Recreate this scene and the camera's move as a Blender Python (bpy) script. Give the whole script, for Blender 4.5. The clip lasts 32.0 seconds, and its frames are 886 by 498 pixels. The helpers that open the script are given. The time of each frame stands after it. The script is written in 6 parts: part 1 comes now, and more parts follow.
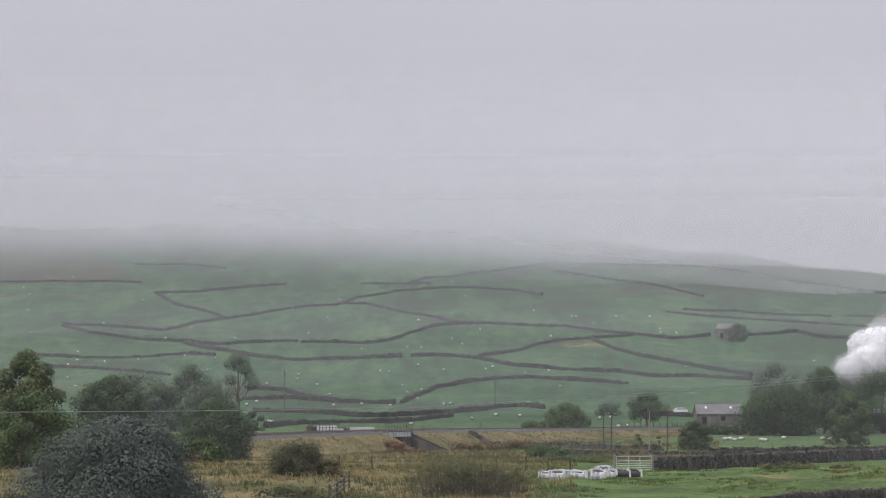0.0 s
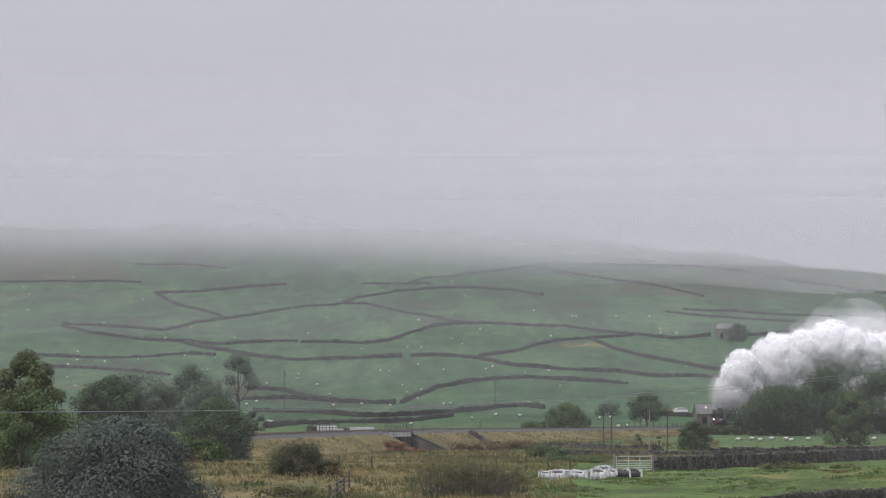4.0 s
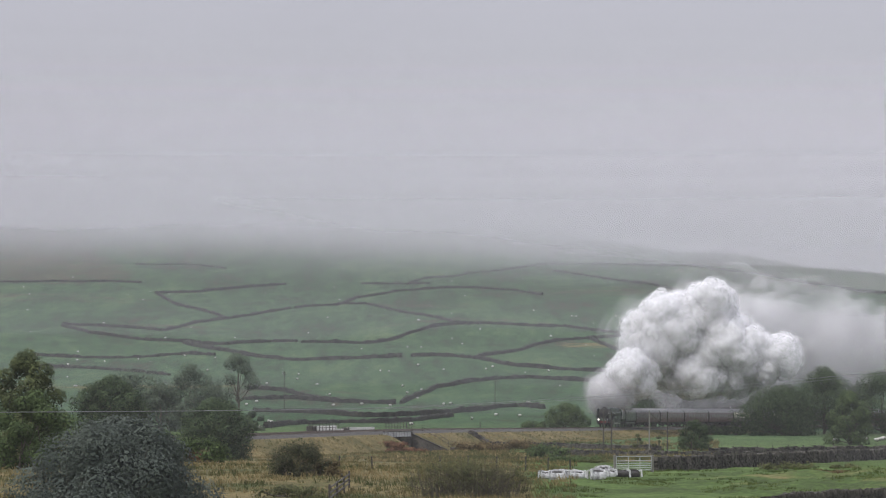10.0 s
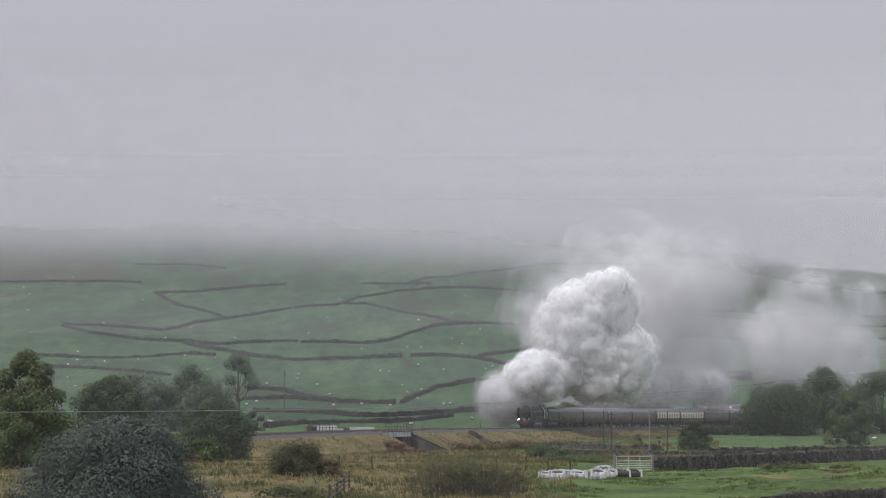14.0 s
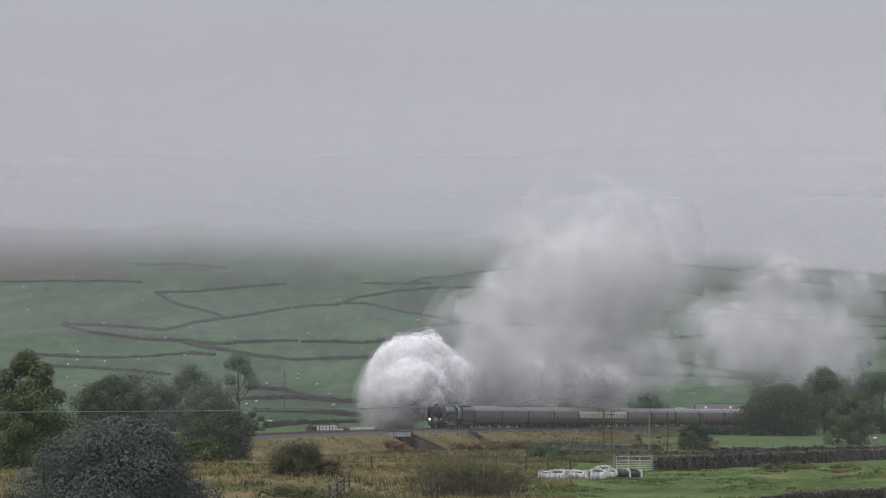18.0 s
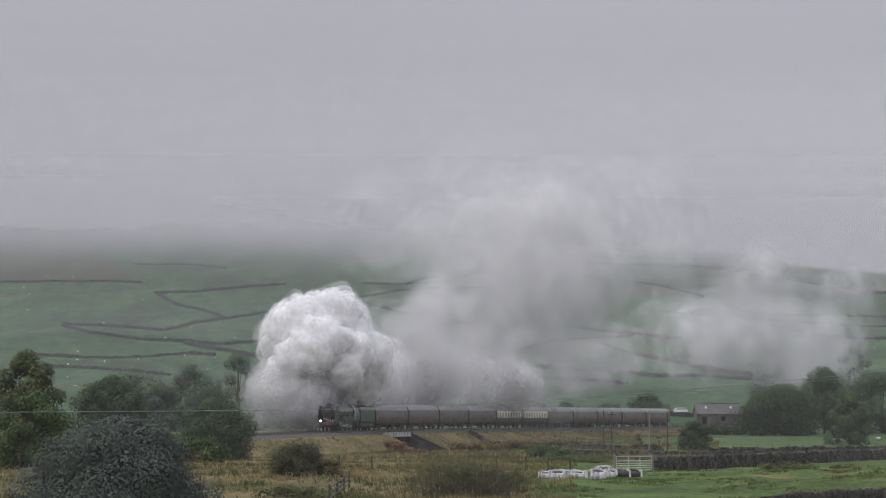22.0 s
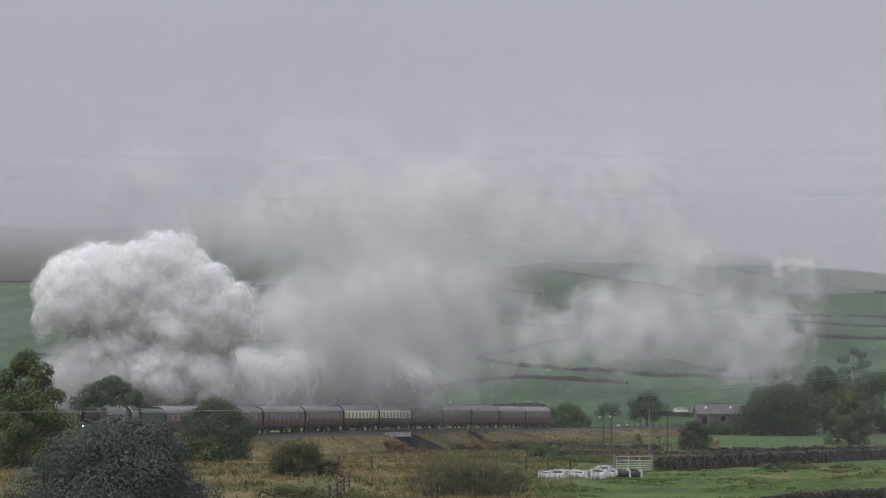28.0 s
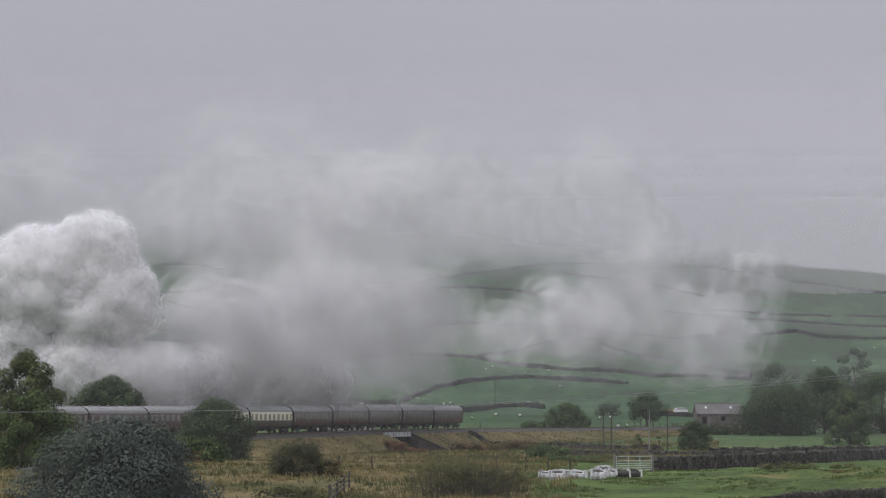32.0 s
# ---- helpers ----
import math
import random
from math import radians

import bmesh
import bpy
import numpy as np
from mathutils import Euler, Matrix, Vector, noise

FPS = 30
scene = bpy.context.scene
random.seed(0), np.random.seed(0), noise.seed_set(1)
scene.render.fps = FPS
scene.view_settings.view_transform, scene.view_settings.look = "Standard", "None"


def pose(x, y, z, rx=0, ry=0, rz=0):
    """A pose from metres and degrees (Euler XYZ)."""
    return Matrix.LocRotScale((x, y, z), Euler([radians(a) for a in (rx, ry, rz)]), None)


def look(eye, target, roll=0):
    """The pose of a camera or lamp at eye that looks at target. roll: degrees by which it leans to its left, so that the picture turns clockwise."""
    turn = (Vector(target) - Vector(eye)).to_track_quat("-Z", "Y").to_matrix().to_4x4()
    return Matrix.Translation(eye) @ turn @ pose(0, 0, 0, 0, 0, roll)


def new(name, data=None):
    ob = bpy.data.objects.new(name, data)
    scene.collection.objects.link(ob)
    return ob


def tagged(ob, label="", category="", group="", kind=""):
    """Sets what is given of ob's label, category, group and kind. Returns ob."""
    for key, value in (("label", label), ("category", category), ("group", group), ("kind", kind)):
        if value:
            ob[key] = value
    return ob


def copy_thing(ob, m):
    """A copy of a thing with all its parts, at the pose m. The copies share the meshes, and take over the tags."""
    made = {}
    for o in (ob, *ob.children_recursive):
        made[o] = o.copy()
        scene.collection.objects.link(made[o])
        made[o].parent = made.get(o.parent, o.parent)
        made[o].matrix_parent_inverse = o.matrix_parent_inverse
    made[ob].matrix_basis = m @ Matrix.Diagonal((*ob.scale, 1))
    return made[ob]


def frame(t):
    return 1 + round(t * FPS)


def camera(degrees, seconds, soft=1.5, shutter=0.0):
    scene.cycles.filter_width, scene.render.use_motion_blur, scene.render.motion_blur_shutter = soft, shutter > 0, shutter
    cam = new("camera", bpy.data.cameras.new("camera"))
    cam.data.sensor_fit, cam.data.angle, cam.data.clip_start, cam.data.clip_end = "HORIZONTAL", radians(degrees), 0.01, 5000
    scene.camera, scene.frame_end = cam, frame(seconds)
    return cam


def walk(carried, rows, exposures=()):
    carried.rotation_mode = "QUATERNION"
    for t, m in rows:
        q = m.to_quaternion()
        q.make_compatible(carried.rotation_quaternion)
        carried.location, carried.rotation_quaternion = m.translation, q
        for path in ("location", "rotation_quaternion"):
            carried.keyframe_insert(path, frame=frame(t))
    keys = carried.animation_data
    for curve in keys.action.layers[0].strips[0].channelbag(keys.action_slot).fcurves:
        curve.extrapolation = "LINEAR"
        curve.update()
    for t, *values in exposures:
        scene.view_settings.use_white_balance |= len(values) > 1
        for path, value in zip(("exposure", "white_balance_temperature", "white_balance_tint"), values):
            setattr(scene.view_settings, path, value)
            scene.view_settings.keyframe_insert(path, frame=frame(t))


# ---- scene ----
import itertools

# ---------------------------------------------------------------- camera
# A telephoto view from a rise beside the valley, held still on a tripod.
EYE = Vector((0.0, 0.0, 5.0))
cam = camera(13.76, 32.0, soft=1.2)
STILL = look(EYE, (0.0, 1000.0, 5.0 + 45.23))
walk(cam, [(0.0, STILL), (32.0, STILL)], exposures=[(0.0, 0.05), (8.0, 0.0), (14.0, -0.13), (20.0, -0.26), (32.0, -0.32)])

# steam and mist are stacks of clear skins: let light pass through all of them
scene.cycles.transparent_max_bounces = 220
scene.cycles.max_bounces = 9
scene.cycles.diffuse_bounces = 6
scene.cycles.transmission_bounces = 6

# ---------------------------------------------------------------- sky and sun
world = bpy.data.worlds.new("overcast")
scene.world = world
world.use_nodes = True
wn, wl = world.node_tree.nodes, world.node_tree.links
wn.clear()
w_out = wn.new("ShaderNodeOutputWorld")
w_bg = wn.new("ShaderNodeBackground")
w_sky = wn.new("ShaderNodeTexSky")
w_sky.sky_type, w_sky.sun_disc = "NISHITA", False
w_sky.sun_elevation, w_sky.sun_rotation = radians(48), radians(-125)
w_dim = wn.new("ShaderNodeMix")
w_dim.data_type, w_dim.blend_type = "RGBA", "MULTIPLY"
w_dim.inputs[0].default_value = 1.0
w_dim.inputs[7].default_value = (0.10, 0.10, 0.10, 1)
w_co = wn.new("ShaderNodeTexCoord")
w_sep = wn.new("ShaderNodeSeparateXYZ")
w_ramp = wn.new("ShaderNodeValToRGB")
w_ramp.color_ramp.elements[0].position, w_ramp.color_ramp.elements[0].color = 0.0, (0.40, 0.392, 0.438, 1)
w_ramp.color_ramp.elements[1].position, w_ramp.color_ramp.elements[1].color = 1.0, (1.98, 1.99, 2.16, 1)
e = w_ramp.color_ramp.elements.new(0.12)
e.color = (0.56, 0.55, 0.618, 1)
w_noise = wn.new("ShaderNodeTexNoise")
w_noise.inputs["Scale"].default_value, w_noise.inputs["Detail"].default_value = 7.0, 3.0
w_var = wn.new("ShaderNodeMapRange")
w_var.inputs[3].default_value, w_var.inputs[4].default_value = 0.93, 1.07
w_mul = wn.new("ShaderNodeMix")
w_mul.data_type, w_mul.blend_type = "RGBA", "MULTIPLY"
w_mul.inputs[0].default_value = 1.0
w_mix = wn.new("ShaderNodeMix")
w_mix.data_type = "RGBA"
w_mix.inputs[0].default_value = 0.12
wl.new(w_co.outputs["Generated"], w_sep.inputs[0])
wl.new(w_sep.outputs[2], w_ramp.inputs[0])
wl.new(w_co.outputs["Generated"], w_noise.inputs["Vector"])
wl.new(w_noise.outputs[0], w_var.inputs[0])
wl.new(w_ramp.outputs[0], w_mul.inputs[6])
wl.new(w_var.outputs[0], w_mul.inputs[7])
wl.new(w_sky.outputs[0], w_dim.inputs[6])
wl.new(w_mul.outputs[2], w_mix.inputs[6])
wl.new(w_dim.outputs[2], w_mix.inputs[7])
wl.new(w_mix.outputs[2], w_bg.inputs[0])
w_bg.inputs[1].default_value = 1.0
wl.new(w_bg.outputs[0], w_out.inputs[0])

sun_data = bpy.data.lights.new("sun", "SUN")
sun_data.energy, sun_data.angle, sun_data.color = 1.8, radians(22), (1.0, 0.97, 0.93)
sun = new("sun", sun_data)
sun.matrix_basis = look((-60, -60, 110), (0, 0, 0))

# ---------------------------------------------------------------- materials
def material(name):
    m = bpy.data.materials.new(name)
    m.use_nodes = True
    nt = m.node_tree
    return m, nt, nt.nodes["Principled BSDF"]


def link(nt, a, b):
    nt.links.new(a, b)


def noise_node(nt, scale, detail=4.0, rough=0.55, vec=None):
    n = nt.nodes.new("ShaderNodeTexNoise")
    n.inputs["Scale"].default_value, n.inputs["Detail"].default_value, n.inputs["Roughness"].default_value = scale, detail, rough
    if vec is not None:
        link(nt, vec, n.inputs["Vector"])
    return n


def ramp_node(nt, fac, stops):
    r = nt.nodes.new("ShaderNodeValToRGB")
    els = r.color_ramp.elements
    while len(els) < len(stops):
        els.new(0.5)
    for el, (p, c) in zip(els, stops):
        el.position, el.color = p, (*c, 1)
    link(nt, fac, r.inputs[0])
    return r


def mix_node(nt, fac, a, b, blend="MIX"):
    n = nt.nodes.new("ShaderNodeMix")
    n.data_type, n.blend_type = "RGBA", blend
    for sock, val in ((n.inputs[0], fac), (n.inputs[6], a), (n.inputs[7], b)):
        if isinstance(val, (int, float)):
            sock.default_value = val
        elif isinstance(val, tuple):
            sock.default_value = (*val, 1)
        else:
            link(nt, val, sock)
    return n.outputs[2]


def range_node(nt, val, a, b, c, d):
    n = nt.nodes.new("ShaderNodeMapRange")
    for i, v in enumerate((a, b, c, d)):
        n.inputs[i + 1].default_value = v
    link(nt, val, n.inputs[0])
    return n.outputs[0]


def bump(nt, bsdf, height, strength, dist):
    b = nt.nodes.new("ShaderNodeBump")
    b.inputs["Strength"].default_value, b.inputs["Distance"].default_value = strength, dist
    link(nt, height, b.inputs["Height"])
    link(nt, b.outputs[0], bsdf.inputs["Normal"])


def mottled(name, dark, light, scale, rough=0.9, metal=0.0, bump_size=0.0, fine=None, spread=(0.3, 0.7), island=0.0, piece=0.0):
    """Colour between two tones at two scales, in metres."""
    m, nt, bsdf = material(name)
    co = nt.nodes.new("ShaderNodeTexCoord").outputs["Object"]
    big = noise_node(nt, scale, 3.0, 0.5, co)
    small = noise_node(nt, fine or scale * 7, 4.0, 0.65, co)
    f = mix_node(nt, 0.5, big.outputs[0], small.outputs[0])
    r = ramp_node(nt, f, [(spread[0], dark), (spread[1], light)])
    out = r.outputs[0]
    if island:
        g = nt.nodes.new("ShaderNodeNewGeometry").outputs["Random Per Island"]
        out = mix_node(nt, 1.0, out, ramp_node(nt, g, [(0, (1 - island,) * 3), (1, (1 + island,) * 3)]).outputs[0], "MULTIPLY")
    if piece:
        g = nt.nodes.new("ShaderNodeObjectInfo").outputs["Random"]
        out = mix_node(nt, 1.0, out, ramp_node(nt, g, [(0, (1 - piece,) * 3), (1, (1 + piece,) * 3)]).outputs[0], "MULTIPLY")
    link(nt, out, bsdf.inputs["Base Color"])
    bsdf.inputs["Roughness"].default_value, bsdf.inputs["Metallic"].default_value = rough, metal
    bsdf.inputs["Specular IOR Level"].default_value = 0.25
    if bump_size:
        bump(nt, bsdf, small.outputs[0], 0.7, bump_size)
    return m


def leafy(name, dark, light, back=0.25):
    """Leaves: each clump its own tone, a little light let through; shading follows the clump that a leaf belongs to."""
    m, nt, bsdf = material(name)
    g = nt.nodes.new("ShaderNodeNewGeometry")
    co = nt.nodes.new("ShaderNodeTexCoord").outputs["Object"]
    n = noise_node(nt, 0.8, 3.0, 0.6, co)
    f = mix_node(nt, 0.20, n.outputs[0], g.outputs["Random Per Island"])
    r = ramp_node(nt, f, [(0.32, dark), (0.66, light)])
    link(nt, r.outputs[0], bsdf.inputs["Base Color"])
    bsdf.inputs["Roughness"].default_value = 0.8
    bsdf.inputs["Specular IOR Level"].default_value = 0.12
    swell = nt.nodes.new("ShaderNodeAttribute")
    swell.attribute_name = "swell"
    clump = vector_node(nt, "MULTIPLY", swell.outputs["Vector"], (0.72,) * 3)
    leaf = vector_node(nt, "MULTIPLY", g.outputs["Normal"], (0.28,) * 3)
    nrm = vector_node(nt, "NORMALIZE", vector_node(nt, "ADD", clump, leaf))
    link(nt, nrm, bsdf.inputs["Normal"])
    tr = nt.nodes.new("ShaderNodeBsdfTranslucent")
    link(nt, r.outputs[0], tr.inputs[0])
    mx = nt.nodes.new("ShaderNodeMixShader")
    mx.inputs[0].default_value = back
    link(nt, bsdf.outputs[0], mx.inputs[1])
    link(nt, tr.outputs[0], mx.inputs[2])
    link(nt, mx.outputs[0], nt.nodes["Material Output"].inputs[0])
    return m


def ground_material():
    """Pasture, dry rough grass and moor, told apart by the cover that grows there."""
    m, nt, bsdf = material("grassland")
    co = nt.nodes.new("ShaderNodeTexCoord").outputs["Object"]
    fine = noise_node(nt, 1.3, 5.0, 0.7, co)
    mid = noise_node(nt, 0.09, 5.0, 0.65, co)
    big = noise_node(nt, 0.010, 5.0, 0.65, co)
    green_f = mix_node(nt, 0.5, mid.outputs[0], fine.outputs[0])
    near_green = ramp_node(nt, green_f, [(0.38, (0.034, 0.043, 0.016)), (0.47, (0.048, 0.074, 0.021)), (0.54, (0.070, 0.112, 0.030)), (0.63, (0.115, 0.152, 0.052))])
    slope = nt.nodes.new("ShaderNodeMapping")
    slope.inputs["Scale"].default_value = (1.0, 0.16, 0.16)
    link(nt, co, slope.inputs[0])
    tuft = noise_node(nt, 0.22, 6.0, 0.75, slope.outputs[0])
    field = noise_node(nt, 0.028, 4.0, 0.6, slope.outputs[0])
    far_f = mix_node(nt, 0.5, mix_node(nt, 0.35, field.outputs[0], big.outputs[0]), mix_node(nt, 0.7, fine.outputs[0], tuft.outputs[0]))
    far_green = ramp_node(nt, far_f, [(0.40, (0.046, 0.042, 0.027)), (0.45, (0.027, 0.046, 0.024)), (0.51, (0.035, 0.072, 0.033)), (0.59, (0.070, 0.106, 0.048))])
    straw = ramp_node(nt, green_f, [(0.36, (0.050, 0.051, 0.020)), (0.46, (0.082, 0.073, 0.031)), (0.54, (0.132, 0.104, 0.046)), (0.64, (0.195, 0.158, 0.078))])
    moor = ramp_node(nt, far_f, [(0.40, (0.040, 0.040, 0.028)), (0.60, (0.074, 0.066, 0.044))])
    def attr(n):
        a = nt.nodes.new("ShaderNodeAttribute")
        a.attribute_name = n
        return a.outputs["Fac"]
    patch = noise_node(nt, 0.09, 4.0, 0.65, co)
    def edge(val, soft):
        s = nt.nodes.new("ShaderNodeMath")
        s.operation = "ADD"
        link(nt, val, s.inputs[0])
        link(nt, range_node(nt, patch.outputs[0], 0.3, 0.7, -soft, soft), s.inputs[1])
        return range_node(nt, s.outputs[0], 0.35, 0.65, 0.0, 1.0)
    c = mix_node(nt, attr("far"), near_green.outputs[0], far_green.outputs[0])
    c = mix_node(nt, edge(attr("dry"), 0.3), c, straw.outputs[0])
    c = mix_node(nt, edge(attr("moor"), 0.35), c, moor.outputs[0])
    link(nt, c, bsdf.inputs["Base Color"])
    bsdf.inputs["Roughness"].default_value = 0.95
    bsdf.inputs["Specular IOR Level"].default_value = 0.1
    bump(nt, bsdf, fine.outputs[0], 0.6, 0.25)
    return m


def veil_material(name, low, high, top, gone, strength, size, seed, sink=0.0):
    """Mist: thickens with height between low and high, thins out again between top and gone; sinks towards one end."""
    m = bpy.data.materials.new(name)
    m.use_nodes = True
    nt = m.node_tree
    nt.nodes.clear()
    out = nt.nodes.new("ShaderNodeOutputMaterial")
    co = nt.nodes.new("ShaderNodeTexCoord").outputs["Object"]
    mp = nt.nodes.new("ShaderNodeMapping")
    mp.inputs["Location"].default_value = (seed * 37.0, seed * 11.0, seed * 5.0)
    mp.inputs["Scale"].default_value = (1, 1, 2.6)
    link(nt, co, mp.inputs[0])
    n = noise_node(nt, 1.0 / size, 4.0, 0.55, mp.outputs[0])
    sep = nt.nodes.new("ShaderNodeSeparateXYZ")
    link(nt, co, sep.inputs[0])
    wob = nt.nodes.new("ShaderNodeMath")
    wob.operation = "ADD"
    level = nt.nodes.new("ShaderNodeMath")
    level.operation = "MULTIPLY_ADD"
    level.inputs[1].default_value = sink
    link(nt, sep.outputs[0], level.inputs[0])
    link(nt, sep.outputs[2], level.inputs[2])
    link(nt, level.outputs[0], wob.inputs[0])
    link(nt, range_node(nt, n.outputs[0], 0.25, 0.75, -0.28 * (high - low), 0.28 * (high - low)), wob.inputs[1])
    up = nt.nodes.new("ShaderNodeMapRange")
    up.interpolation_type = "SMOOTHSTEP"
    for i, v in enumerate((low, high, 0.0, strength)):
        up.inputs[i + 1].default_value = v
    link(nt, wob.outputs[0], up.inputs[0])
    down = nt.nodes.new("ShaderNodeMapRange")
    down.interpolation_type = "SMOOTHSTEP"
    for i, v in enumerate((top, gone, 1.0, 0.0)):
        down.inputs[i + 1].default_value = v
    link(nt, sep.outputs[2], down.inputs[0])
    a = nt.nodes.new("ShaderNodeMath")
    a.operation = "MULTIPLY"
    link(nt, up.outputs[0], a.inputs[0])
    link(nt, down.outputs[0], a.inputs[1])
    steam_shader(nt, a.outputs[0], out, (0.694, 0.686, 0.730), 0.5)
    return m


def steam_shader(nt, alpha, out, colour, through_light=0.42, normal=None):
    d = nt.nodes.new("ShaderNodeBsdfDiffuse")
    t = nt.nodes.new("ShaderNodeBsdfTranslucent")
    d.inputs[0].default_value = t.inputs[0].default_value = (*colour, 1)
    if normal is not None:
        link(nt, normal, d.inputs["Normal"])
        link(nt, normal, t.inputs["Normal"])
    body = nt.nodes.new("ShaderNodeMixShader")
    body.inputs[0].default_value = through_light
    link(nt, d.outputs[0], body.inputs[1])
    link(nt, t.outputs[0], body.inputs[2])
    clear = nt.nodes.new("ShaderNodeBsdfTransparent")
    mx = nt.nodes.new("ShaderNodeMixShader")
    link(nt, alpha, mx.inputs[0])
    link(nt, clear.outputs[0], mx.inputs[1])
    link(nt, body.outputs[0], mx.inputs[2])
    link(nt, mx.outputs[0], out.inputs[0])


def vector_node(nt, op, a, b=None):
    n = nt.nodes.new("ShaderNodeVectorMath")
    n.operation = op
    for sock, val in zip(n.inputs, (a, b)):
        if isinstance(val, tuple):
            sock.default_value = val
        elif val is not None:
            link(nt, val, sock)
    return n.outputs["Value"] if op == "LENGTH" else n.outputs[0]


def soft_normal(nt, co, share):
    """Steam scatters light deep inside, so its shading follows the whole lump more than its curls."""
    tr = nt.nodes.new("ShaderNodeVectorTransform")
    tr.vector_type, tr.convert_from, tr.convert_to = "VECTOR", "OBJECT", "WORLD"
    link(nt, co, tr.inputs[0])
    lump = vector_node(nt, "MULTIPLY", vector_node(nt, "NORMALIZE", tr.outputs[0]), (share,) * 3)
    curl = vector_node(nt, "MULTIPLY", nt.nodes.new("ShaderNodeNewGeometry").outputs["Normal"], (1 - share,) * 3)
    return vector_node(nt, "NORMALIZE", vector_node(nt, "ADD", lump, curl))


def steam_material(name, low, high, colour=(0.965, 0.962, 0.975), scale=1.6, detail=2.5, span=(0.36, 0.64), through_light=0.42, soft=0.0):
    """Steam: its thickness breaks up in a noise of its own."""
    m = bpy.data.materials.new(name)
    m.use_nodes = True
    nt = m.node_tree
    nt.nodes.clear()
    out = nt.nodes.new("ShaderNodeOutputMaterial")
    co = nt.nodes.new("ShaderNodeTexCoord").outputs["Object"]
    inf = nt.nodes.new("ShaderNodeObjectInfo").outputs["Random"]
    big = nt.nodes.new("ShaderNodeMath")
    big.operation = "MULTIPLY"
    big.inputs[1].default_value = 40.0
    link(nt, inf, big.inputs[0])
    n = noise_node(nt, scale, detail, 0.52, vector_node(nt, "ADD", co, big.outputs[0]))
    alpha = range_node(nt, n.outputs[0], span[0], span[1], low, high)
    steam_shader(nt, alpha, out, colour, through_light, soft_normal(nt, co, soft) if soft else None)
    return m


GRASSLAND = ground_material()
STONE = mottled("field_stone", (0.018, 0.017, 0.015), (0.084, 0.077, 0.066), 0.6, 0.95, bump_size=0.08, fine=5.0, spread=(0.38, 0.62), island=0.6)
FAR_STONE = mottled("weathered_wall", (0.010, 0.011, 0.010), (0.052, 0.051, 0.044), 0.6, 0.95, bump_size=0.3, fine=3.1, spread=(0.38, 0.66))
BALLAST = mottled("ballast", (0.034, 0.033, 0.032), (0.085, 0.081, 0.078), 0.8, 0.95, bump_size=0.05, fine=8.0)
STEEL = mottled("rail_steel", (0.10, 0.075, 0.06), (0.22, 0.17, 0.14), 1.0, 0.5, 0.7)
TIMBER = mottled("old_timber", (0.028, 0.025, 0.022), (0.075, 0.068, 0.060), 1.2, 0.85, bump_size=0.01, fine=9.0)
PALE_TIMBER = mottled("grey_timber", (0.13, 0.125, 0.115), (0.24, 0.23, 0.21), 1.2, 0.85, bump_size=0.01, fine=9.0)
BARK = mottled("bark", (0.045, 0.040, 0.032), (0.12, 0.105, 0.085), 0.9, 0.95, bump_size=0.04, fine=7.0)
GALVANISED = mottled("galvanised_steel", (0.36, 0.37, 0.38), (0.55, 0.56, 0.57), 1.5, 0.45, 0.6)
CONCRETE = mottled("pale_concrete", (0.45, 0.44, 0.42), (0.68, 0.67, 0.65), 0.8, 0.9, bump_size=0.01)

# ---------------------------------------------------------------- small tools
def to_mesh(name, verts, faces, mat=None, smooth=False):
    me = bpy.data.meshes.new(name)
    me.from_pydata(verts, [], faces)
    if smooth:
        me.polygons.foreach_set("use_smooth", [True] * len(me.polygons))
    if mat:
        me.materials.append(mat)
    me.update()
    return me


def finish(bm, name, mat, smooth=False):
    me = bpy.data.meshes.new(name)
    bm.normal_update()
    bm.to_mesh(me)
    bm.free()
    if smooth:
        me.polygons.foreach_set("use_smooth", [True] * len(me.polygons))
    if mat:
        me.materials.append(mat)
    return me


def part(name, bm, mat, parent, label="", smooth=False):
    """Link a bmesh or a mesh as one object under a thing or a part."""
    me = finish(bm, name, mat, smooth) if isinstance(bm, bmesh.types.BMesh) else bm
    ob = new(name, me)
    ob.parent = parent
    if label:
        ob["label"] = label
    return ob


def empty(name, m=None):
    ob = new(name)
    ob.empty_display_size = 0.5
    if m is not None:
        ob.matrix_basis = m
    return ob


def add_box(bm, x, y, z, sx, sy, sz, bevel=0.0, rot=None):
    """A box of that size with its centre at x, y, z; edges bevelled."""
    made = bmesh.ops.create_cube(bm, size=1.0)
    vs = made["verts"]
    for v in vs:
        v.co = Vector((v.co.x * sx, v.co.y * sy, v.co.z * sz))
    if bevel:
        es = list({e for v in vs for e in v.link_edges})
        vs = list({v for f in bmesh.ops.bevel(bm, geom=es, offset=bevel, segments=1, affect="EDGES")["faces"] for v in f.verts})
        vs = list({v for seed in vs for f in seed.link_faces for v in f.verts})
    m = Matrix.Translation((x, y, z)) @ (rot.to_4x4() if rot else Matrix.Identity(4))
    bmesh.ops.transform(bm, matrix=m, verts=vs)
    return vs


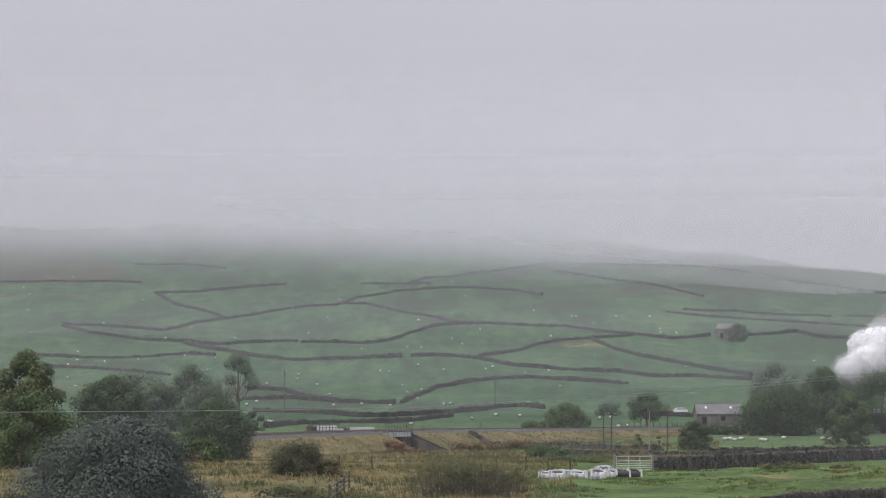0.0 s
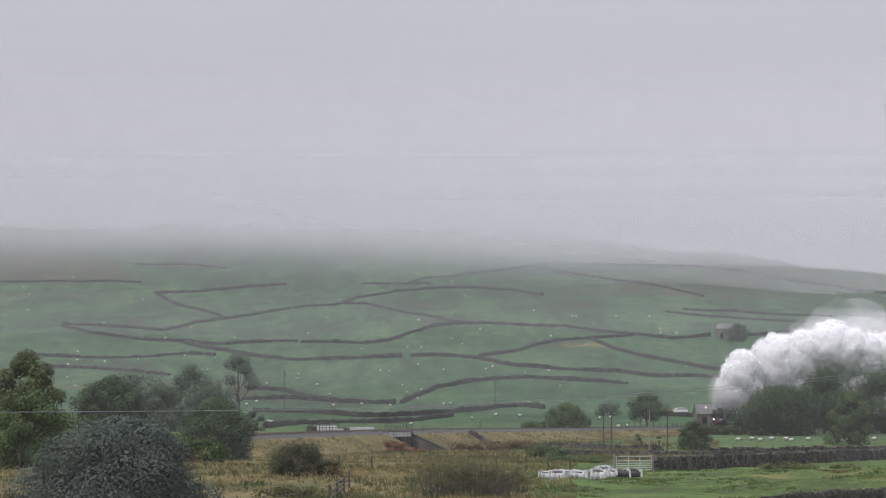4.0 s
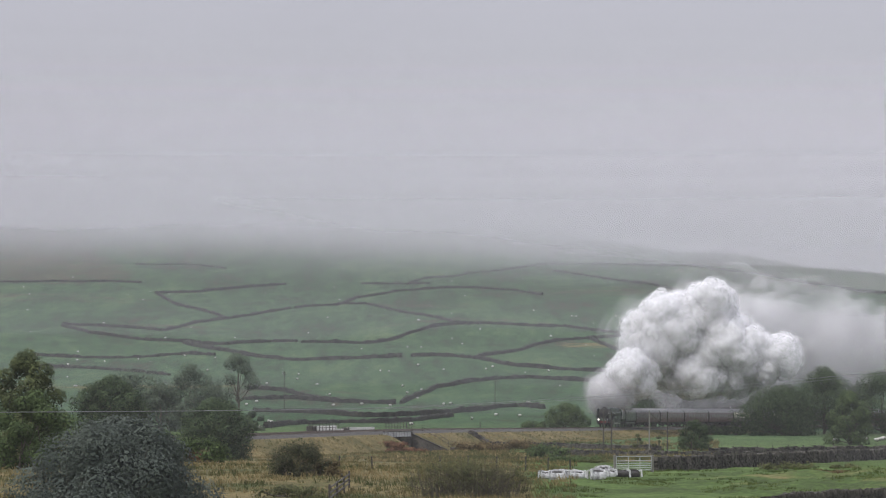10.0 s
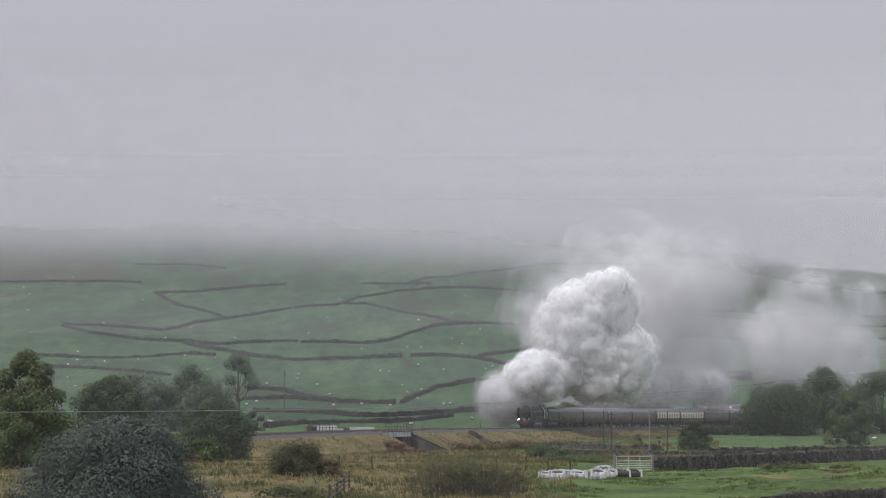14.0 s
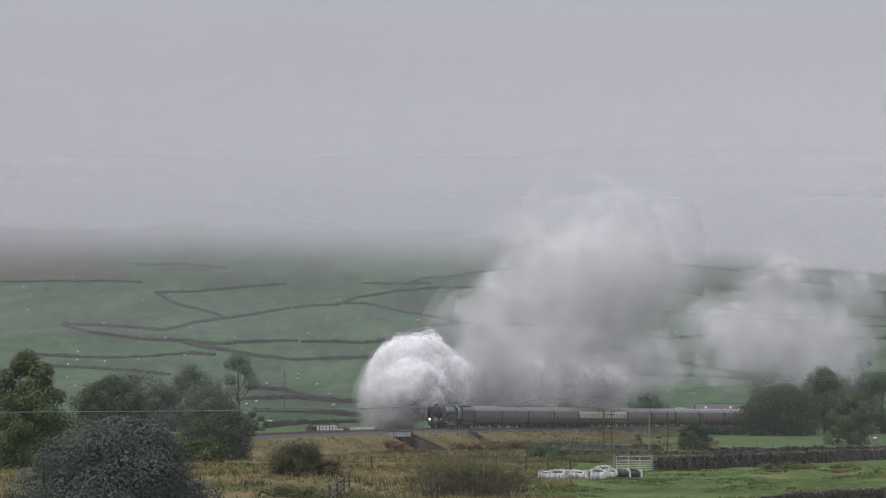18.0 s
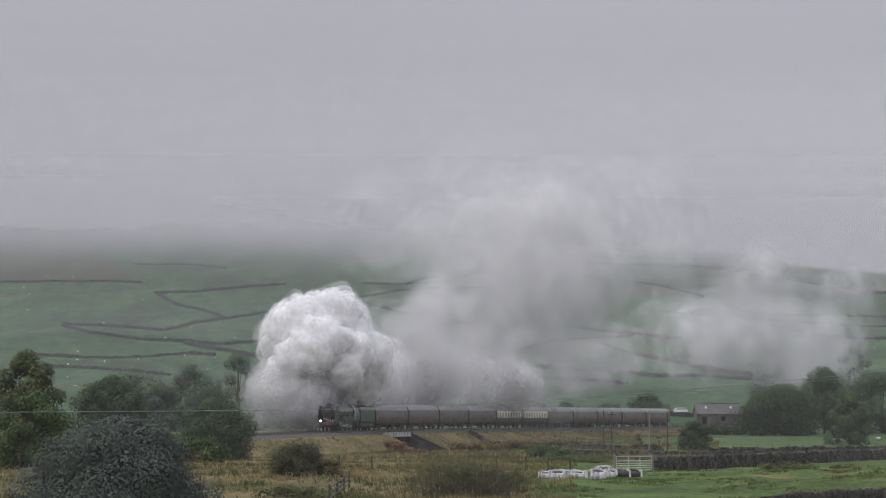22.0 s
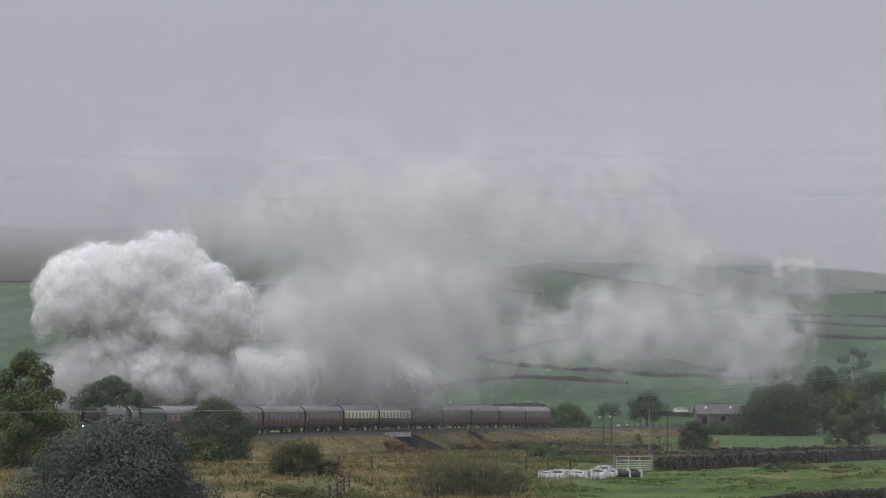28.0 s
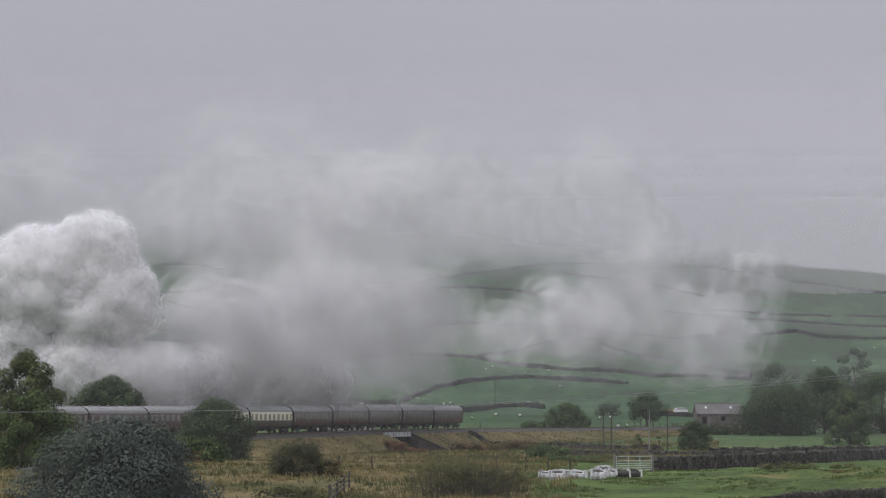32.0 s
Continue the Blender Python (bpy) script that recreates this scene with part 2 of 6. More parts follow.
def add_tube(bm, a, b, r0, r1=None, n=10, caps=True):
    """A tapered round bar from a to b."""
    a, b = Vector(a), Vector(b)
    r1 = r0 if r1 is None else r1
    d = (b - a)
    q = d.to_track_quat("Z", "Y")
    rings = []
    for c, r in ((a, r0), (b, r1)):
        rings.append([bm.verts.new(c + q @ Vector((r * math.cos(2 * math.pi * i / n), r * math.sin(2 * math.pi * i / n), 0))) for i in range(n)])
    for i in range(n):
        bm.faces.new((rings[0][i], rings[0][(i + 1) % n], rings[1][(i + 1) % n], rings[1][i]))
    if caps:
        bm.faces.new(rings[0][::-1])
        bm.faces.new(rings[1])


def add_lathe(bm, origin, axis, profile, n=20):
    """A turned form: profile of (along, radius) round an axis."""
    q = Vector(axis).to_track_quat("Z", "Y")
    rings = []
    for h, r in profile:
        rings.append([bm.verts.new(Vector(origin) + q @ Vector((r * math.cos(2 * math.pi * i / n), r * math.sin(2 * math.pi * i / n), h))) for i in range(n)])
    for a, b in zip(rings, rings[1:]):
        for i in range(n):
            bm.faces.new((a[i], a[(i + 1) % n], b[(i + 1) % n], b[i]))
    bm.faces.new(rings[0][::-1])
    bm.faces.new(rings[-1])


def add_prism(bm, outline, y0, y1, plane="xz"):
    """Extrude an outline of (x, z) from y0 to y1, or of (y, z) along x."""
    def p(u, v, w):
        return (u, w, v) if plane == "xz" else (w, u, v)
    a = [bm.verts.new(p(u, v, y0)) for u, v in outline]
    b = [bm.verts.new(p(u, v, y1)) for u, v in outline]
    n = len(outline)
    for i in range(n):
        bm.faces.new((a[i], a[(i + 1) % n], b[(i + 1) % n], b[i]))
    bm.faces.new(a[::-1])
    bm.faces.new(b)
    bmesh.ops.recalc_face_normals(bm, faces=bm.faces)


def smooth_step(a, b, v):
    t = np.clip((np.asarray(v, float) - a) / (b - a), 0, 1)
    return t * t * (3 - 2 * t)


# ---------------------------------------------------------------- the railway's line
# s runs in metres along the line towards the camera; bend tightens away from s = 0.
S_LO, S_HI = -640, 300
_s = np.arange(S_LO, S_HI, 1.0)
_bend = 0.2399 + 0.0472 * _s / 1000 + 1.7644 * (_s / 1000) ** 2
_lx, _ly = np.cumsum(-np.sin(_bend)), np.cumsum(-np.cos(_bend))
_lx, _ly = _lx - _lx[-S_LO] - 10.4194, _ly - _ly[-S_LO] + 561.194


def rail_z(s):
    return np.interp(s, [-640, -322, -207, -118, -50, -20, 14, 63, 129, 300], [2.60, 2.58, 2.53, 2.65, 2.79, 2.76, 2.68, 2.40, 2.20, 2.0])


def line_at(s, off=0.0):
    """Place and heading of the line at s; off metres to the side of the camera."""
    x, y, b = np.interp(s, _s, _lx), np.interp(s, _s, _ly), np.interp(s, _s, _bend)
    return x + off * math.cos(b), y - off * math.sin(b), b


def line_side(x, y):
    """Metres from the line, positive on the camera's side, and s there."""
    x, y = np.asarray(x, float), np.asarray(y, float)
    s = np.interp(-y, -_ly, _s)
    for _ in range(3):
        lx, ly, b = np.interp(s, _s, _lx), np.interp(s, _s, _ly), np.interp(s, _s, _bend)
        s = np.clip(s + (-(x - lx) * np.sin(b) - (y - ly) * np.cos(b)), S_LO, S_HI - 1)
    lx, ly, b = np.interp(s, _s, _lx), np.interp(s, _s, _ly), np.interp(s, _s, _bend)
    return (x - lx) * np.cos(b) - (y - ly) * np.sin(b), s


# ---------------------------------------------------------------- ground
NEAR_Y = [-400, 0, 60, 130, 200, 262, 288, 315, 400, 480, 560, 640, 720, 800, 900]
NEAR_Z = [3.4, 3.4, 1.2, -1.2, -0.7, -0.9, -0.15, 0.15, -0.15, -0.45, -0.45, 0.35, 0.8, 1.3, 1.6]
HILL_Y = [0, 500, 600, 700, 800, 950, 1150, 1300, 1500, 1750, 2000, 2300, 2700, 3300, 4600]
HILL_Z = [1.9, 1.9, 2.1, 2.4, 3.2, 6.2, 14.7, 24.0, 36.2, 54.8, 76.4, 101.6, 137.0, 182.0, 230.0]


def ground_z(x, y, rough=True):
    x, y = np.asarray(x, float), np.asarray(y, float)
    q, s = line_side(x, y)
    near = np.interp(y, NEAR_Y, NEAR_Z)
    # bank and hollows of the pasture, a hummock by the near wall
    tilt = smooth_step(18, 40, x) * smooth_step(200, 262, y) * (1 - smooth_step(300, 330, y))
    near = near + 0.55 * tilt * smooth_step(255, 285, y)
    lump = smooth_step(12, 30, x) * smooth_step(215, 240, y) * (1 - smooth_step(296, 312, y))
    near = near + lump * (0.30 * np.sin(x * 0.55 + 2.0 * np.sin(y * 0.10)) * np.sin(y * 0.21 + np.sin(x * 0.3)) + 0.16 * np.sin(x * 1.3 + y * 0.4) * np.sin(y * 0.55))
    hill = np.interp(y, HILL_Y, HILL_Z)
    u = x / np.maximum(y, 50)
    cap = np.interp(u, [-0.3, 0.0, 0.03, 0.045, 0.06, 0.08, 0.1206, 0.2], [230, 215, 165, 139, 125, 117, 100, 70])
    k = 9.0
    hill = np.where(hill > cap - 40, -k * np.log(np.exp(-np.clip(hill - cap, -60, 200) / k) + 1) + cap, hill)
    hill = hill + smooth_step(900, 1300, y) * (2.2 * np.sin(x / 47 + y / 160) * np.sin(y / 93 - x / 140) + 1.5 * np.sin(x / 21 + 1.3) * np.sin(y / 60))
    bed = rail_z(s) - 0.62
    foot = np.minimum(near, bed)
    front = bed + (foot - bed) * smooth_step(4.0, 10.0, q)
    back = bed + (hill - bed) * smooth_step(5.0, 24.0, -q)
    z = np.where(q > 0, front, back)
    z = np.where((s >= S_HI - 2) & (y < 320), near, z)
    gap = smooth_step(-7.8, -6.9, s) * smooth_step(9.6, 8.1, s) * smooth_step(-16, -12, q) * smooth_step(30, 20, q)
    z = z + (np.minimum(z, near - 0.1) - z) * gap
    if rough:
        z = z + 0.10 * np.sin(x * 0.9 + 1.7 * np.sin(y * 0.31)) * np.sin(y * 0.53 + np.sin(x * 0.37)) * smooth_step(5.0, 13.0, np.abs(q))
    return z


def gz(x, y):
    return float(ground_z(x, y))


def build_ground():
    c = np.concatenate([np.linspace(-1.3, -0.16, 24), np.linspace(-0.14, -0.105, 12), np.linspace(-0.104, 0.112, 290), np.linspace(0.115, 0.16, 12), np.linspace(0.2, 1.3, 22)])
    ys = np.concatenate([np.linspace(-380, 180, 30), np.linspace(186, 330, 70), np.linspace(332, 548, 110), np.linspace(549, 600, 75), np.linspace(601.5, 980, 150), np.linspace(986, 2500, 110), np.linspace(2530, 4600, 30)])
    cc, yy = np.meshgrid(c, ys)
    xx = cc * (yy + 400)
    zz = ground_z(xx, yy)
    n, m = len(ys), len(c)
    verts = np.stack([xx, yy, zz], -1).reshape(-1, 3)
    i = np.arange(n * m).reshape(n, m)
    faces = np.stack([i[:-1, :-1], i[:-1, 1:], i[1:, 1:], i[1:, :-1]], -1).reshape(-1, 4)
    me = bpy.data.meshes.new("ground")
    me.vertices.add(len(verts))
    me.vertices.foreach_set("co", verts.ravel())
    me.loops.add(faces.size)
    me.loops.foreach_set("vertex_index", faces.ravel())
    me.polygons.add(len(faces))
    me.polygons.foreach_set("loop_start", np.arange(0, faces.size, 4))
    me.polygons.foreach_set("use_smooth", np.ones(len(faces), bool))
    me.update(calc_edges=True)
    x, y = verts[:, 0], verts[:, 1]
    q, s = line_side(x, y)
    u = x / np.maximum(y, 50)
    # where dry rough grass, moor and grazed pasture grow
    dry = (q > 0) * smooth_step(0.030, 0.018, u + 0.00002 * (y - 300)) * smooth_step(225, 250, y)
    dry = np.maximum(dry * 0.72, (q > 0) * smooth_step(15, 11, q) * (s < 200))
    dry = np.maximum(dry, (q < 0) * smooth_step(-14, -8, q) * 0.55)
    dry = dry * (1 - 0.8 * smooth_step(0.070, 0.080, u) * (q > 6))
    dry = np.maximum(dry, 0.38 * smooth_step(14, 26, x) * smooth_step(225, 240, y) * (1 - smooth_step(300, 312, y)))
    knoll = np.exp(-((x - 57) / 15) ** 2 - ((y - 1435) / 40) ** 2)
    dry = np.maximum(dry, 0.62 * knoll)
    dry = np.maximum(dry, 0.55 * smooth_step(-0.04, -0.06, u) * np.exp(-((y - 1130) / 35) ** 2))
    moor = 0.62 * smooth_step(2010, 2080, y) * smooth_step(-0.074, -0.090, u + 0.000022 * (y - 2050))
    moor = np.maximum(moor, 0.42 * smooth_step(2150, 2500, y))
    moor = np.maximum(moor, 0.55 * smooth_step(-0.085, -0.10, u) * np.exp(-((y - 1880) / 45) ** 2))
    moor = np.maximum(moor, 0.45 * smooth_step(0.045, 0.075, u) * smooth_step(1750, 2000, y))
    # rushes along the wet foot of the slope and below the walls
    for wx, wy, rx, ry in ((-130, 1600, 60, 22), (-95, 1480, 45, 16), (-20, 1830, 40, 26), (10, 1600, 60, 18), (-40, 1020, 30, 22), (95, 1900, 90, 60), (-190, 1800, 60, 40), (150, 1880, 60, 40), (-30, 1075, 14, 14)):
        moor = np.maximum(moor, 0.55 * np.exp(-((x - wx) / rx) ** 2 - ((y - wy) / ry) ** 2))
    far = smooth_step(480, 900, y)
    for name, val in (("dry", dry), ("moor", moor), ("far", far)):
        a = me.attributes.new(name, "FLOAT", "POINT")
        a.data.foreach_set("value", val.astype(np.float32))
    me.materials.append(GRASSLAND)
    ob = new("ground", me)
    return tagged(ob, "green valley pasture, dry rough grass and hillside", "ground", kind="structure")


build_ground()


# ---------------------------------------------------------------- ballast, rails, sleepers
def strip_along(name, mat, offs, s0, s1, step, zs, smooth=False):
    """A strip that follows the line: cross-section of (off, z above rail)."""
    verts, faces = [], []
    ss = np.arange(s0, s1 + step, step)
    n = len(offs)
    for s in ss:
        rz = float(rail_z(s))
        for o, h in zip(offs, zs):
            x, y, _ = line_at(s, o)
            verts.append((x, y, rz + h))
    for i in range(len(ss) - 1):
        for j in range(n - 1):
            a = i * n + j
            faces.append((a, a + n, a + n + 1, a + 1))
    return to_mesh(name, verts, faces, mat, smooth)


BED = tagged(empty("railway_track"), "double railway track on grey stone ballast", "track", kind="structure")
part("ballast_bed", strip_along("ballast_bed", BALLAST, [-7.6, -6.2, -2.0, 1.9, 2.9], -620, 260, 4, [-0.75, -0.20, -0.20, -0.20, -0.66]), None, BED)
for off in (0.0, -3.4):
    for side in (-0.75, 0.75):
        o = off + side
        part("rail", strip_along("rail", STEEL, [o - 0.07, o - 0.035, o - 0.035, o + 0.035, o + 0.035, o + 0.07], -620, 260, 4, [-0.16, -0.13, 0, 0, -0.13, -0.16]), None, BED)


def build_sleepers():
    verts, faces = [], []
    for s in np.arange(-330, 200, 0.75):
        rz = float(rail_z(s)) - 0.16
        for off in (0.0, -3.4):
            p = [line_at(s + ds, off + o) for ds, o in ((-0.13, -1.3), (0.13, -1.3), (0.13, 1.3), (-0.13, 1.3))]
            k = len(verts)
            verts += [(a, b, rz) for a, b, _ in p] + [(a, b, rz - 0.12) for a, b, _ in p]
            faces += [(k, k + 1, k + 2, k + 3), (k, k + 4, k + 5, k + 1), (k + 1, k + 5, k + 6, k + 2), (k + 2, k + 6, k + 7, k + 3), (k + 3, k + 7, k + 4, k)]
    ob = part("sleepers", to_mesh("sleepers", verts, faces, TIMBER), None, BED)
    ob["kind"] = "stuff"


build_sleepers()


# ---------------------------------------------------------------- low cloud and haze
def veil(name, y, mat, z0, z1, label, lean=0.0, bulge=0.03):
    """A bank of mist hanging across the valley, bowed and leaning with the slope."""
    nx, half = 40, y * 0.21
    verts, faces = [], []
    for i in range(nx + 1):
        t = i / nx * 2 - 1
        for h in (z0, z1):
            verts.append((t * half, y + lean * (h - z0) - bulge * y * t * t, h))
    for i in range(nx):
        faces.append((2 * i, 2 * i + 2, 2 * i + 3, 2 * i + 1))
    ob = new(name, to_mesh(name, verts, faces, mat, True))
    return tagged(ob, label, "mist", kind="stuff")


for i, (y, a, tilt) in enumerate(((1760, 0.24, 0.0), (1850, 0.24, 0.0), (1940, 0.34, 0.13), (2030, 0.32, 0.0), (2120, 0.38, 0.0), (2210, 0.46, 0.13), (2300, 0.38, 0.0), (2390, 0.42, 0.0), (2490, 0.52, 0.0), (2680, 0.70, 0.0), (2950, 1.0, 0.0))):
    lo = 20.0 if a == 1.0 else max(5 + 0.0354 * y, float(np.interp(y, HILL_Y, HILL_Z)) + 1.0)
    veil("low_cloud", y, veil_material("low_cloud", lo, lo + 0.0165 * y, 0.055 * y, (0.16 if a == 1.0 else 0.108) * y, a, 280, i + 1, tilt), 20, (0.17 if a == 1.0 else 0.110) * y,
         "grey low cloud sinking over the lower ridge" if tilt else "grey low cloud hanging over the fell top", 0.3)
for i, (y, a) in enumerate(((150, 0.028), (400, 0.030), (575, 0.022), (905, 0.06), (1150, 0.06), (1550, 0.09))):
    lo, hi = (0.026, 0.050) if y < 600 else (0.046, 0.068)
    veil("valley_haze", y, veil_material("valley_haze", -30, -10, 5 + lo * y, 5 + hi * y, a, 140, i + 11), -5, 5 + (hi + 0.02) * y, "thin grey haze hanging in the valley")


# ---------------------------------------------------------------- field walls
def field_wall(nodes, height=1.35, width=0.7, label="dry-stone field wall along the pasture", seed=0, mat=None, tumble=0.18):
    """A dry-stone wall over the ground along a line of plan points."""
    rnd = random.Random(seed)
    pts = [Vector(p) for p in nodes]
    dense = []
    for a, b in zip(pts, pts[1:]):
        n = max(2, int((b - a).length / 1.1))
        dense += [a.lerp(b, i / n) for i in range(n)]
    dense.append(pts[-1])
    keep = [min(3, i, len(dense) - 1 - i) for i in range(len(dense))]
    sm = [dense[i - k:i + k + 1] for i, k in enumerate(keep)]
    dense = [sum(g, Vector((0, 0))) / len(g) for g in sm]
    verts, faces = [], []
    for i, p in enumerate(dense):
        d = (dense[min(i + 1, len(dense) - 1)] - dense[max(i - 1, 0)]).normalized()
        nrm = Vector((-d.y, d.x))
        z = gz(p.x, p.y)
        h = 0.84 * height * (1 + 0.42 * (rnd.random() - 0.5) + 0.4 * noise.noise(Vector((p.x * 0.06, p.y * 0.06, seed))))
        w = width * 0.5
        for o, hh in ((w * 1.25, -0.35), (w * 1.05, h * 0.45), (w * 0.7, h * (0.95 + 0.08 * rnd.random())), (-w * 0.7, h * (0.95 + 0.08 * rnd.random())), (-w * 1.05, h * 0.45), (-w * 1.25, -0.35)):
            c = p + nrm * (o + 0.09 * (rnd.random() - 0.5))
            verts.append((c.x, c.y, z + hh))
    n = 6
    for i in range(len(dense) - 1):
        for j in range(n - 1):
            a = i * n + j
            faces.append((a, a + 1, a + n + 1, a + n))
    faces += [tuple(range(n))[::-1], tuple(range(len(verts) - n, len(verts)))]
    ob = new("stone_wall", to_mesh("stone_wall", verts, faces, mat or FAR_STONE))
    return tagged(ob, label, "stone wall", group="field walls")


HILL_WALLS = [
    ([(-247.5, 2051), (-217.6, 2067), (-184.8, 2056), (-167.0, 2031)], 1.4),
    ([(-147.5, 1883), (-126.9, 1899), (-108.8, 1942), (-85.9, 1999)], 1.5),
    ([(-147.5, 1883), (-130.7, 1792), (-116.9, 1750), (-100.4, 1678), (-98.7, 1670)], 1.5),
    ([(-168.4, 1624), (-142.6, 1587), (-119.1, 1567), (-115.8, 1588), (-109.1, 1634), (-98.7, 1670), (-87.5, 1702), (-72.8, 1746)], 1.5),
    ([(-70.6, 1751), (-50.5, 1784), (-45.1, 1902), (-25.1, 1943), (0.0, 1944), (19.7, 1937), (37.2, 1919), (50.8, 1875)], 1.5),
    ([(-50.9, 1798), (-37.6, 1822), (-22.7, 1756), (-6.0, 1638), (3.9, 1584), (15.9, 1568)], 1.3),
    ([(-167.4, 1614), (-147.7, 1539), (-123.7, 1506), (-105.0, 1504), (-85.2, 1443), (-70.4, 1506), (-57.9, 1453)], 1.5),
    ([(-55.0, 1425), (-40.6, 1433), (-32.0, 1443), (-21.6, 1492), (-15.1, 1530), (-5.8, 1559), (0.0, 1567), (18.4, 1571), (40.0, 1566), (52.4, 1578), (66.0, 1555), (79.2, 1532), (93.8, 1502), (110.7, 1522)], 1.5),
    ([(125.8, 1520), (137.4, 1524), (148.1, 1538), (154.3, 1506), (177.0, 1468), (188.8, 1434)], 1.5),
    ([(-105.4, 1493), (-85.4, 1375), (-69.8, 1320), (-52.4, 1290), (-36.3, 1282), (-14.3, 1274)], 1.5),
    ([(-11.2, 1276), (-0.8, 1275), (10.9, 1261), (21.9, 1229), (33.2, 1227), (48.5, 1232), (60.2, 1239), (70.4, 1217), (83.5, 1217), (98.6, 1175)], 1.5),
    ([(-150.9, 1355), (-120.5, 1342), (-108.2, 1343), (-96.6, 1354), (-82.8, 1332)], 1.3),
    ([(-142.5, 1280), (-114.2, 1250), (-91.2, 1225)], 1.3),
    ([(10.8, 1257), (24.4, 1366), (37.0, 1449), (49.2, 1480), (61.2, 1495), (78.7, 1523)], 1.4),
    ([(59.8, 1489), (65.5, 1391), (73.5, 1342), (83.9, 1311), (92.2, 1259), (101.0, 1203)], 1.4),
    ([(-11.3, 994), (-7.2, 1066), (-2.4, 1124), (6.4, 1153), (17.3, 1170), (28.3, 1180), (39.1, 1177), (49.9, 1176), (58.5, 1167)], 1.4),
    ([(-57.3, 1084), (-46.6, 1067), (-34.8, 1012), (-28.4, 1004)], 1.3),
    ([(-54.8, 1007), (-41.1, 1014), (-28.9, 996), (-12.8, 990)], 1.2),
    ([(-47.5, 925), (-31.4, 911), (-19.1, 864), (-11.2, 870), (-3.3, 897), (6.5, 926), (14.3, 969), (20.4, 978), (26.4, 961)], 1.4),
    ([(-34.4, 712), (-31.4, 773), (-22.7, 804), (-12.7, 796), (-5.6, 827), (2.1, 870)], 1.2),
    ([(-19.6, 1988), (-7.6, 2062), (15.6, 2202), (39.5, 2214), (61.1, 2254), (108.2, 2224), (152.1, 2215), (171.5, 2159), (197.4, 2082), (218.1, 2036), (230.7, 1912)], 1.3),
    ([(64.7, 2143), (84.7, 2068), (104.7, 1965), (121.6, 1899), (132.5, 1867)], 1.3),
    ([(117.0, 1785), (142.0, 1788), (165.6, 1747), (181.8, 1722)], 1.3),
    ([(106.9, 1754), (132.0, 1729), (157.1, 1657), (181.0, 1643), (197.0, 1633)], 1.2),
    ([(189.5, 1720), (208.2, 1700)], 1.2),
    ([(-186.7, 2229), (-157.6, 2254), (-129.4, 2188)], 1.2),
    ([(-44.7, 2017), (-7.3, 1984)], 1.2),
    ([(50.7, 877), (55.0, 870), (60.0, 871)], 1.3),
]
for i, (nodes, h) in enumerate(HILL_WALLS):
    field_wall(nodes, h, 0.9, "dark dry-stone wall crossing the green hillside", i + 1)


# ---------------------------------------------------------------- trees and bushes
LEAF_DARK = leafy("leaves_dark", (0.022, 0.038, 0.020), (0.088, 0.126, 0.058))
LEAF_MID = leafy("leaves_mid", (0.034, 0.054, 0.024), (0.116, 0.162, 0.062))
LEAF_TALL = leafy("leaves_tall_tree", (0.034, 0.048, 0.024), (0.132, 0.154, 0.064))
LEAF_OLIVE = leafy("leaves_olive", (0.058, 0.066, 0.032), (0.165, 0.172, 0.076))
LEAF_GREY = leafy("leaves_grey_green", (0.045, 0.058, 0.052), (0.128, 0.150, 0.126))
# distance haze is mixed into this leaf colour: paler and bluer
LEAF_FAR_HAZED = leafy("leaves_far_hazed", (0.050, 0.070, 0.050), (0.125, 0.158, 0.104))
LEAF_THORN = leafy("leaves_thorn", (0.026, 0.032, 0.020), (0.092, 0.096, 0.052))
LEAF_RED = leafy("leaves_red_brown", (0.070, 0.038, 0.024), (0.200, 0.108, 0.064))
LEAF_BROWN = leafy("leaves_turning", (0.056, 0.044, 0.024), (0.190, 0.142, 0.070))


def leaf_cloud(blobs, count, size, rnd, fill=0.45, droop=0.2):
    """Many small leaf sprays on and in a crown made of blobs (centre, radii)."""
    verts, faces, swell = [], [], []
    weights = [r.x * r.z for _, r in blobs]
    for _ in range(count):
        c, r = rnd.choices(blobs, weights)[0]
        d = Vector((rnd.gauss(0, 1), rnd.gauss(0, 1), rnd.gauss(0, 1) * 0.9 + 0.15)).normalized()
        k = 1.0 - fill * rnd.random() ** 1.6 + 0.10 * noise.noise(d * 3.1 + c) + rnd.gauss(0, 0.05)
        p = c + Vector((d.x * r.x, d.y * r.y, d.z * r.z)) * k
        nrm = (d + Vector((rnd.gauss(0, 0.3), rnd.gauss(0, 0.3), rnd.gauss(0, 0.3) + 0.3))).normalized()
        t = nrm.orthogonal().normalized()
        t = Matrix.Rotation(rnd.random() * 6.283, 3, nrm) @ t
        b = nrm.cross(t)
        s = size * (0.55 + 0.9 * rnd.random())
        i = len(verts)
        verts += [p - t * s, p - b * s * 0.55 + nrm * s * 0.12, p + t * s - nrm * s * droop, p + b * s * 0.55 + nrm * s * 0.1]
        faces += [(i, i + 1, i + 2), (i, i + 2, i + 3)]
        swell += [d.x, d.y, d.z] * 4
    return verts, faces, swell


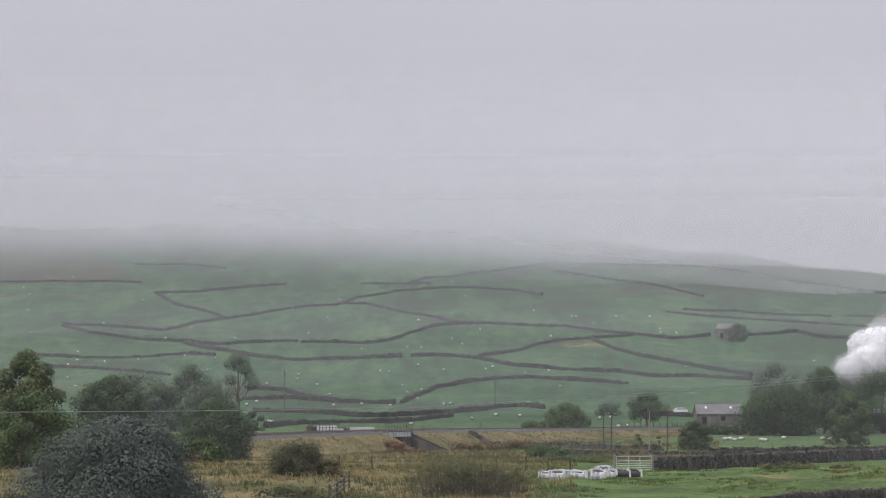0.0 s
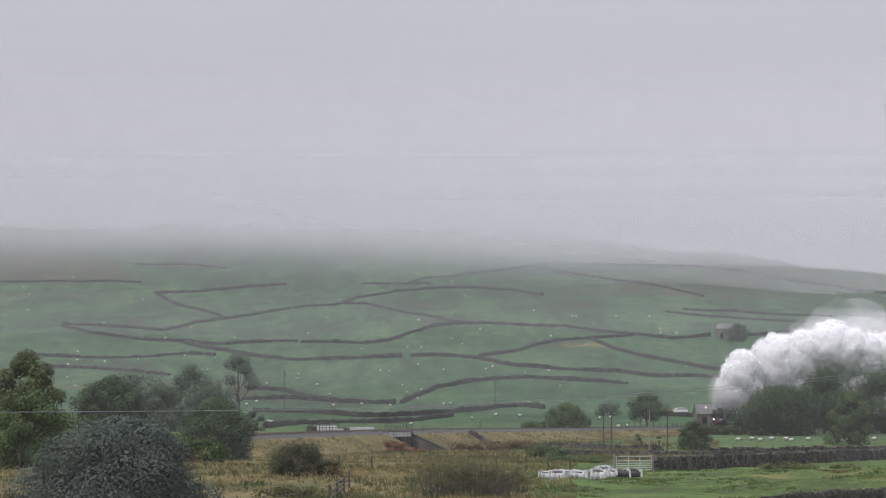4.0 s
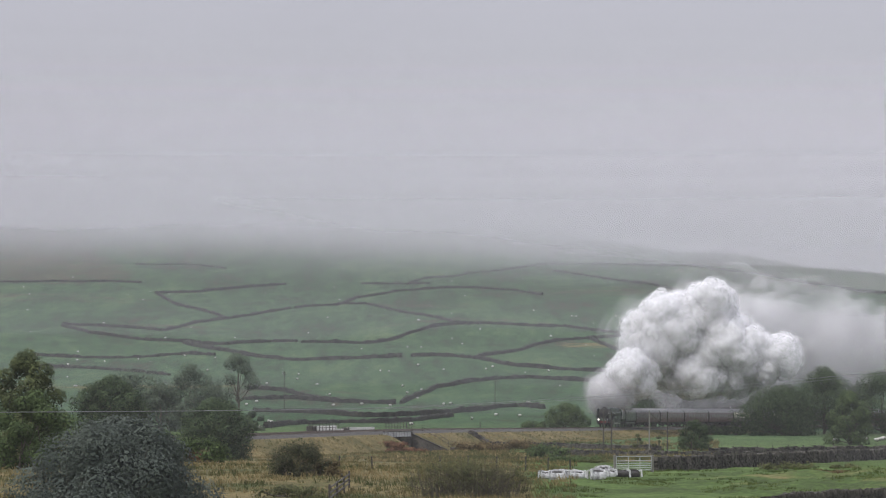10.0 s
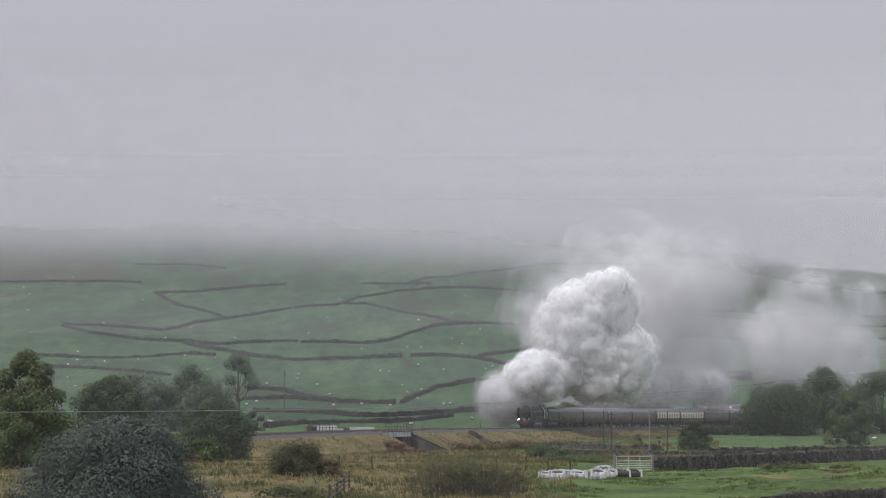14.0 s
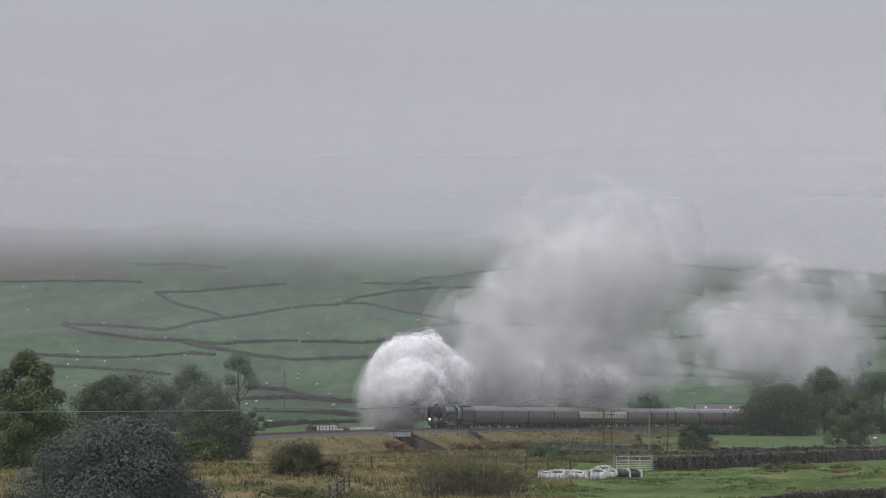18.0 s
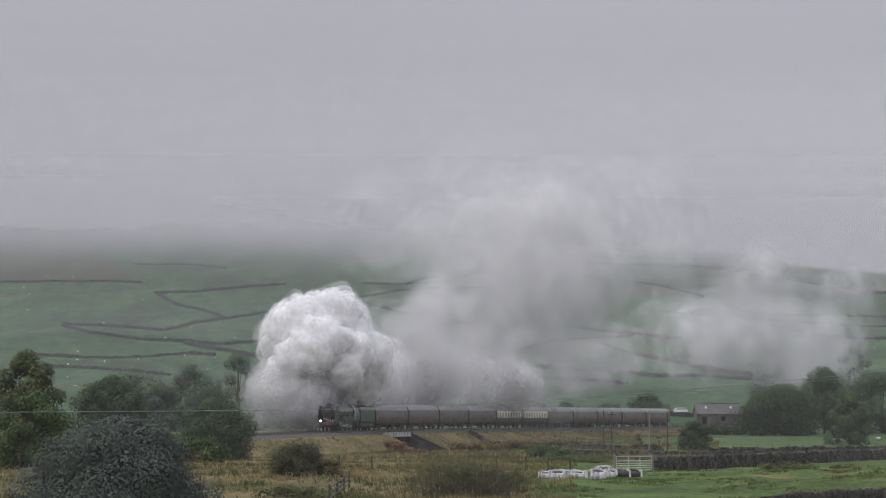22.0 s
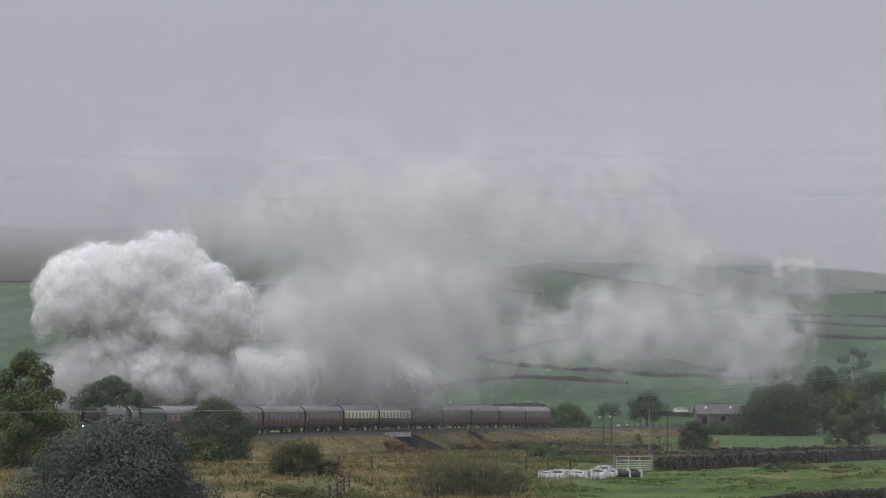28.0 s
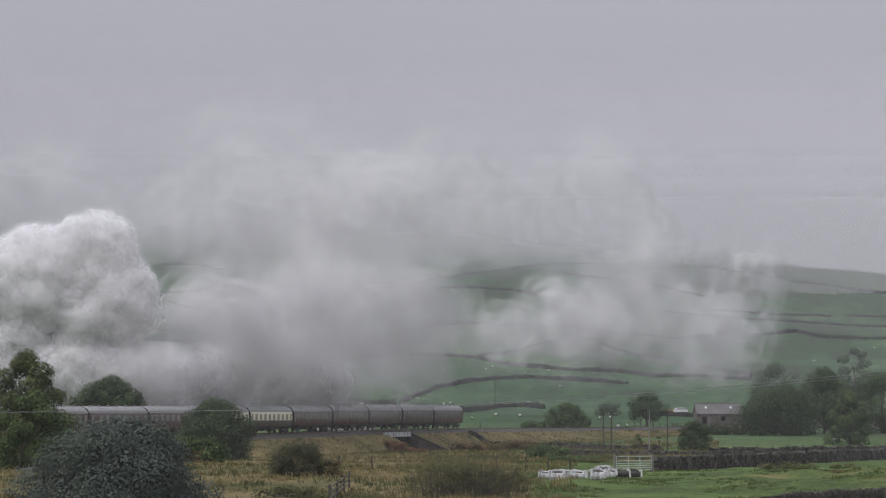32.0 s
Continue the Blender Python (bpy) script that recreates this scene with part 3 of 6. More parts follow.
def limb(bm, a, b, r0, r1, rnd, bend=0.12, steps=4):
    a, b = Vector(a), Vector(b)
    last, lr = a, r0
    for i in range(1, steps + 1):
        t = i / steps
        p = a.lerp(b, t) + Vector((rnd.uniform(-1, 1), rnd.uniform(-1, 1), rnd.uniform(-0.3, 0.6))) * bend * (b - a).length * (1 - t) * t * 3
        r = r0 + (r1 - r0) * t
        add_tube(bm, last, p, lr, r, 7, False)
        last, lr = p, r


def tree(name, x, y, height, width, leaf, seed, trunk=0.18, crown_from=0.22, blobs=14, count=2600, size=0.30, label="", base=None, depth=None, fill=0.45, shape=1.0, gaps=0.0, tops=None, twigs=0):
    """A tree or bush at x, y: trunk, limbs and a broken crown of leaf sprays."""
    rnd = random.Random(seed)
    z = gz(x, y) if base is None else base
    ob = empty(name, pose(x, y, z))
    depth = depth or width
    cf = crown_from * height
    ch = height - cf
    bl = []
    for i in range(blobs):
        a = i * 2.399 + rnd.random() * 0.6
        v = (i + 0.5) / blobs
        rad = math.sin(math.pi * min(1, 0.16 + 0.84 * v ** shape)) ** 0.6
        if v > 0.9:
            rad *= 0.35
        k = rad * (0.34 + 0.24 * rnd.random())
        br = width * (0.17 + 0.09 * rnd.random()) * (1.0 - 0.2 * v)
        c = Vector((math.cos(a) * k * width * 0.80, math.sin(a) * k * depth * 0.80, cf + ch * v * 0.90))
        c.z = min(c.z, height - br * 0.75)
        if tops:
            c.z *= float(np.interp(c.x / width, [-0.5, 0.0, 0.5], tops))
        bl.append((c, Vector((br, br * depth / width, min(br * 0.85, ch * 0.4)))))
    bm = bmesh.new()
    if trunk:
        limb(bm, (0, 0, -0.4), (rnd.uniform(-0.2, 0.2), 0, cf + ch * 0.55), trunk, trunk * 0.3, rnd, 0.05, 6)
        if bm.verts:
            part("trunk", bm, BARK, ob, smooth=True)
        bm = bmesh.new()
        for c, r in bl[: max(5, int(blobs * 0.8))]:
            limb(bm, (0, 0, cf * 0.8 + (c.z - cf) * 0.35 * rnd.random()), c, trunk * 0.45, 0.03, rnd, 0.15, 3)
        part("limbs", bm, BARK, ob, smooth=True)
    else:
        for c, r in bl:
            limb(bm, (rnd.uniform(-0.2, 0.2) * width, rnd.uniform(-0.2, 0.2) * depth, -0.2), c, 0.07, 0.02, rnd, 0.1, 3)
        for _ in range(twigs):
            a, k = rnd.random() * 6.283, rnd.random() ** 0.6
            foot = Vector((math.cos(a) * k * width * 0.42, math.sin(a) * k * depth * 0.42, -0.1))
            tip = foot + Vector((rnd.gauss(0, 0.12) + math.cos(a) * 0.2, rnd.gauss(0, 0.12), 1.0)) * height * (0.55 + 0.5 * rnd.random()) * (1 - 0.35 * k)
            add_tube(bm, foot, tip, 0.018, 0.006, 3, False)
        part("stems", bm, BARK, ob)
    if gaps:
        bl = [b for b in bl if rnd.random() > gaps]
    v, f, swell = leaf_cloud(bl, count, size, rnd, fill)
    crown = to_mesh("crown", v, f, leaf)
    crown.attributes.new("swell", "FLOAT_VECTOR", "POINT").data.foreach_set("vector", swell)
    part("crown", crown, None, ob)
    return tagged(ob, label, "tree" if trunk else "bush")


TREES = [
    ("tree", -39.2, 345, 11.5, 7.2, LEAF_TALL, dict(trunk=0.3, crown_from=0.05, blobs=22, count=9880, size=0.19, shape=0.8, label="tall green tree with yellowing leaves beside the railway")),
    ("bush", -36.7, 330, 7.2, 7.6, LEAF_MID, dict(trunk=0, crown_from=0.0, blobs=14, count=6080, size=0.17, label="overgrown green bush under the tall tree")),
    ("tree", -41.6, 460, 8.3, 8.8, LEAF_DARK, dict(trunk=0.35, crown_from=0.10, blobs=30, count=11970, size=0.20, label="dark green spreading sycamore behind the railway")),
    ("tree", -46.8, 680, 12.4, 11.0, LEAF_FAR_HAZED, dict(trunk=0.3, crown_from=0.02, blobs=26, count=6400, size=0.23, label="grey-green ash tree in the field beyond the line")),
    ("tree", -40.9, 650, 8.3, 9.0, LEAF_FAR_HAZED, dict(trunk=0.3, crown_from=0.05, blobs=14, count=4560, size=0.23, label="grey-green ash tree in the field beyond the line")),
    ("tree", -59.8, 700, 11.2, 15.1, LEAF_FAR_HAZED, dict(trunk=0.3, crown_from=0.05, blobs=16, count=5320, size=0.24, label="hazy green tree at the foot of the hill")),
    ("tree", -47.6, 620, 8.3, 8.6, LEAF_FAR_HAZED, dict(trunk=0.3, crown_from=0.05, blobs=12, count=4180, size=0.23, label="hazy green tree at the foot of the hill")),
    ("tree", -42.5, 760, 15.1, 8.4, LEAF_FAR_HAZED, dict(trunk=0.26, crown_from=0.38, blobs=15, count=2850, size=0.19, fill=0.3, gaps=0.15, label="airy lone ash tree with a bare trunk")),
    ("bush", -33.1, 640, 3.5, 3.9, LEAF_FAR_HAZED, dict(trunk=0, crown_from=0.0, blobs=8, count=1710, size=0.18, label="small round bush beyond the line")),
    ("tree", -26.4, 425, 7.2, 9.0, LEAF_DARK, dict(trunk=0.3, crown_from=0.03, blobs=24, count=15960, size=0.18, shape=0.75, label="dense dark green hawthorn at the embankment's foot")),
    ("bush", -15.6, 178, 5.7, 9.0, LEAF_GREY, dict(trunk=0, crown_from=0.0, blobs=44, count=80000, size=0.078, depth=7, shape=0.7, fill=0.35, twigs=80, label="wide grey-green willow bush in rough grass")),
    ("bush", -11.9, 300, 3.0, 5.2, LEAF_THORN, dict(trunk=0, crown_from=0.0, blobs=16, count=7000, size=0.085, fill=0.7, gaps=0.2, twigs=40, label="open olive-green hawthorn bush in dry grass")),
    ("bush", 1.9, 262, 3.3, 10.1, LEAF_OLIVE, dict(trunk=0, crown_from=0.0, blobs=34, count=17000, size=0.05, depth=5, fill=1.0, twigs=420, label="thin straggling willow scrub in wet grass")),
    ("bush", 23.9, 712, 5.5, 8.8, LEAF_MID, dict(trunk=0, crown_from=0.0, blobs=16, count=4940, size=0.20, label="round green thorn bush beside the track")),
    ("bush", 17.7, 716, 1.9, 5.5, LEAF_MID, dict(trunk=0, crown_from=0.0, blobs=8, count=1710, size=0.16, label="low green bramble beside the track")),
    ("tree", 44.3, 800, 7.8, 8.1, LEAF_DARK, dict(trunk=0.3, crown_from=0.28, blobs=15, count=3800, size=0.19, gaps=0.1, label="small dark tree behind the lineside fence")),
    ("bush", 38.4, 560, 4.7, 5.7, LEAF_DARK, dict(trunk=0, crown_from=0.0, blobs=14, count=4560, size=0.14, label="dark thorn bush below the embankment")),
    ("tree", 67.9, 735, 10.1, 17.0, LEAF_DARK, dict(trunk=0.4, crown_from=0.03, blobs=28, count=18525, size=0.22, shape=0.75, label="broad dark green sycamore by the sheep pasture")),
    ("tree", 78.8, 760, 14.3, 13.1, LEAF_DARK, dict(trunk=0.4, crown_from=0.1, blobs=20, count=10830, size=0.22, label="tall dark green tree by the sheep pasture")),
    ("tree", 67.8, 612, 9.1, 8.0, LEAF_MID, dict(trunk=0.3, crown_from=0.02, blobs=18, count=6840, size=0.19, shape=0.8, label="lighter green ash tree by the sheep pasture")),
    ("tree", 91.9, 770, 13.3, 15.4, LEAF_DARK, dict(trunk=0.4, crown_from=0.05, blobs=20, count=10830, size=0.22, label="tall dark green tree by the sheep pasture")),
    ("tree", 81.6, 905, 14.7, 13.9, LEAF_FAR_HAZED, dict(trunk=0.4, crown_from=0.03, blobs=18, count=5700, size=0.24, label="grey-green tree beyond the railway")),
    ("tree", 112.0, 1000, 16.3, 10.2, LEAF_FAR_HAZED, dict(trunk=0.4, crown_from=0.1, blobs=12, count=3040, size=0.26, label="hazy tree on the lower hillside")),
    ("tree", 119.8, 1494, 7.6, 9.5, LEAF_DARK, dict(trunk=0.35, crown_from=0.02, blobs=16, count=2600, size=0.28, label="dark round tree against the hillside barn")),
    ("bush", 41.2, 905, 3.2, 7.4, LEAF_FAR_HAZED, dict(trunk=0, crown_from=0.0, blobs=8, count=900, size=0.22, label="grey-green thorn scrub in the field")),
    ("bush", 71.7, 870, 4.3, 8.0, LEAF_FAR_HAZED, dict(trunk=0, crown_from=0.0, blobs=10, count=2660, size=0.20, label="low green scrub beside the barn")),
]
for i, (name, x, y, h, w, leaf, kw) in enumerate(TREES):
    if kw["count"] < 20000:
        kw = dict(kw, count=int(kw["count"] * 1.6), size=kw["size"] * 0.74)
    tree(name, x, y, h, w, leaf, 100 + i, **kw)


# ---------------------------------------------------------------- the train
def paint(name, colour, rough=0.34, wear=0.2, coat=0.25):
    """Varnished coach or engine paint with dust low down its grain."""
    m, nt, bsdf = material(name)
    co = nt.nodes.new("ShaderNodeTexCoord").outputs["Object"]
    n = noise_node(nt, 0.9, 4.0, 0.6, co)
    fine = noise_node(nt, 9.0, 3.0, 0.6, co)
    dusty = tuple(c * (1 - wear) + 0.10 * wear for c in colour)
    r = ramp_node(nt, mix_node(nt, 0.4, n.outputs[0], fine.outputs[0]), [(0.35, colour), (0.7, dusty)])
    link(nt, r.outputs[0], bsdf.inputs["Base Color"])
    link(nt, range_node(nt, n.outputs[0], 0.3, 0.7, rough, rough + 0.2), bsdf.inputs["Roughness"])
    bsdf.inputs["Coat Weight"].default_value = coat
    bsdf.inputs["Coat Roughness"].default_value = 0.18
    return m


MAROON = paint("maroon_paint", (0.046, 0.012, 0.012), 0.34, 0.10, 0.15)
UMBER = paint("dark_umber_paint", (0.036, 0.020, 0.016), 0.34, 0.10, 0.15)
CREAM = paint("cream_paint", (0.62, 0.57, 0.42), 0.35, 0.1)
ROOF = mottled("roof_grey", (0.14, 0.14, 0.145), (0.27, 0.27, 0.275), 0.5, 0.55)
SOOT = mottled("sooty_black", (0.012, 0.012, 0.012), (0.045, 0.042, 0.040), 1.4, 0.55)
BLACK = paint("black_enamel", (0.012, 0.012, 0.013), 0.3, 0.15)
GREEN = paint("engine_green", (0.008, 0.022, 0.014), 0.26, 0.05, 0.5)
RED = paint("buffer_beam_red", (0.105, 0.016, 0.014), 0.4, 0.2)
BRIGHT = mottled("bright_steel", (0.40, 0.40, 0.40), (0.62, 0.62, 0.62), 2.0, 0.35, 0.9)
COAL = mottled("coal", (0.008, 0.008, 0.008), (0.030, 0.030, 0.032), 3.0, 0.6, bump_size=0.1)
glass_m, glass_nt, glass_b = material("coach_glass")
# pale grey base stands in for bright sky reflected in the panes
glass_b.inputs["Base Color"].default_value = (0.26, 0.262, 0.265, 1)
glass_b.inputs["Roughness"].default_value = 0.06
glass_b.inputs["Specular IOR Level"].default_value = 0.8
GLASS = glass_m
lamp_m, lamp_nt, lamp_b = material("lit_headlamp")
lamp_b.inputs["Emission Color"].default_value = (1.0, 0.95, 0.85, 1)
lamp_b.inputs["Emission Strength"].default_value = 9.0
LIT = lamp_m

SIDE = [(1.30, 1.02), (1.38, 1.25), (1.41, 1.75), (1.41, 2.55), (1.36, 2.98)]
TOP = [(1.36, 2.98), (1.24, 3.30), (0.98, 3.56), (0.62, 3.74), (0.25, 3.83), (-0.25, 3.83), (-0.62, 3.74), (-0.98, 3.56), (-1.24, 3.30), (-1.36, 2.98)]


def box_mesh(name, sx, sy, sz, mat, bevel=0.02):
    bm = bmesh.new()
    add_box(bm, 0, 0, 0, sx, sy, sz, bevel)
    return finish(bm, name, mat)


def disc_wheel(name, r, mat, spokes=0):
    bm = bmesh.new()
    add_lathe(bm, (0, -0.07, 0), (0, 1, 0), [(0, r * 0.86), (0, r + 0.03), (0.03, r + 0.03), (0.03, r), (0.14, r), (0.14, r * 0.86)] if spokes else
              [(0, r * 0.9), (0, r + 0.03), (0.03, r + 0.03), (0.03, r), (0.14, r), (0.12, r * 0.82), (0.05, r * 0.75), (0.05, r * 0.3), (0.16, r * 0.25)], 24)
    if spokes:
        add_lathe(bm, (0, -0.1, 0), (0, 1, 0), [(0, r * 0.16), (0.2, r * 0.16)], 12)
    for i in range(spokes):
        a = 2 * math.pi * i / spokes
        add_box(bm, math.cos(a) * r * 0.5, 0, math.sin(a) * r * 0.5, r * 0.8, 0.07, 0.06, 0, Matrix.Rotation(-a, 3, "Y"))
    return finish(bm, name, mat)


COACH_WHEEL = disc_wheel("wheel", 0.46, SOOT)
WINDOW_WIDE = box_mesh("window", 1.02, 0.03, 0.78, GLASS, 0.012)
WINDOW_SMALL = box_mesh("window", 0.55, 0.03, 0.70, GLASS, 0.012)
VENT = box_mesh("roof_vent", 0.42, 0.30, 0.16, ROOF, 0.05)
DOOR = box_mesh("door", 0.66, 0.02, 1.62, MAROON, 0.01)
DOOR_UMBER = box_mesh("door", 0.66, 0.02, 1.62, UMBER, 0.01)
HANDLE = box_mesh("handle", 0.05, 0.05, 0.45, BRIGHT, 0.01)


def coach_bogie(parent, x):
    bm = bmesh.new()
    for side in (-1, 1):
        add_box(bm, 0, side * 1.02, 0.58, 3.5, 0.10, 0.26, 0.04)
        for ax in (-1.3, 1.3):
            add_box(bm, ax, side * 1.05, 0.50, 0.42, 0.16, 0.36, 0.03)
        add_box(bm, 0, side * 1.04, 0.42, 0.9, 0.20, 0.30, 0.03)
    add_box(bm, 0, 0, 0.75, 0.7, 2.3, 0.22, 0.03)
    b = part("bogie", bm, SOOT, parent)
    b.location = (x, 0, 0)
    for ax in (-1.3, 1.3):
        for side in (-0.78, 0.78):
            w = part("wheel", COACH_WHEEL, None, b)
            w.location = (ax, side, 0.46)
    return b


def coach(kind, label):
    """A bogie coach, 19.7 m long, with its own windows, doors and vents."""
    cream = kind == "cream"
    ob = empty("railway_coach")
    half = 9.83
    lower = UMBER if cream else MAROON
    bm = bmesh.new()
    add_prism(bm, SIDE[:3] + [(1.41, 1.86)] + [(-1.41, 1.86)] + [(-a, b) for a, b in SIDE[:3]][::-1], -half, half, "yz")
    part("lower_body", bm, lower, ob)
    bm = bmesh.new()
    add_prism(bm, [(1.405, 1.86), (1.405, 2.55), (1.36, 2.98), (-1.36, 2.98), (-1.405, 2.55), (-1.405, 1.86)], -half, half, "yz")
    part("upper_body", bm, CREAM if cream else MAROON, ob, "cream upper panels" if cream else "")
    bm = bmesh.new()
    add_prism(bm, TOP, -half - 0.05, half + 0.05, "yz")
    part("roof", bm, ROOF, ob, "dull grey arched roof", smooth=False)
    for sx in (-1, 1):
        bm = bmesh.new()
        add_prism(bm, [(0.62, 1.1), (0.62, 3.2), (0.45, 3.3), (-0.45, 3.3), (-0.62, 3.2), (-0.62, 1.1)], sx * half, sx * (half + 0.33), "yz")
        part("gangway", bm, SOOT, ob)
        # black collar round the body end paints in the shaded gap between coaches
        bm = bmesh.new()
        add_prism(bm, [(1.33, 1.02), (1.415, 1.75), (1.415, 2.55), (1.37, 2.98), (1.0, 3.5), (0.4, 3.72), (-0.4, 3.72), (-1.0, 3.5), (-1.37, 2.98), (-1.415, 2.55), (-1.415, 1.75), (-1.33, 1.02)], sx * (half - 0.12), sx * (half + 0.06), "yz")
        part("gap_shade_panel", bm, SOOT, ob)
    bm = bmesh.new()
    add_box(bm, 0, 0, 0.98, 19.4, 2.5, 0.14)
    add_box(bm, -1.6, 0.75, 0.72, 2.2, 0.7, 0.5, 0.04)
    add_box(bm, 1.8, 0.75, 0.70, 1.5, 0.6, 0.5, 0.04)
    add_box(bm, 0.4, -0.75, 0.72, 2.4, 0.7, 0.5, 0.04)
    for yy in (-0.95, 0.95):
        add_box(bm, 0, yy, 0.82, 11.0, 0.08, 0.12)
    part("underframe", bm, SOOT, ob)
    for x in (-7.1, 7.1):
        coach_bogie(ob, x)
    n = {"open": 8, "cream": 8, "side": 7}[kind]
    pitch = 2.05
    for side in (-1, 1):
        for i in range(n):
            x = (i - (n - 1) / 2) * pitch
            w = part("window", WINDOW_WIDE, None, ob)
            w.location = (x, side * 1.408, 2.33)
        for x in (-8.95, 8.95):
            d = part("door", DOOR_UMBER if cream else DOOR, None, ob)
            d.location = (x, side * 1.412, 1.95)
            w = part("window", WINDOW_SMALL, None, d)
            w.location = (0, side * 0.012, 0.42)
            k = part("handle", HANDLE, None, d)
            k.location = (0.28, side * 0.03, -0.1)
    for x in (-7.6, -4.6, -1.6, 1.4, 4.4, 7.4):
        v = part("roof_vent", VENT, None, ob)
        v.location = (x, 0.45, 3.86)
    return tagged(ob, label, "railway coach", group="coaches of the steam train")


def locomotive():
    """An express steam engine with its front buffers 6.9 m ahead of its middle."""
    ob = empty("steam_locomotive")

    def lathe(name, profile, mat, z=2.78, x=0.0, n=28, label=""):
        bm = bmesh.new()
        add_lathe(bm, (x, 0, z), (1, 0, 0), profile, n)
        return part(name, bm, mat, ob, label, smooth=False)
    lathe("smokebox", [(4.55, 0.95), (6.25, 0.95), (6.32, 0.90), (6.36, 0.62), (6.44, 0.55), (6.50, 0.30), (6.56, 0.05)], SOOT, label="sooty black smokebox with a round door")
    lathe("boiler", [(-1.9, 1.04), (-1.0, 1.03), (1.2, 1.00), (4.54, 0.93)], GREEN, label="dark green lined boiler")
    for x in (-1.0, 0.4, 1.8, 3.2, 4.4):
        lathe("boiler_band", [(x - 0.04, 1.035 if x < 1 else 0.985), (x + 0.04, 1.035 if x < 1 else 0.985)], BLACK, z=2.79)
    bm = bmesh.new()
    add_prism(bm, [(0.98, 1.5), (1.06, 2.6), (0.98, 3.2), (0.72, 3.62), (0.35, 3.80), (-0.35, 3.80), (-0.72, 3.62), (-0.98, 3.2), (-1.06, 2.6), (-0.98, 1.5)], -4.1, -1.85, "yz")
    part("firebox", bm, GREEN, ob)
    lathe_z = lambda name, x, prof, mat: part(name, (lambda b: (add_lathe(b, (x, 0, 0), (0, 0, 1), prof, 20), b)[1])(bmesh.new()), mat, ob, smooth=False)
    lathe_z("chimney", 5.45, [(3.6, 0.50), (3.72, 0.38), (3.92, 0.36), (3.98, 0.44), (4.04, 0.44), (4.04, 0.32)], SOOT)
    lathe_z("steam_dome", 1.0, [(3.65, 0.52), (3.80, 0.46), (3.92, 0.34), (3.97, 0.10)], GREEN)
    for y in (-0.22, 0.22):
        bm = bmesh.new()
        add_tube(bm, (-3.2, y, 3.75), (-3.2, y, 3.98), 0.09, 0.07)
        part("safety_valve", bm, BRIGHT, ob)
    bm = bmesh.new()
    add_prism(bm, [(1.36, 1.55), (1.36, 2.95), (1.2, 3.4), (0.85, 3.74), (0.4, 3.90), (-0.4, 3.90), (-0.85, 3.74), (-1.2, 3.4), (-1.36, 2.95), (-1.36, 1.55)], -6.3, -4.05, "yz")
    part("cab", bm, GREEN, ob, "dark green cab with a black roof")
    # bright tubes added for the reflection along the cab's front edge
    rim = [(1.38, 1.6), (1.38, 2.95), (1.22, 3.42), (0.87, 3.76)]
    for sy in (-1, 1):
        bm = bmesh.new()
        for (y0, z0), (y1, z1) in zip(rim, rim[1:]):
            add_tube(bm, (-4.03, sy * y0, z0), (-4.03, sy * y1, z1), 0.07, n=6)
        part("cab_edge_glint", bm, BRIGHT, ob, "bright band for the reflection round the cab front")
    bm = bmesh.new()
    add_prism(bm, [(1.24, 3.40), (0.88, 3.77), (0.4, 3.935), (-0.4, 3.935), (-0.88, 3.77), (-1.24, 3.40), (-1.2, 3.36), (1.2, 3.36)], -6.75, -4.0, "yz")
    part("cab_roof", bm, SOOT, ob)
    for side in (-1, 1):
        for x in (-4.65, -5.45):
            w = part("cab_window", WINDOW_SMALL, None, ob)
            w.location = (x, side * 1.365, 2.72)
        bm = bmesh.new()
        add_box(bm, 0.2, side * 1.22, 1.62, 12.6, 0.42, 0.07, 0.01)
        add_box(bm, 6.0, side * 1.1, 1.35, 1.1, 0.5, 0.5, 0.05)
        part("running_plate", bm, BLACK, ob)
        bm = bmesh.new()
        add_prism(bm, [(6.78, 1.66), (6.72, 2.9), (6.45, 3.45), (6.1, 3.68), (4.7, 3.68), (4.4, 3.3), (4.2, 1.66)], side * 1.22, side * 1.27, "xz")
        part("smoke_deflector", bm, BLACK, ob)
        bm = bmesh.new()
        add_tube(bm, (4.4, side * 1.06, 2.95), (-3.9, side * 1.12, 2.98), 0.03, n=6)
        part("handrail", bm, BRIGHT, ob)
        for x in (-4.02, -6.32):
            bm = bmesh.new()
            add_tube(bm, (x, side * 1.4, 1.7), (x, side * 1.4, 2.9), 0.035, n=6)
            part("grab_rail", bm, BRIGHT, ob)
        bm = bmesh.new()
        add_lathe(bm, (4.0, side * 1.18, 0.95), (1, 0, 0), [(0, 0.40), (1.3, 0.40)], 16)
        add_box(bm, 4.65, side * 1.15, 1.42, 1.5, 0.5, 0.34, 0.08)
        part("cylinder", bm, BLACK, ob)
        for x in (1.0, -1.25, -3.5):
            bm = bmesh.new()
            prof = [(x + 1.05 * math.cos(a), 1.60 + 0.62 * math.sin(a)) for a in np.linspace(0, math.pi, 9)]
            add_prism(bm, prof, side * 1.0, side * 1.32, "xz")
            part("splasher", bm, GREEN, ob)
        bm = bmesh.new()
        add_box(bm, -1.25, side * 1.02, 0.72, 4.6, 0.05, 0.13, 0.01)
        part("coupling_rod", bm, BRIGHT, ob)
        bm = bmesh.new()
        add_box(bm, 1.3, side * 1.12, 0.85, 5.2, 0.05, 0.12, 0.01, Matrix.Rotation(0.04, 3, "Y"))
        part("connecting_rod", bm, BRIGHT, ob)
        bm = bmesh.new()
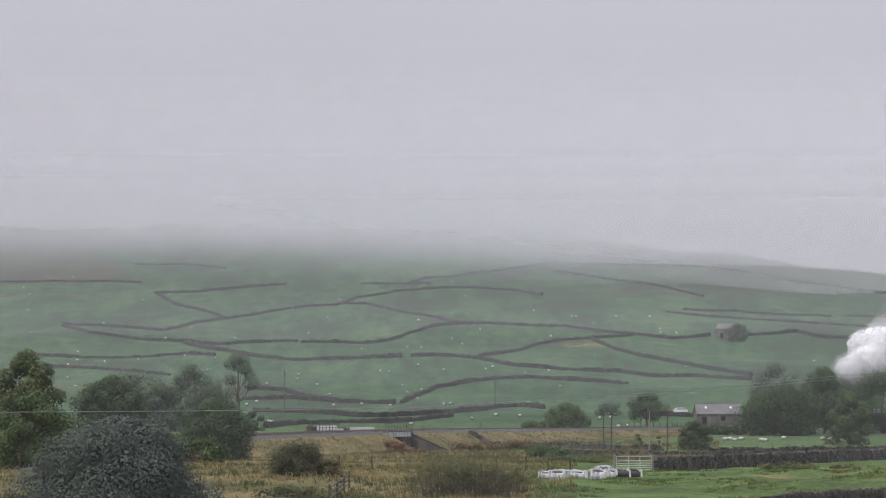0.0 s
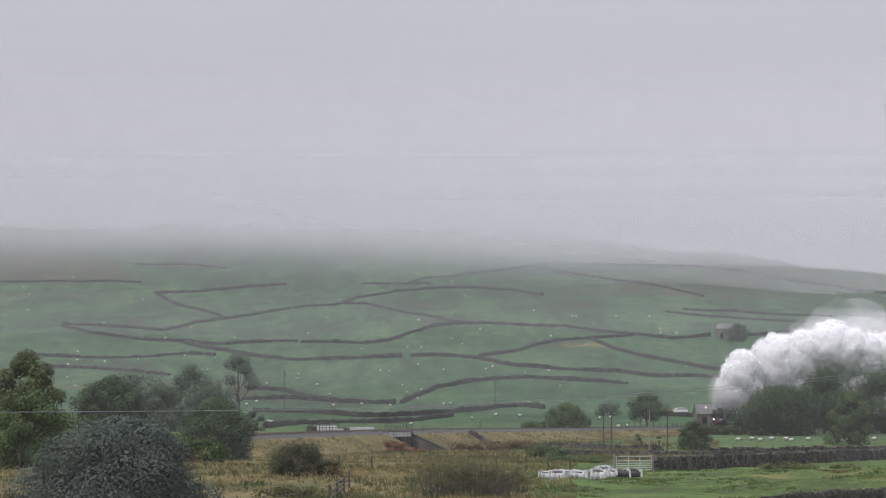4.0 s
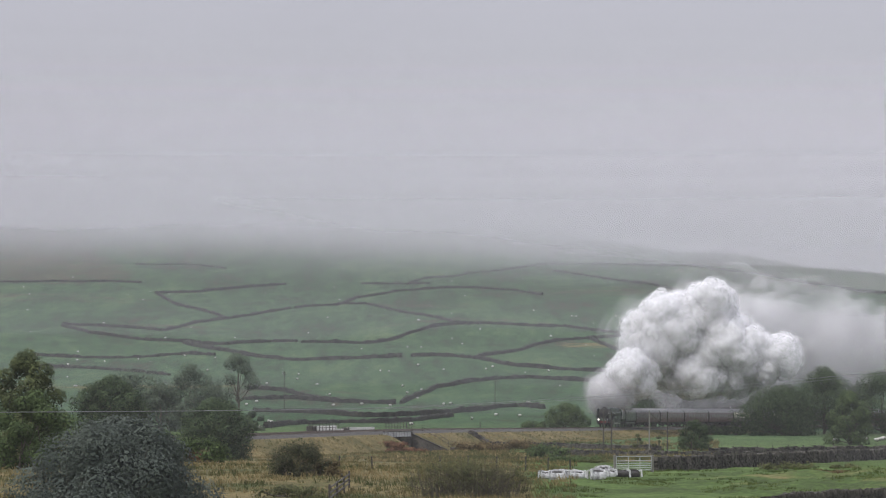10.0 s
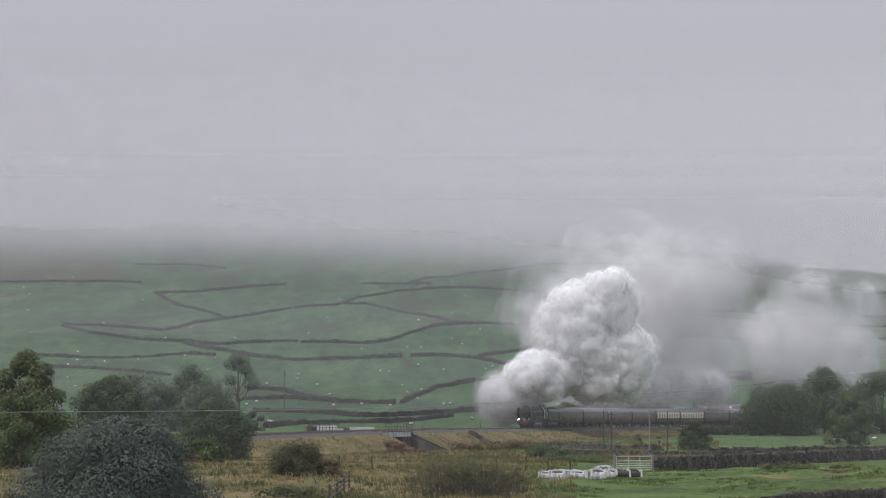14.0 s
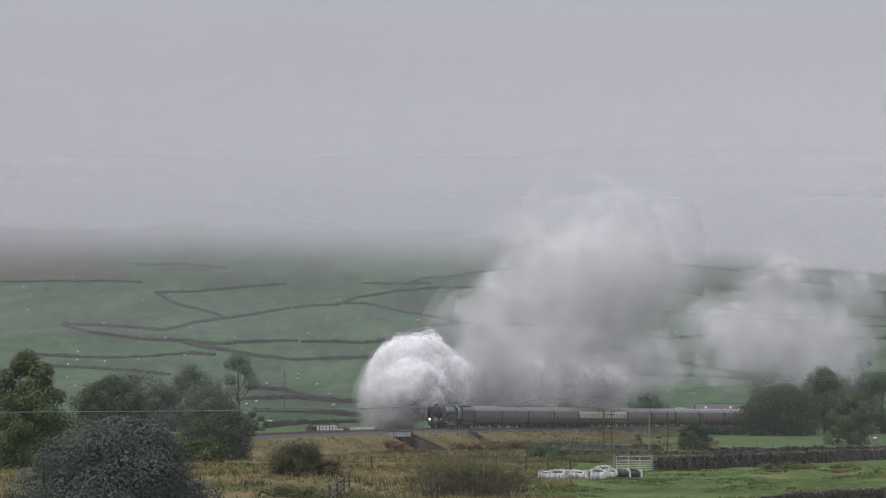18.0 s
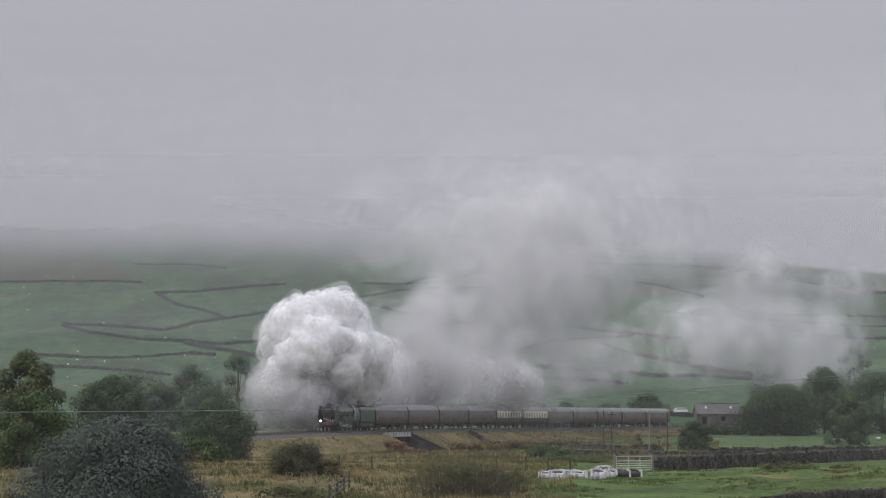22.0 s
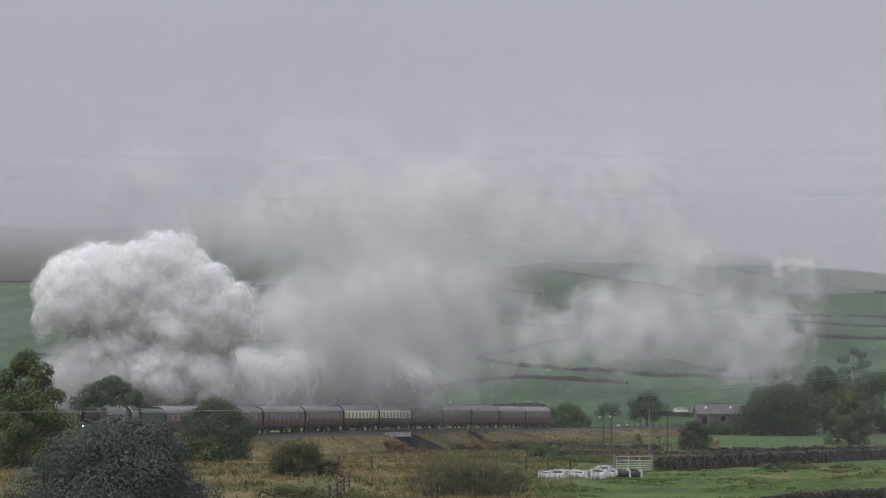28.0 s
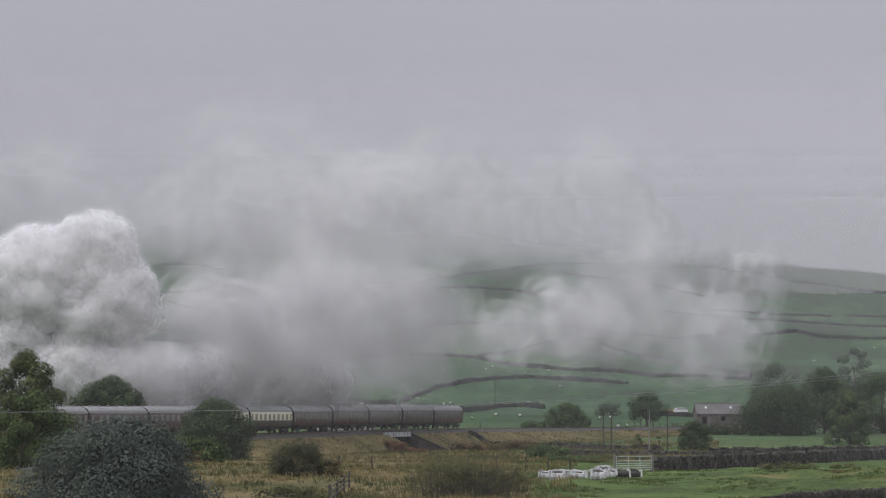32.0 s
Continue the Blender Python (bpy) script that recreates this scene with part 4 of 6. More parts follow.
        add_lathe(bm, (6.42, side * 0.86, 1.06), (1, 0, 0), [(0, 0.11), (0.36, 0.09), (0.36, 0.23), (0.42, 0.23), (0.45, 0.16)], 14)
        part("buffer", bm, BLACK, ob)
        bm = bmesh.new()
        for z in (0.45, 0.85, 1.25):
            add_box(bm, -6.0, side * 1.25, z, 0.5, 0.3, 0.04)
        add_box(bm, -6.0, side * 1.15, 0.9, 0.42, 0.04, 1.1)
        part("cab_step", bm, BLACK, ob)
    bm = bmesh.new()
    add_box(bm, 6.38, 0, 1.08, 0.10, 2.55, 0.42, 0.02)
    part("buffer_beam", bm, RED, ob, "red buffer beam")
    bm = bmesh.new()
    add_box(bm, 6.2, 0, 1.62, 0.7, 2.1, 0.06, 0.01)
    add_box(bm, 0.4, 0, 0.95, 11.5, 1.1, 0.7, 0.03)
    part("frame", bm, BLACK, ob)
    for y, z in ((-0.92, 1.52), (0.92, 1.52)):
        bm = bmesh.new()
        add_box(bm, 6.5, y, z, 0.22, 0.24, 0.34, 0.03)
        add_tube(bm, (6.5, y, z + 0.17), (6.5, y, z + 0.28), 0.09, 0.05)
        lamp = part("headlamp", bm, BLACK, ob)
        bm = bmesh.new()
        add_lathe(bm, (6.61, y, z), (1, 0, 0), [(0, 0.12), (0.03, 0.12), (0.05, 0.07)], 14)
        part("lens", bm, LIT if y < 0 else BRIGHT, lamp, "lit headlamp lens" if y < 0 else "")
    small = disc_wheel("wheel", 0.48, SOOT, 10)
    for x in (5.55, 3.65, -5.6):
        for side in (-0.78, 0.78):
            w = part("wheel", small, None, ob)
            w.location = (x, side, 0.48)
    big = disc_wheel("driving_wheel", 1.0, GREEN, 16)
    drivers = []
    for x in (1.0, -1.25, -3.5):
        for side in (-0.78, 0.78):
            w = part("driving_wheel", big, None, ob)
            w.location = (x, side, 1.0)
            drivers.append((w, x, side))
    return tagged(ob, "dark green steam locomotive with red buffer beam", "locomotive"), drivers


def tender():
    ob = empty("locomotive_tender")
    bm = bmesh.new()
    add_prism(bm, [(1.30, 1.35), (1.36, 1.45), (1.36, 3.05), (1.22, 3.45), (1.05, 3.55), (-1.05, 3.55), (-1.22, 3.45), (-1.36, 3.05), (-1.36, 1.45), (-1.30, 1.35)], -4.2, 4.2, "yz")
    part("tank", bm, GREEN, ob)
    rnd = random.Random(5)
    bm = bmesh.new()
    for _ in range(120):
        add_box(bm, rnd.uniform(-1.2, 3.8), rnd.uniform(-0.85, 0.85), 3.5 + 0.15 * rnd.random(), 0.35, 0.3, 0.25, 0, Matrix.Rotation(rnd.random() * 3, 3, "Z"))
    part("coal_load", bm, COAL, ob)
    bm = bmesh.new()
    for side in (-1, 1):
        add_box(bm, 0, side * 1.15, 0.85, 8.0, 0.06, 0.5, 0.02)
        add_box(bm, 0, side * 1.25, 1.28, 8.3, 0.25, 0.08, 0.01)
        for x in (-3.0, -1.0, 1.0, 3.0):
            add_box(bm, x, side * 1.2, 0.58, 0.4, 0.18, 0.4, 0.03)
    add_box(bm, 0, 0, 1.25, 8.3, 2.4, 0.14)
    part("frame", bm, BLACK, ob)
    for y in (-0.86, 0.86):
        bm = bmesh.new()
        add_lathe(bm, (-4.2, y, 1.06), (-1, 0, 0), [(0, 0.10), (0.32, 0.09), (0.32, 0.22), (0.40, 0.20)], 12)
        part("buffer", bm, BLACK, ob)
    for x in (-3.0, -1.0, 1.0, 3.0):
        for side in (-0.78, 0.78):
            w = part("wheel", COACH_WHEEL, None, ob)
            w.location = (x, side, 0.46)
    return tagged(ob, "dark green tender heaped with coal", "tender")


LOCO, DRIVERS = locomotive()
TENDER = tender()
COACHES = []
_open = coach("open", "dark maroon coach with pale roof and many windows")
_cream = coach("cream", "coach with cream upper panels above dark umber")
_side = coach("side", "dark maroon sleeping coach with grey roof")
for i, src in enumerate((_open, _open, _side, _open, _cream, _cream, _open, _side, _open, _side, _open)):
    if src in COACHES:
        COACHES.append(copy_thing(src, Matrix.Identity(4)))
    else:
        COACHES.append(src)


def front_s(t):
    """Where the engine's front buffers are along the line at t seconds."""
    return -5.368 + 16.4052 * (t - 20) + 0.0176 * (t - 20) ** 2


def on_line(s):
    x, y, b = line_at(s)
    return pose(x, y, float(rail_z(s)), 0, 0, math.degrees(math.atan2(-math.cos(b), -math.sin(b))))


# ---------------------------------------------------------------- bridge over the beck
def lp(s, q, z):
    """A point by the line: s along it, q to the camera's side, z above the rails."""
    x, y, _ = line_at(s, q)
    return Vector((x, y, float(rail_z(s)) + z))


def quad_prism(bm, pts, push):
    """A solid from a flat outline and a push vector."""
    a = [bm.verts.new(p) for p in pts]
    b = [bm.verts.new(Vector(p) + Vector(push)) for p in pts]
    n = len(pts)
    for i in range(n):
        bm.faces.new((a[i], a[(i + 1) % n], b[(i + 1) % n], b[i]))
    bm.faces.new(a[::-1])
    bm.faces.new(b)
    bmesh.ops.recalc_face_normals(bm, faces=bm.faces)


def along(s):
    b = line_at(s)[2]
    return Vector((-math.sin(b), -math.cos(b), 0))


DARK_STONE = mottled("dark_masonry", (0.030, 0.028, 0.026), (0.095, 0.088, 0.080), 0.7, 0.9, bump_size=0.05, fine=5.0, piece=0.3)
PALE_PAINT = mottled("weathered_grey_paint", (0.30, 0.31, 0.33), (0.52, 0.53, 0.55), 0.8, 0.6)


def build_bridge():
    ob = tagged(empty("railway_bridge"), "small railway underbridge with girder, railings and wing wall", "bridge")
    for q, mat in ((4.0, PALE_PAINT), (-8.8, TIMBER)):
        bm = bmesh.new()
        f = along(-14)
        quad_prism(bm, [lp(-6.4, q, -0.25), lp(-6.4, q, -1.0), lp(10.1, q, -1.0), lp(10.1, q, -0.25)], line_dir(-14) * 0.3)
        part("girder", bm, mat, ob)
        bm = bmesh.new()
        quad_prism(bm, [lp(-6.7, q - 0.1, -0.16), lp(-6.7, q - 0.1, -0.25), lp(10.4, q - 0.1, -0.25), lp(10.4, q - 0.1, -0.16)], line_dir(-14) * 0.5)
        part("girder_flange", bm, TIMBER, ob)
    for s in np.linspace(-4.9, 8.6, 9):
        bm = bmesh.new()
        quad_prism(bm, [lp(s, 4.3, -0.27), lp(s, 4.3, -0.98), lp(s + 0.12, 4.3, -0.98), lp(s + 0.12, 4.3, -0.27)], line_dir(-14) * 0.16)
        part("stiffener", bm, PALE_PAINT, ob)
    bm = bmesh.new()
    quad_prism(bm, [lp(-6.6, 4.3, -0.3), lp(-6.6, -9.0, -0.3), lp(-6.6, -9.0, -3.6), lp(-6.6, 4.3, -3.6)], along(-6) * 1.2)
    part("abutment", bm, DARK_STONE, ob)
    bm = bmesh.new()
    quad_prism(bm, [lp(-6.8, 4.2, -0.6), lp(-6.8, 10.2, -3.3), lp(-6.8, 10.2, -4.2), lp(-6.8, 4.2, -4.2)], along(-6) * 0.7)
    part("wing_wall", bm, DARK_STONE, ob, "dark sloping stone wing wall")
    bm = bmesh.new()
    quad_prism(bm, [lp(-7.0, 4.0, -0.44), lp(-7.0, 10.4, -3.24), lp(-7.0, 10.4, -3.38), lp(-7.0, 4.0, -0.6)], along(-6) * 1.0)
    part("coping", bm, STONE, ob)
    bm = bmesh.new()
    quad_prism(bm, [lp(-7.2, 10.3, -2.7), lp(-7.2, 12.4, -2.7), lp(-7.2, 12.4, -4.0), lp(-7.2, 10.3, -4.0)], along(-6) * 0.9)
    part("end_pier", bm, DARK_STONE, ob)
    # far-side railings
    for s0, s1 in ((-58, -40), (-10, 6)):
        for s in np.arange(s0, s1 + 0.1, 1.9):
            bm = bmesh.new()
            p = lp(float(s), -8.9, 0)
            add_tube(bm, p + Vector((0, 0, -0.9)), p + Vector((0, 0, 1.15)), 0.055, n=6)
            part("railing_post", bm, TIMBER, ob)
        for h in (0.35, 0.75, 1.12):
            bm = bmesh.new()
            add_tube(bm, lp(s0, -8.9, h), lp(s1, -8.9, h), 0.035, n=6)
            part("rail_bar", bm, TIMBER, ob)
    return ob


def line_dir(s):
    b = line_at(s)[2]
    return Vector((math.cos(b), -math.sin(b), 0))


build_bridge()


def build_bank_handrail():
    ob = tagged(empty("handrail"), "thin metal handrail down the embankment slope", "handrail")
    pts = [lp(-13, 4.2, -0.1), lp(-12.6, 6.4, -1.1), lp(-12.2, 8.6, -2.3), lp(-11.8, 10.8, -3.0)]
    pts = [Vector((p.x, p.y, gz(p.x, p.y))) for p in pts]
    for p in pts:
        bm = bmesh.new()
        add_tube(bm, p + Vector((0, 0, -0.3)), p + Vector((0, 0, 1.0)), 0.04, n=6)
        part("post", bm, TIMBER, ob)
    for a, b in zip(pts, pts[1:]):
        for h in (0.5, 1.0):
            bm = bmesh.new()
            add_tube(bm, a + Vector((0, 0, h)), b + Vector((0, 0, h)), 0.03, n=6)
            part("rail", bm, TIMBER, ob)


build_bank_handrail()


def block(name, s, q, z, length, width, height, mat, label, category):
    ob = empty(name, Matrix.Translation(lp(s, q, z)) @ Matrix.Rotation(math.atan2(along(s).y, along(s).x), 4, "Z"))
    bm = bmesh.new()
    add_box(bm, 0, 0, height / 2, length, width, height, 0.04)
    part("body", bm, mat, ob)
    bm = bmesh.new()
    add_box(bm, 0, 0, height + 0.05, length * 1.02, width * 1.05, 0.10, 0.03)
    part("cap", bm, mat, ob)
    tagged(ob, label, category)


block("concrete_trough", -9.0, -9.6, -0.45, 13.0, 0.8, 0.45, CONCRETE, "long pale concrete trough beside the track", "trough")
block("concrete_trough", -10.5, -10.8, -0.25, 11.0, 0.8, 0.75, CONCRETE, "long pale concrete trough beside the track", "trough")
block("concrete_trough", -28.0, -9.8, -0.35, 15.0, 0.8, 0.55, CONCRETE, "long pale concrete trough beside the track", "trough")
block("relay_box", 1.5, -9.6, -0.5, 2.4, 1.0, 1.0, DARK_STONE, "low dark lineside equipment box", "box")
block("relay_box", -19.0, -9.8, -0.4, 1.6, 0.8, 0.6, DARK_STONE, "low dark lineside equipment box", "box")


# ---------------------------------------------------------------- poles and wires
def pole(x, y, top, mat, arm=0, stay=None, label="weathered wooden telegraph pole"):
    z = gz(x, y)
    ob = empty("telegraph_pole", pose(x, y, z))
    bm = bmesh.new()
    add_tube(bm, (0, 0, -0.4), (0.03, 0, top - z), 0.11, 0.08, 9)
    part("shaft", bm, mat, ob)
    for i in range(arm):
        bm = bmesh.new()
        add_box(bm, 0, -0.12, top - z - 0.4 - 0.5 * i, 1.1, 0.09, 0.11, 0.01)
        part("crossarm", bm, mat, ob)
        for dx in (-0.45, 0.45):
            bm = bmesh.new()
            add_lathe(bm, (dx, -0.12, top - z - 0.34 - 0.5 * i), (0, 0, 1), [(0, 0.03), (0.05, 0.06), (0.14, 0.05)], 8)
            part("insulator", bm, CONCRETE, ob)
    if stay:
        bm = bmesh.new()
        add_tube(bm, (0, 0, top - z - 0.3), stay, 0.03, n=5)
        part("stay", bm, BARK, ob)
    return tagged(ob, label, "telegraph pole")


for (x, y, z), mat, arm, st in [
    ((23.35, 535.0, 5.66), TIMBER, 0, None), ((23.82, 520.0, 5.48), TIMBER, 1, None), ((30.29, 540.0, 5.66), PALE_TIMBER, 0, (1.6, 1.5, 4.4)),
    ((32.95, 540.0, 5.50), TIMBER, 0, None), ((-39.11, 905.0, 15.84), TIMBER, 2, None), ((13.23, 935.0, 14.05), TIMBER, 0, None)]:
    pole(x, y, z, mat, arm, st)

CABLE = mottled("grey_cable", (0.13, 0.13, 0.135), (0.24, 0.24, 0.245), 0.5, 0.6, 0.0)


def wire(pts, r, label):
    """An overhead wire through hanging points, sagging between them."""
    ob = empty("overhead_wire", Matrix.Translation(pts[0]))
    o = Vector(pts[0])
    bm = bmesh.new()
    fine = []
    n = 48
    ts = np.linspace(0, len(pts) - 1, n)
    for t in ts:
        fine.append(Vector([float(np.interp(t, range(len(pts)), [p[k] for p in pts])) for k in range(3)]) - o)
    sm = [sum(fine[max(0, i - 3):i + 4], Vector()) / len(fine[max(0, i - 3):i + 4]) for i in range(n)]
    sm[0], sm[-1] = fine[0], fine[-1]
    for a, b in zip(sm, sm[1:]):
        add_tube(bm, a, b, r, n=5, caps=False)
    part("conductor", bm, CABLE, ob)
    tagged(ob, label, "wire")


wire([(-23.84, 150.0, 5.07), (-19.88, 165.0, 5.13), (-15.60, 180.0, 5.17), (-10.88, 200.0, 5.25), (-6.22, 220.0, 5.34), (-2.31, 235.0, 5.50), (2.92, 250.0, 5.81), (8.80, 265.0, 6.18), (16.30, 282.0, 6.73), (24.72, 300.0, 7.49), (32.56, 318.0, 8.22), (39.78, 330.0, 8.90), (49.30, 350.0, 10.00)], 0.017, "thin overhead wire across the valley")
wire([(-6.79, 240.0, 5.33), (-2.48, 252.0, 5.48), (3.13, 268.0, 5.78), (9.43, 284.0, 6.13), (17.46, 302.0, 6.65), (26.37, 320.0, 7.36), (34.61, 338.0, 8.17), (42.19, 350.0, 8.92), (52.12, 370.0, 10.12)], 0.012, "thin overhead wire across the valley")


# ---------------------------------------------------------------- dry-stone walls of the pasture
def rubble_wall(nodes, height, width, label, seed, stones=True, batter=0.8, stone=0.42):
    """A near wall: rubble stones laid in rough courses round a dark core, each with its own edges."""
    rnd = random.Random(seed)
    pts = [Vector(p) for p in nodes]
    ob = empty("stone_wall")
    verts, faces = [], []
    lengths = [(b - a).length for a, b in zip(pts, pts[1:])]
    total = sum(lengths)

    def place(d):
        for (a, b), l in zip(zip(pts, pts[1:]), lengths):
            if d <= l:
                return a.lerp(b, d / l), (b - a).normalized()
            d -= l
        return pts[-1], (pts[-1] - pts[-2]).normalized()
    courses = max(2, int(height / 0.15))
    for c in range(courses + 1):
        h = height * c / courses
        ch = height / courses
        d = rnd.random() * 0.3
        while d < total:
            top = c == courses
            ln = stone * (0.6 + 0.9 * rnd.random()) * (0.8 if top else 1)
            p, dr = place(d + ln / 2)
            nrm = Vector((-dr.y, dr.x))
            z = gz(p.x, p.y) + h + 0.12 * noise.noise(Vector((d * 0.12, seed, 0)))
            w = width * (1 - (1 - batter) * h / height) * (1.0 + 0.14 * rnd.uniform(-1, 1))
            hh = (ch * (0.9 + 0.25 * rnd.random())) if not top else 0.16 + 0.22 * rnd.random()
            k = len(verts)
            lean = rnd.uniform(-0.05, 0.05)
            for e, s, u in ((-1, -1, 0), (1, -1, 0), (1, 1, 0), (-1, 1, 0), (-1, -1, 1), (1, -1, 1), (1, 1, 1), (-1, 1, 1)):
                sh = 0.86 if u else 1.0
                q = p + dr * (e * ln / 2 * 0.97 * (sh if top else 0.96) + rnd.uniform(-0.02, 0.02)) + nrm * (s * w / 2 * (0.93 if u else 1.0) + rnd.uniform(-0.03, 0.03))
                verts.append((q.x, q.y, z + (hh if u else -0.02) + e * lean + rnd.uniform(-0.015, 0.015)))
            faces += [(k, k + 3, k + 2, k + 1), (k + 4, k + 5, k + 6, k + 7), (k, k + 1, k + 5, k + 4), (k + 1, k + 2, k + 6, k + 5), (k + 2, k + 3, k + 7, k + 6), (k + 3, k, k + 4, k + 7)]
            d += ln
    st = part("rubble", to_mesh("rubble", verts, faces, STONE), None, ob)
    st["kind"] = "stuff"
    return tagged(ob, label, "stone wall", group="field walls")


rubble_wall([(18.11, 316.0), (22.61, 330.0), (29.52, 352.0), (38.21, 385.0), (47.49, 420.0), (58.43, 455.0)], 0.95, 0.75, "dark dry-stone wall between two pastures", 3, stone=0.5)
rubble_wall([(36.54, 505.0), (43.73, 512.0), (53.41, 522.0), (67.69, 540.0)], 0.7, 0.7, "low dry-stone wall below the sheep pasture", 4)
rubble_wall([(34.51, 470.0), (43.95, 480.0), (52.82, 494.0), (63.93, 510.0)], 0.45, 0.6, "low tumbled stone wall in the pasture", 5)
rubble_wall([(4.24, 600.0), (15.95, 590.0), (24.38, 575.0), (33.21, 560.0)], 0.45, 0.9, "low broken stone wall below the embankment", 6)
rubble_wall([(13.52, 500.0), (20.78, 490.0), (27.96, 484.0), (34.73, 480.0)], 0.4, 0.7, "low broken stone wall below the embankment", 7)


def near_wall():
    """The wall whose top shows closest to the camera: its cope stones are pieces of their own."""
    ob = rubble_wall([(17.04, 196.0), (20.67, 202.0), (25.68, 210.0), (30.39, 216.0)], 1.12, 0.7, "rough dry-stone wall topped with upright cope stones", 8)
    rnd = random.Random(9)
    a, b = Vector((18.02, 197.5)), Vector((25.68, 210.0))
    n = 46
    kinds = []
    for k in range(5):
        bm = bmesh.new()
        vs = add_box(bm, 0, 0, 0, 0.15 + 0.03 * k, 0.6, 0.34, 0.03)
        for v in bm.verts:
            v.co += Vector((rnd.uniform(-0.02, 0.02), rnd.uniform(-0.04, 0.04), rnd.uniform(-0.05, 0.05)))
        kinds.append(finish(bm, "cope_stone", STONE))
    for i in range(n):
        p = a.lerp(b, (i + 0.5) / n)
        c = part("cope_stone", kinds[i % 5], None, ob)
        c.matrix_basis = pose(p.x, p.y, gz(p.x, p.y) + 1.36 + rnd.uniform(-0.04, 0.05), rnd.uniform(-6, 6), rnd.uniform(-14, 14), 8 + rnd.uniform(-8, 8))


near_wall()


# ---------------------------------------------------------------- field gate, fences
def field_gate(a, b, height):
    a, b = Vector(a), Vector(b)
    za, zb = gz(a.x, a.y), gz(b.x, b.y)
    ob = empty("field_gate", pose(a.x, a.y, za))
    w = (b - a).length
    turn = Matrix.Rotation(math.atan2(b.y - a.y, b.x - a.x), 4, "Z")
    ob.matrix_basis = Matrix.Translation((a.x, a.y, za)) @ turn
    for i, h in enumerate((0.12, 0.30, 0.48, 0.68, 0.90, height)):
        bm = bmesh.new()
        add_tube(bm, (0, 0, h), (w, 0, h), 0.032, n=8)
        part("bar", bm, GALVANISED, ob)
    for x in (0.0, w * 0.34, w * 0.67, w):
        bm = bmesh.new()
        add_tube(bm, (x, 0, 0.08), (x, 0, height + 0.03), 0.034, n=8)
        part("upright", bm, GALVANISED, ob)
    for x in (-0.15, w + 0.15):
        bm = bmesh.new()
        add_box(bm, x, 0.05, 0.55, 0.16, 0.16, 1.7, 0.02)
        part("gatepost", bm, PALE_TIMBER, ob)
    tagged(ob, "closed galvanised steel field gate beside a wall", "gate")


field_gate((14.71, 312.0), (17.80, 314.0), 1.28)


def post_fence(pts, spacing, height, mat, label, wires=3, thick=0.09):
    """Posts and wires along plan points; every post a part."""
    ob = empty("post_fence")
    bm = bmesh.new()
    add_box(bm, 0, 0, height / 2 - 0.15, thick, thick, height + 0.3, 0.01)
    me = finish(bm, "post", mat)
    rnd = random.Random(int(abs(pts[0][0]) * 10))
    tops = []
    for a, b in zip(pts, pts[1:]):
        a, b = Vector(a), Vector(b)
        n = max(1, int((b - a).length / spacing))
        for i in range(n):
            p = a.lerp(b, i / n)
            z = gz(p.x, p.y)
            o = part("post", me, None, ob)
            o.matrix_basis = pose(p.x, p.y, z, rnd.uniform(-4, 4), rnd.uniform(-4, 4), rnd.uniform(0, 90))
            tops.append(Vector((p.x, p.y, z)))
    for k in range(wires):
        bm = bmesh.new()
        for p, q in zip(tops, tops[1:]):
            h = Vector((0, 0, height * (0.35 + 0.28 * k)))
            add_tube(bm, p + h, q + h, 0.005, n=3, caps=False)
        part("wire", bm, TIMBER, ob)
    tagged(ob, label, "fence")


post_fence([(39.91, 792.0), (49.90, 800.0), (66.27, 836.0)], 1.6, 1.35, TIMBER, "dark post and wire fence above the line", 2, 0.14)
post_fence([(-32.22, 690.0), (-19.79, 700.0), (-6.93, 705.0), (7.22, 712.0), (18.41, 722.0)], 9.0, 1.2, TIMBER, "sparse post and wire fence beyond the line", 2, 0.12)
post_fence([(-9.33, 330.0), (-6.30, 328.0), (-0.21, 326.0), (7.13, 318.0), (10.83, 312.0), (14.67, 312.0)], 3.4, 1.25, TIMBER, "leaning post and wire fence in rough grass", 3, 0.1)
post_fence([(38.20, 528.0), (45.61, 534.0), (55.76, 545.0), (70.20, 560.0)], 3.2, 1.1, TIMBER, "old post and wire fence along the wall", 2, 0.1)


def timber_rails(a, b):
    """A short run of sloping timber rails in the rough grass."""
    a, b = Vector(a), Vector(b)
    ob = empty("timber_fence")
    za, zb = gz(a.x, a.y), gz(b.x, b.y)
    for t in (0.0, 0.35, 0.7, 1.0):
        p = a.lerp(b, t)
        bm = bmesh.new()
        add_box(bm, p.x, p.y, gz(p.x, p.y) + 0.55, 0.14, 0.12, 1.5, 0.02)
        part("post", bm, TIMBER, ob)
    for h in (0.35, 0.7, 1.05):
        bm = bmesh.new()
        add_tube(bm, (a.x, a.y - 0.1, za + h), (b.x, b.y - 0.1, zb + h), 0.06, n=5)
        part("rail", bm, TIMBER, ob)
    tagged(ob, "short grey timber rail fence in long grass", "fence")


timber_rails((-7.50, 243.0), (-7.09, 278.0))


# ---------------------------------------------------------------- bulk bags by the gate
BAG = mottled("white_woven_plastic", (0.20, 0.20, 0.205), (0.60, 0.60, 0.61), 1.6, 0.6, bump_size=0.08, fine=4.0, spread=(0.40, 0.56))
BAG_FILL = mottled("dark_filling", (0.020, 0.020, 0.020), (0.070, 0.065, 0.060), 2.0, 0.9, bump_size=0.1)


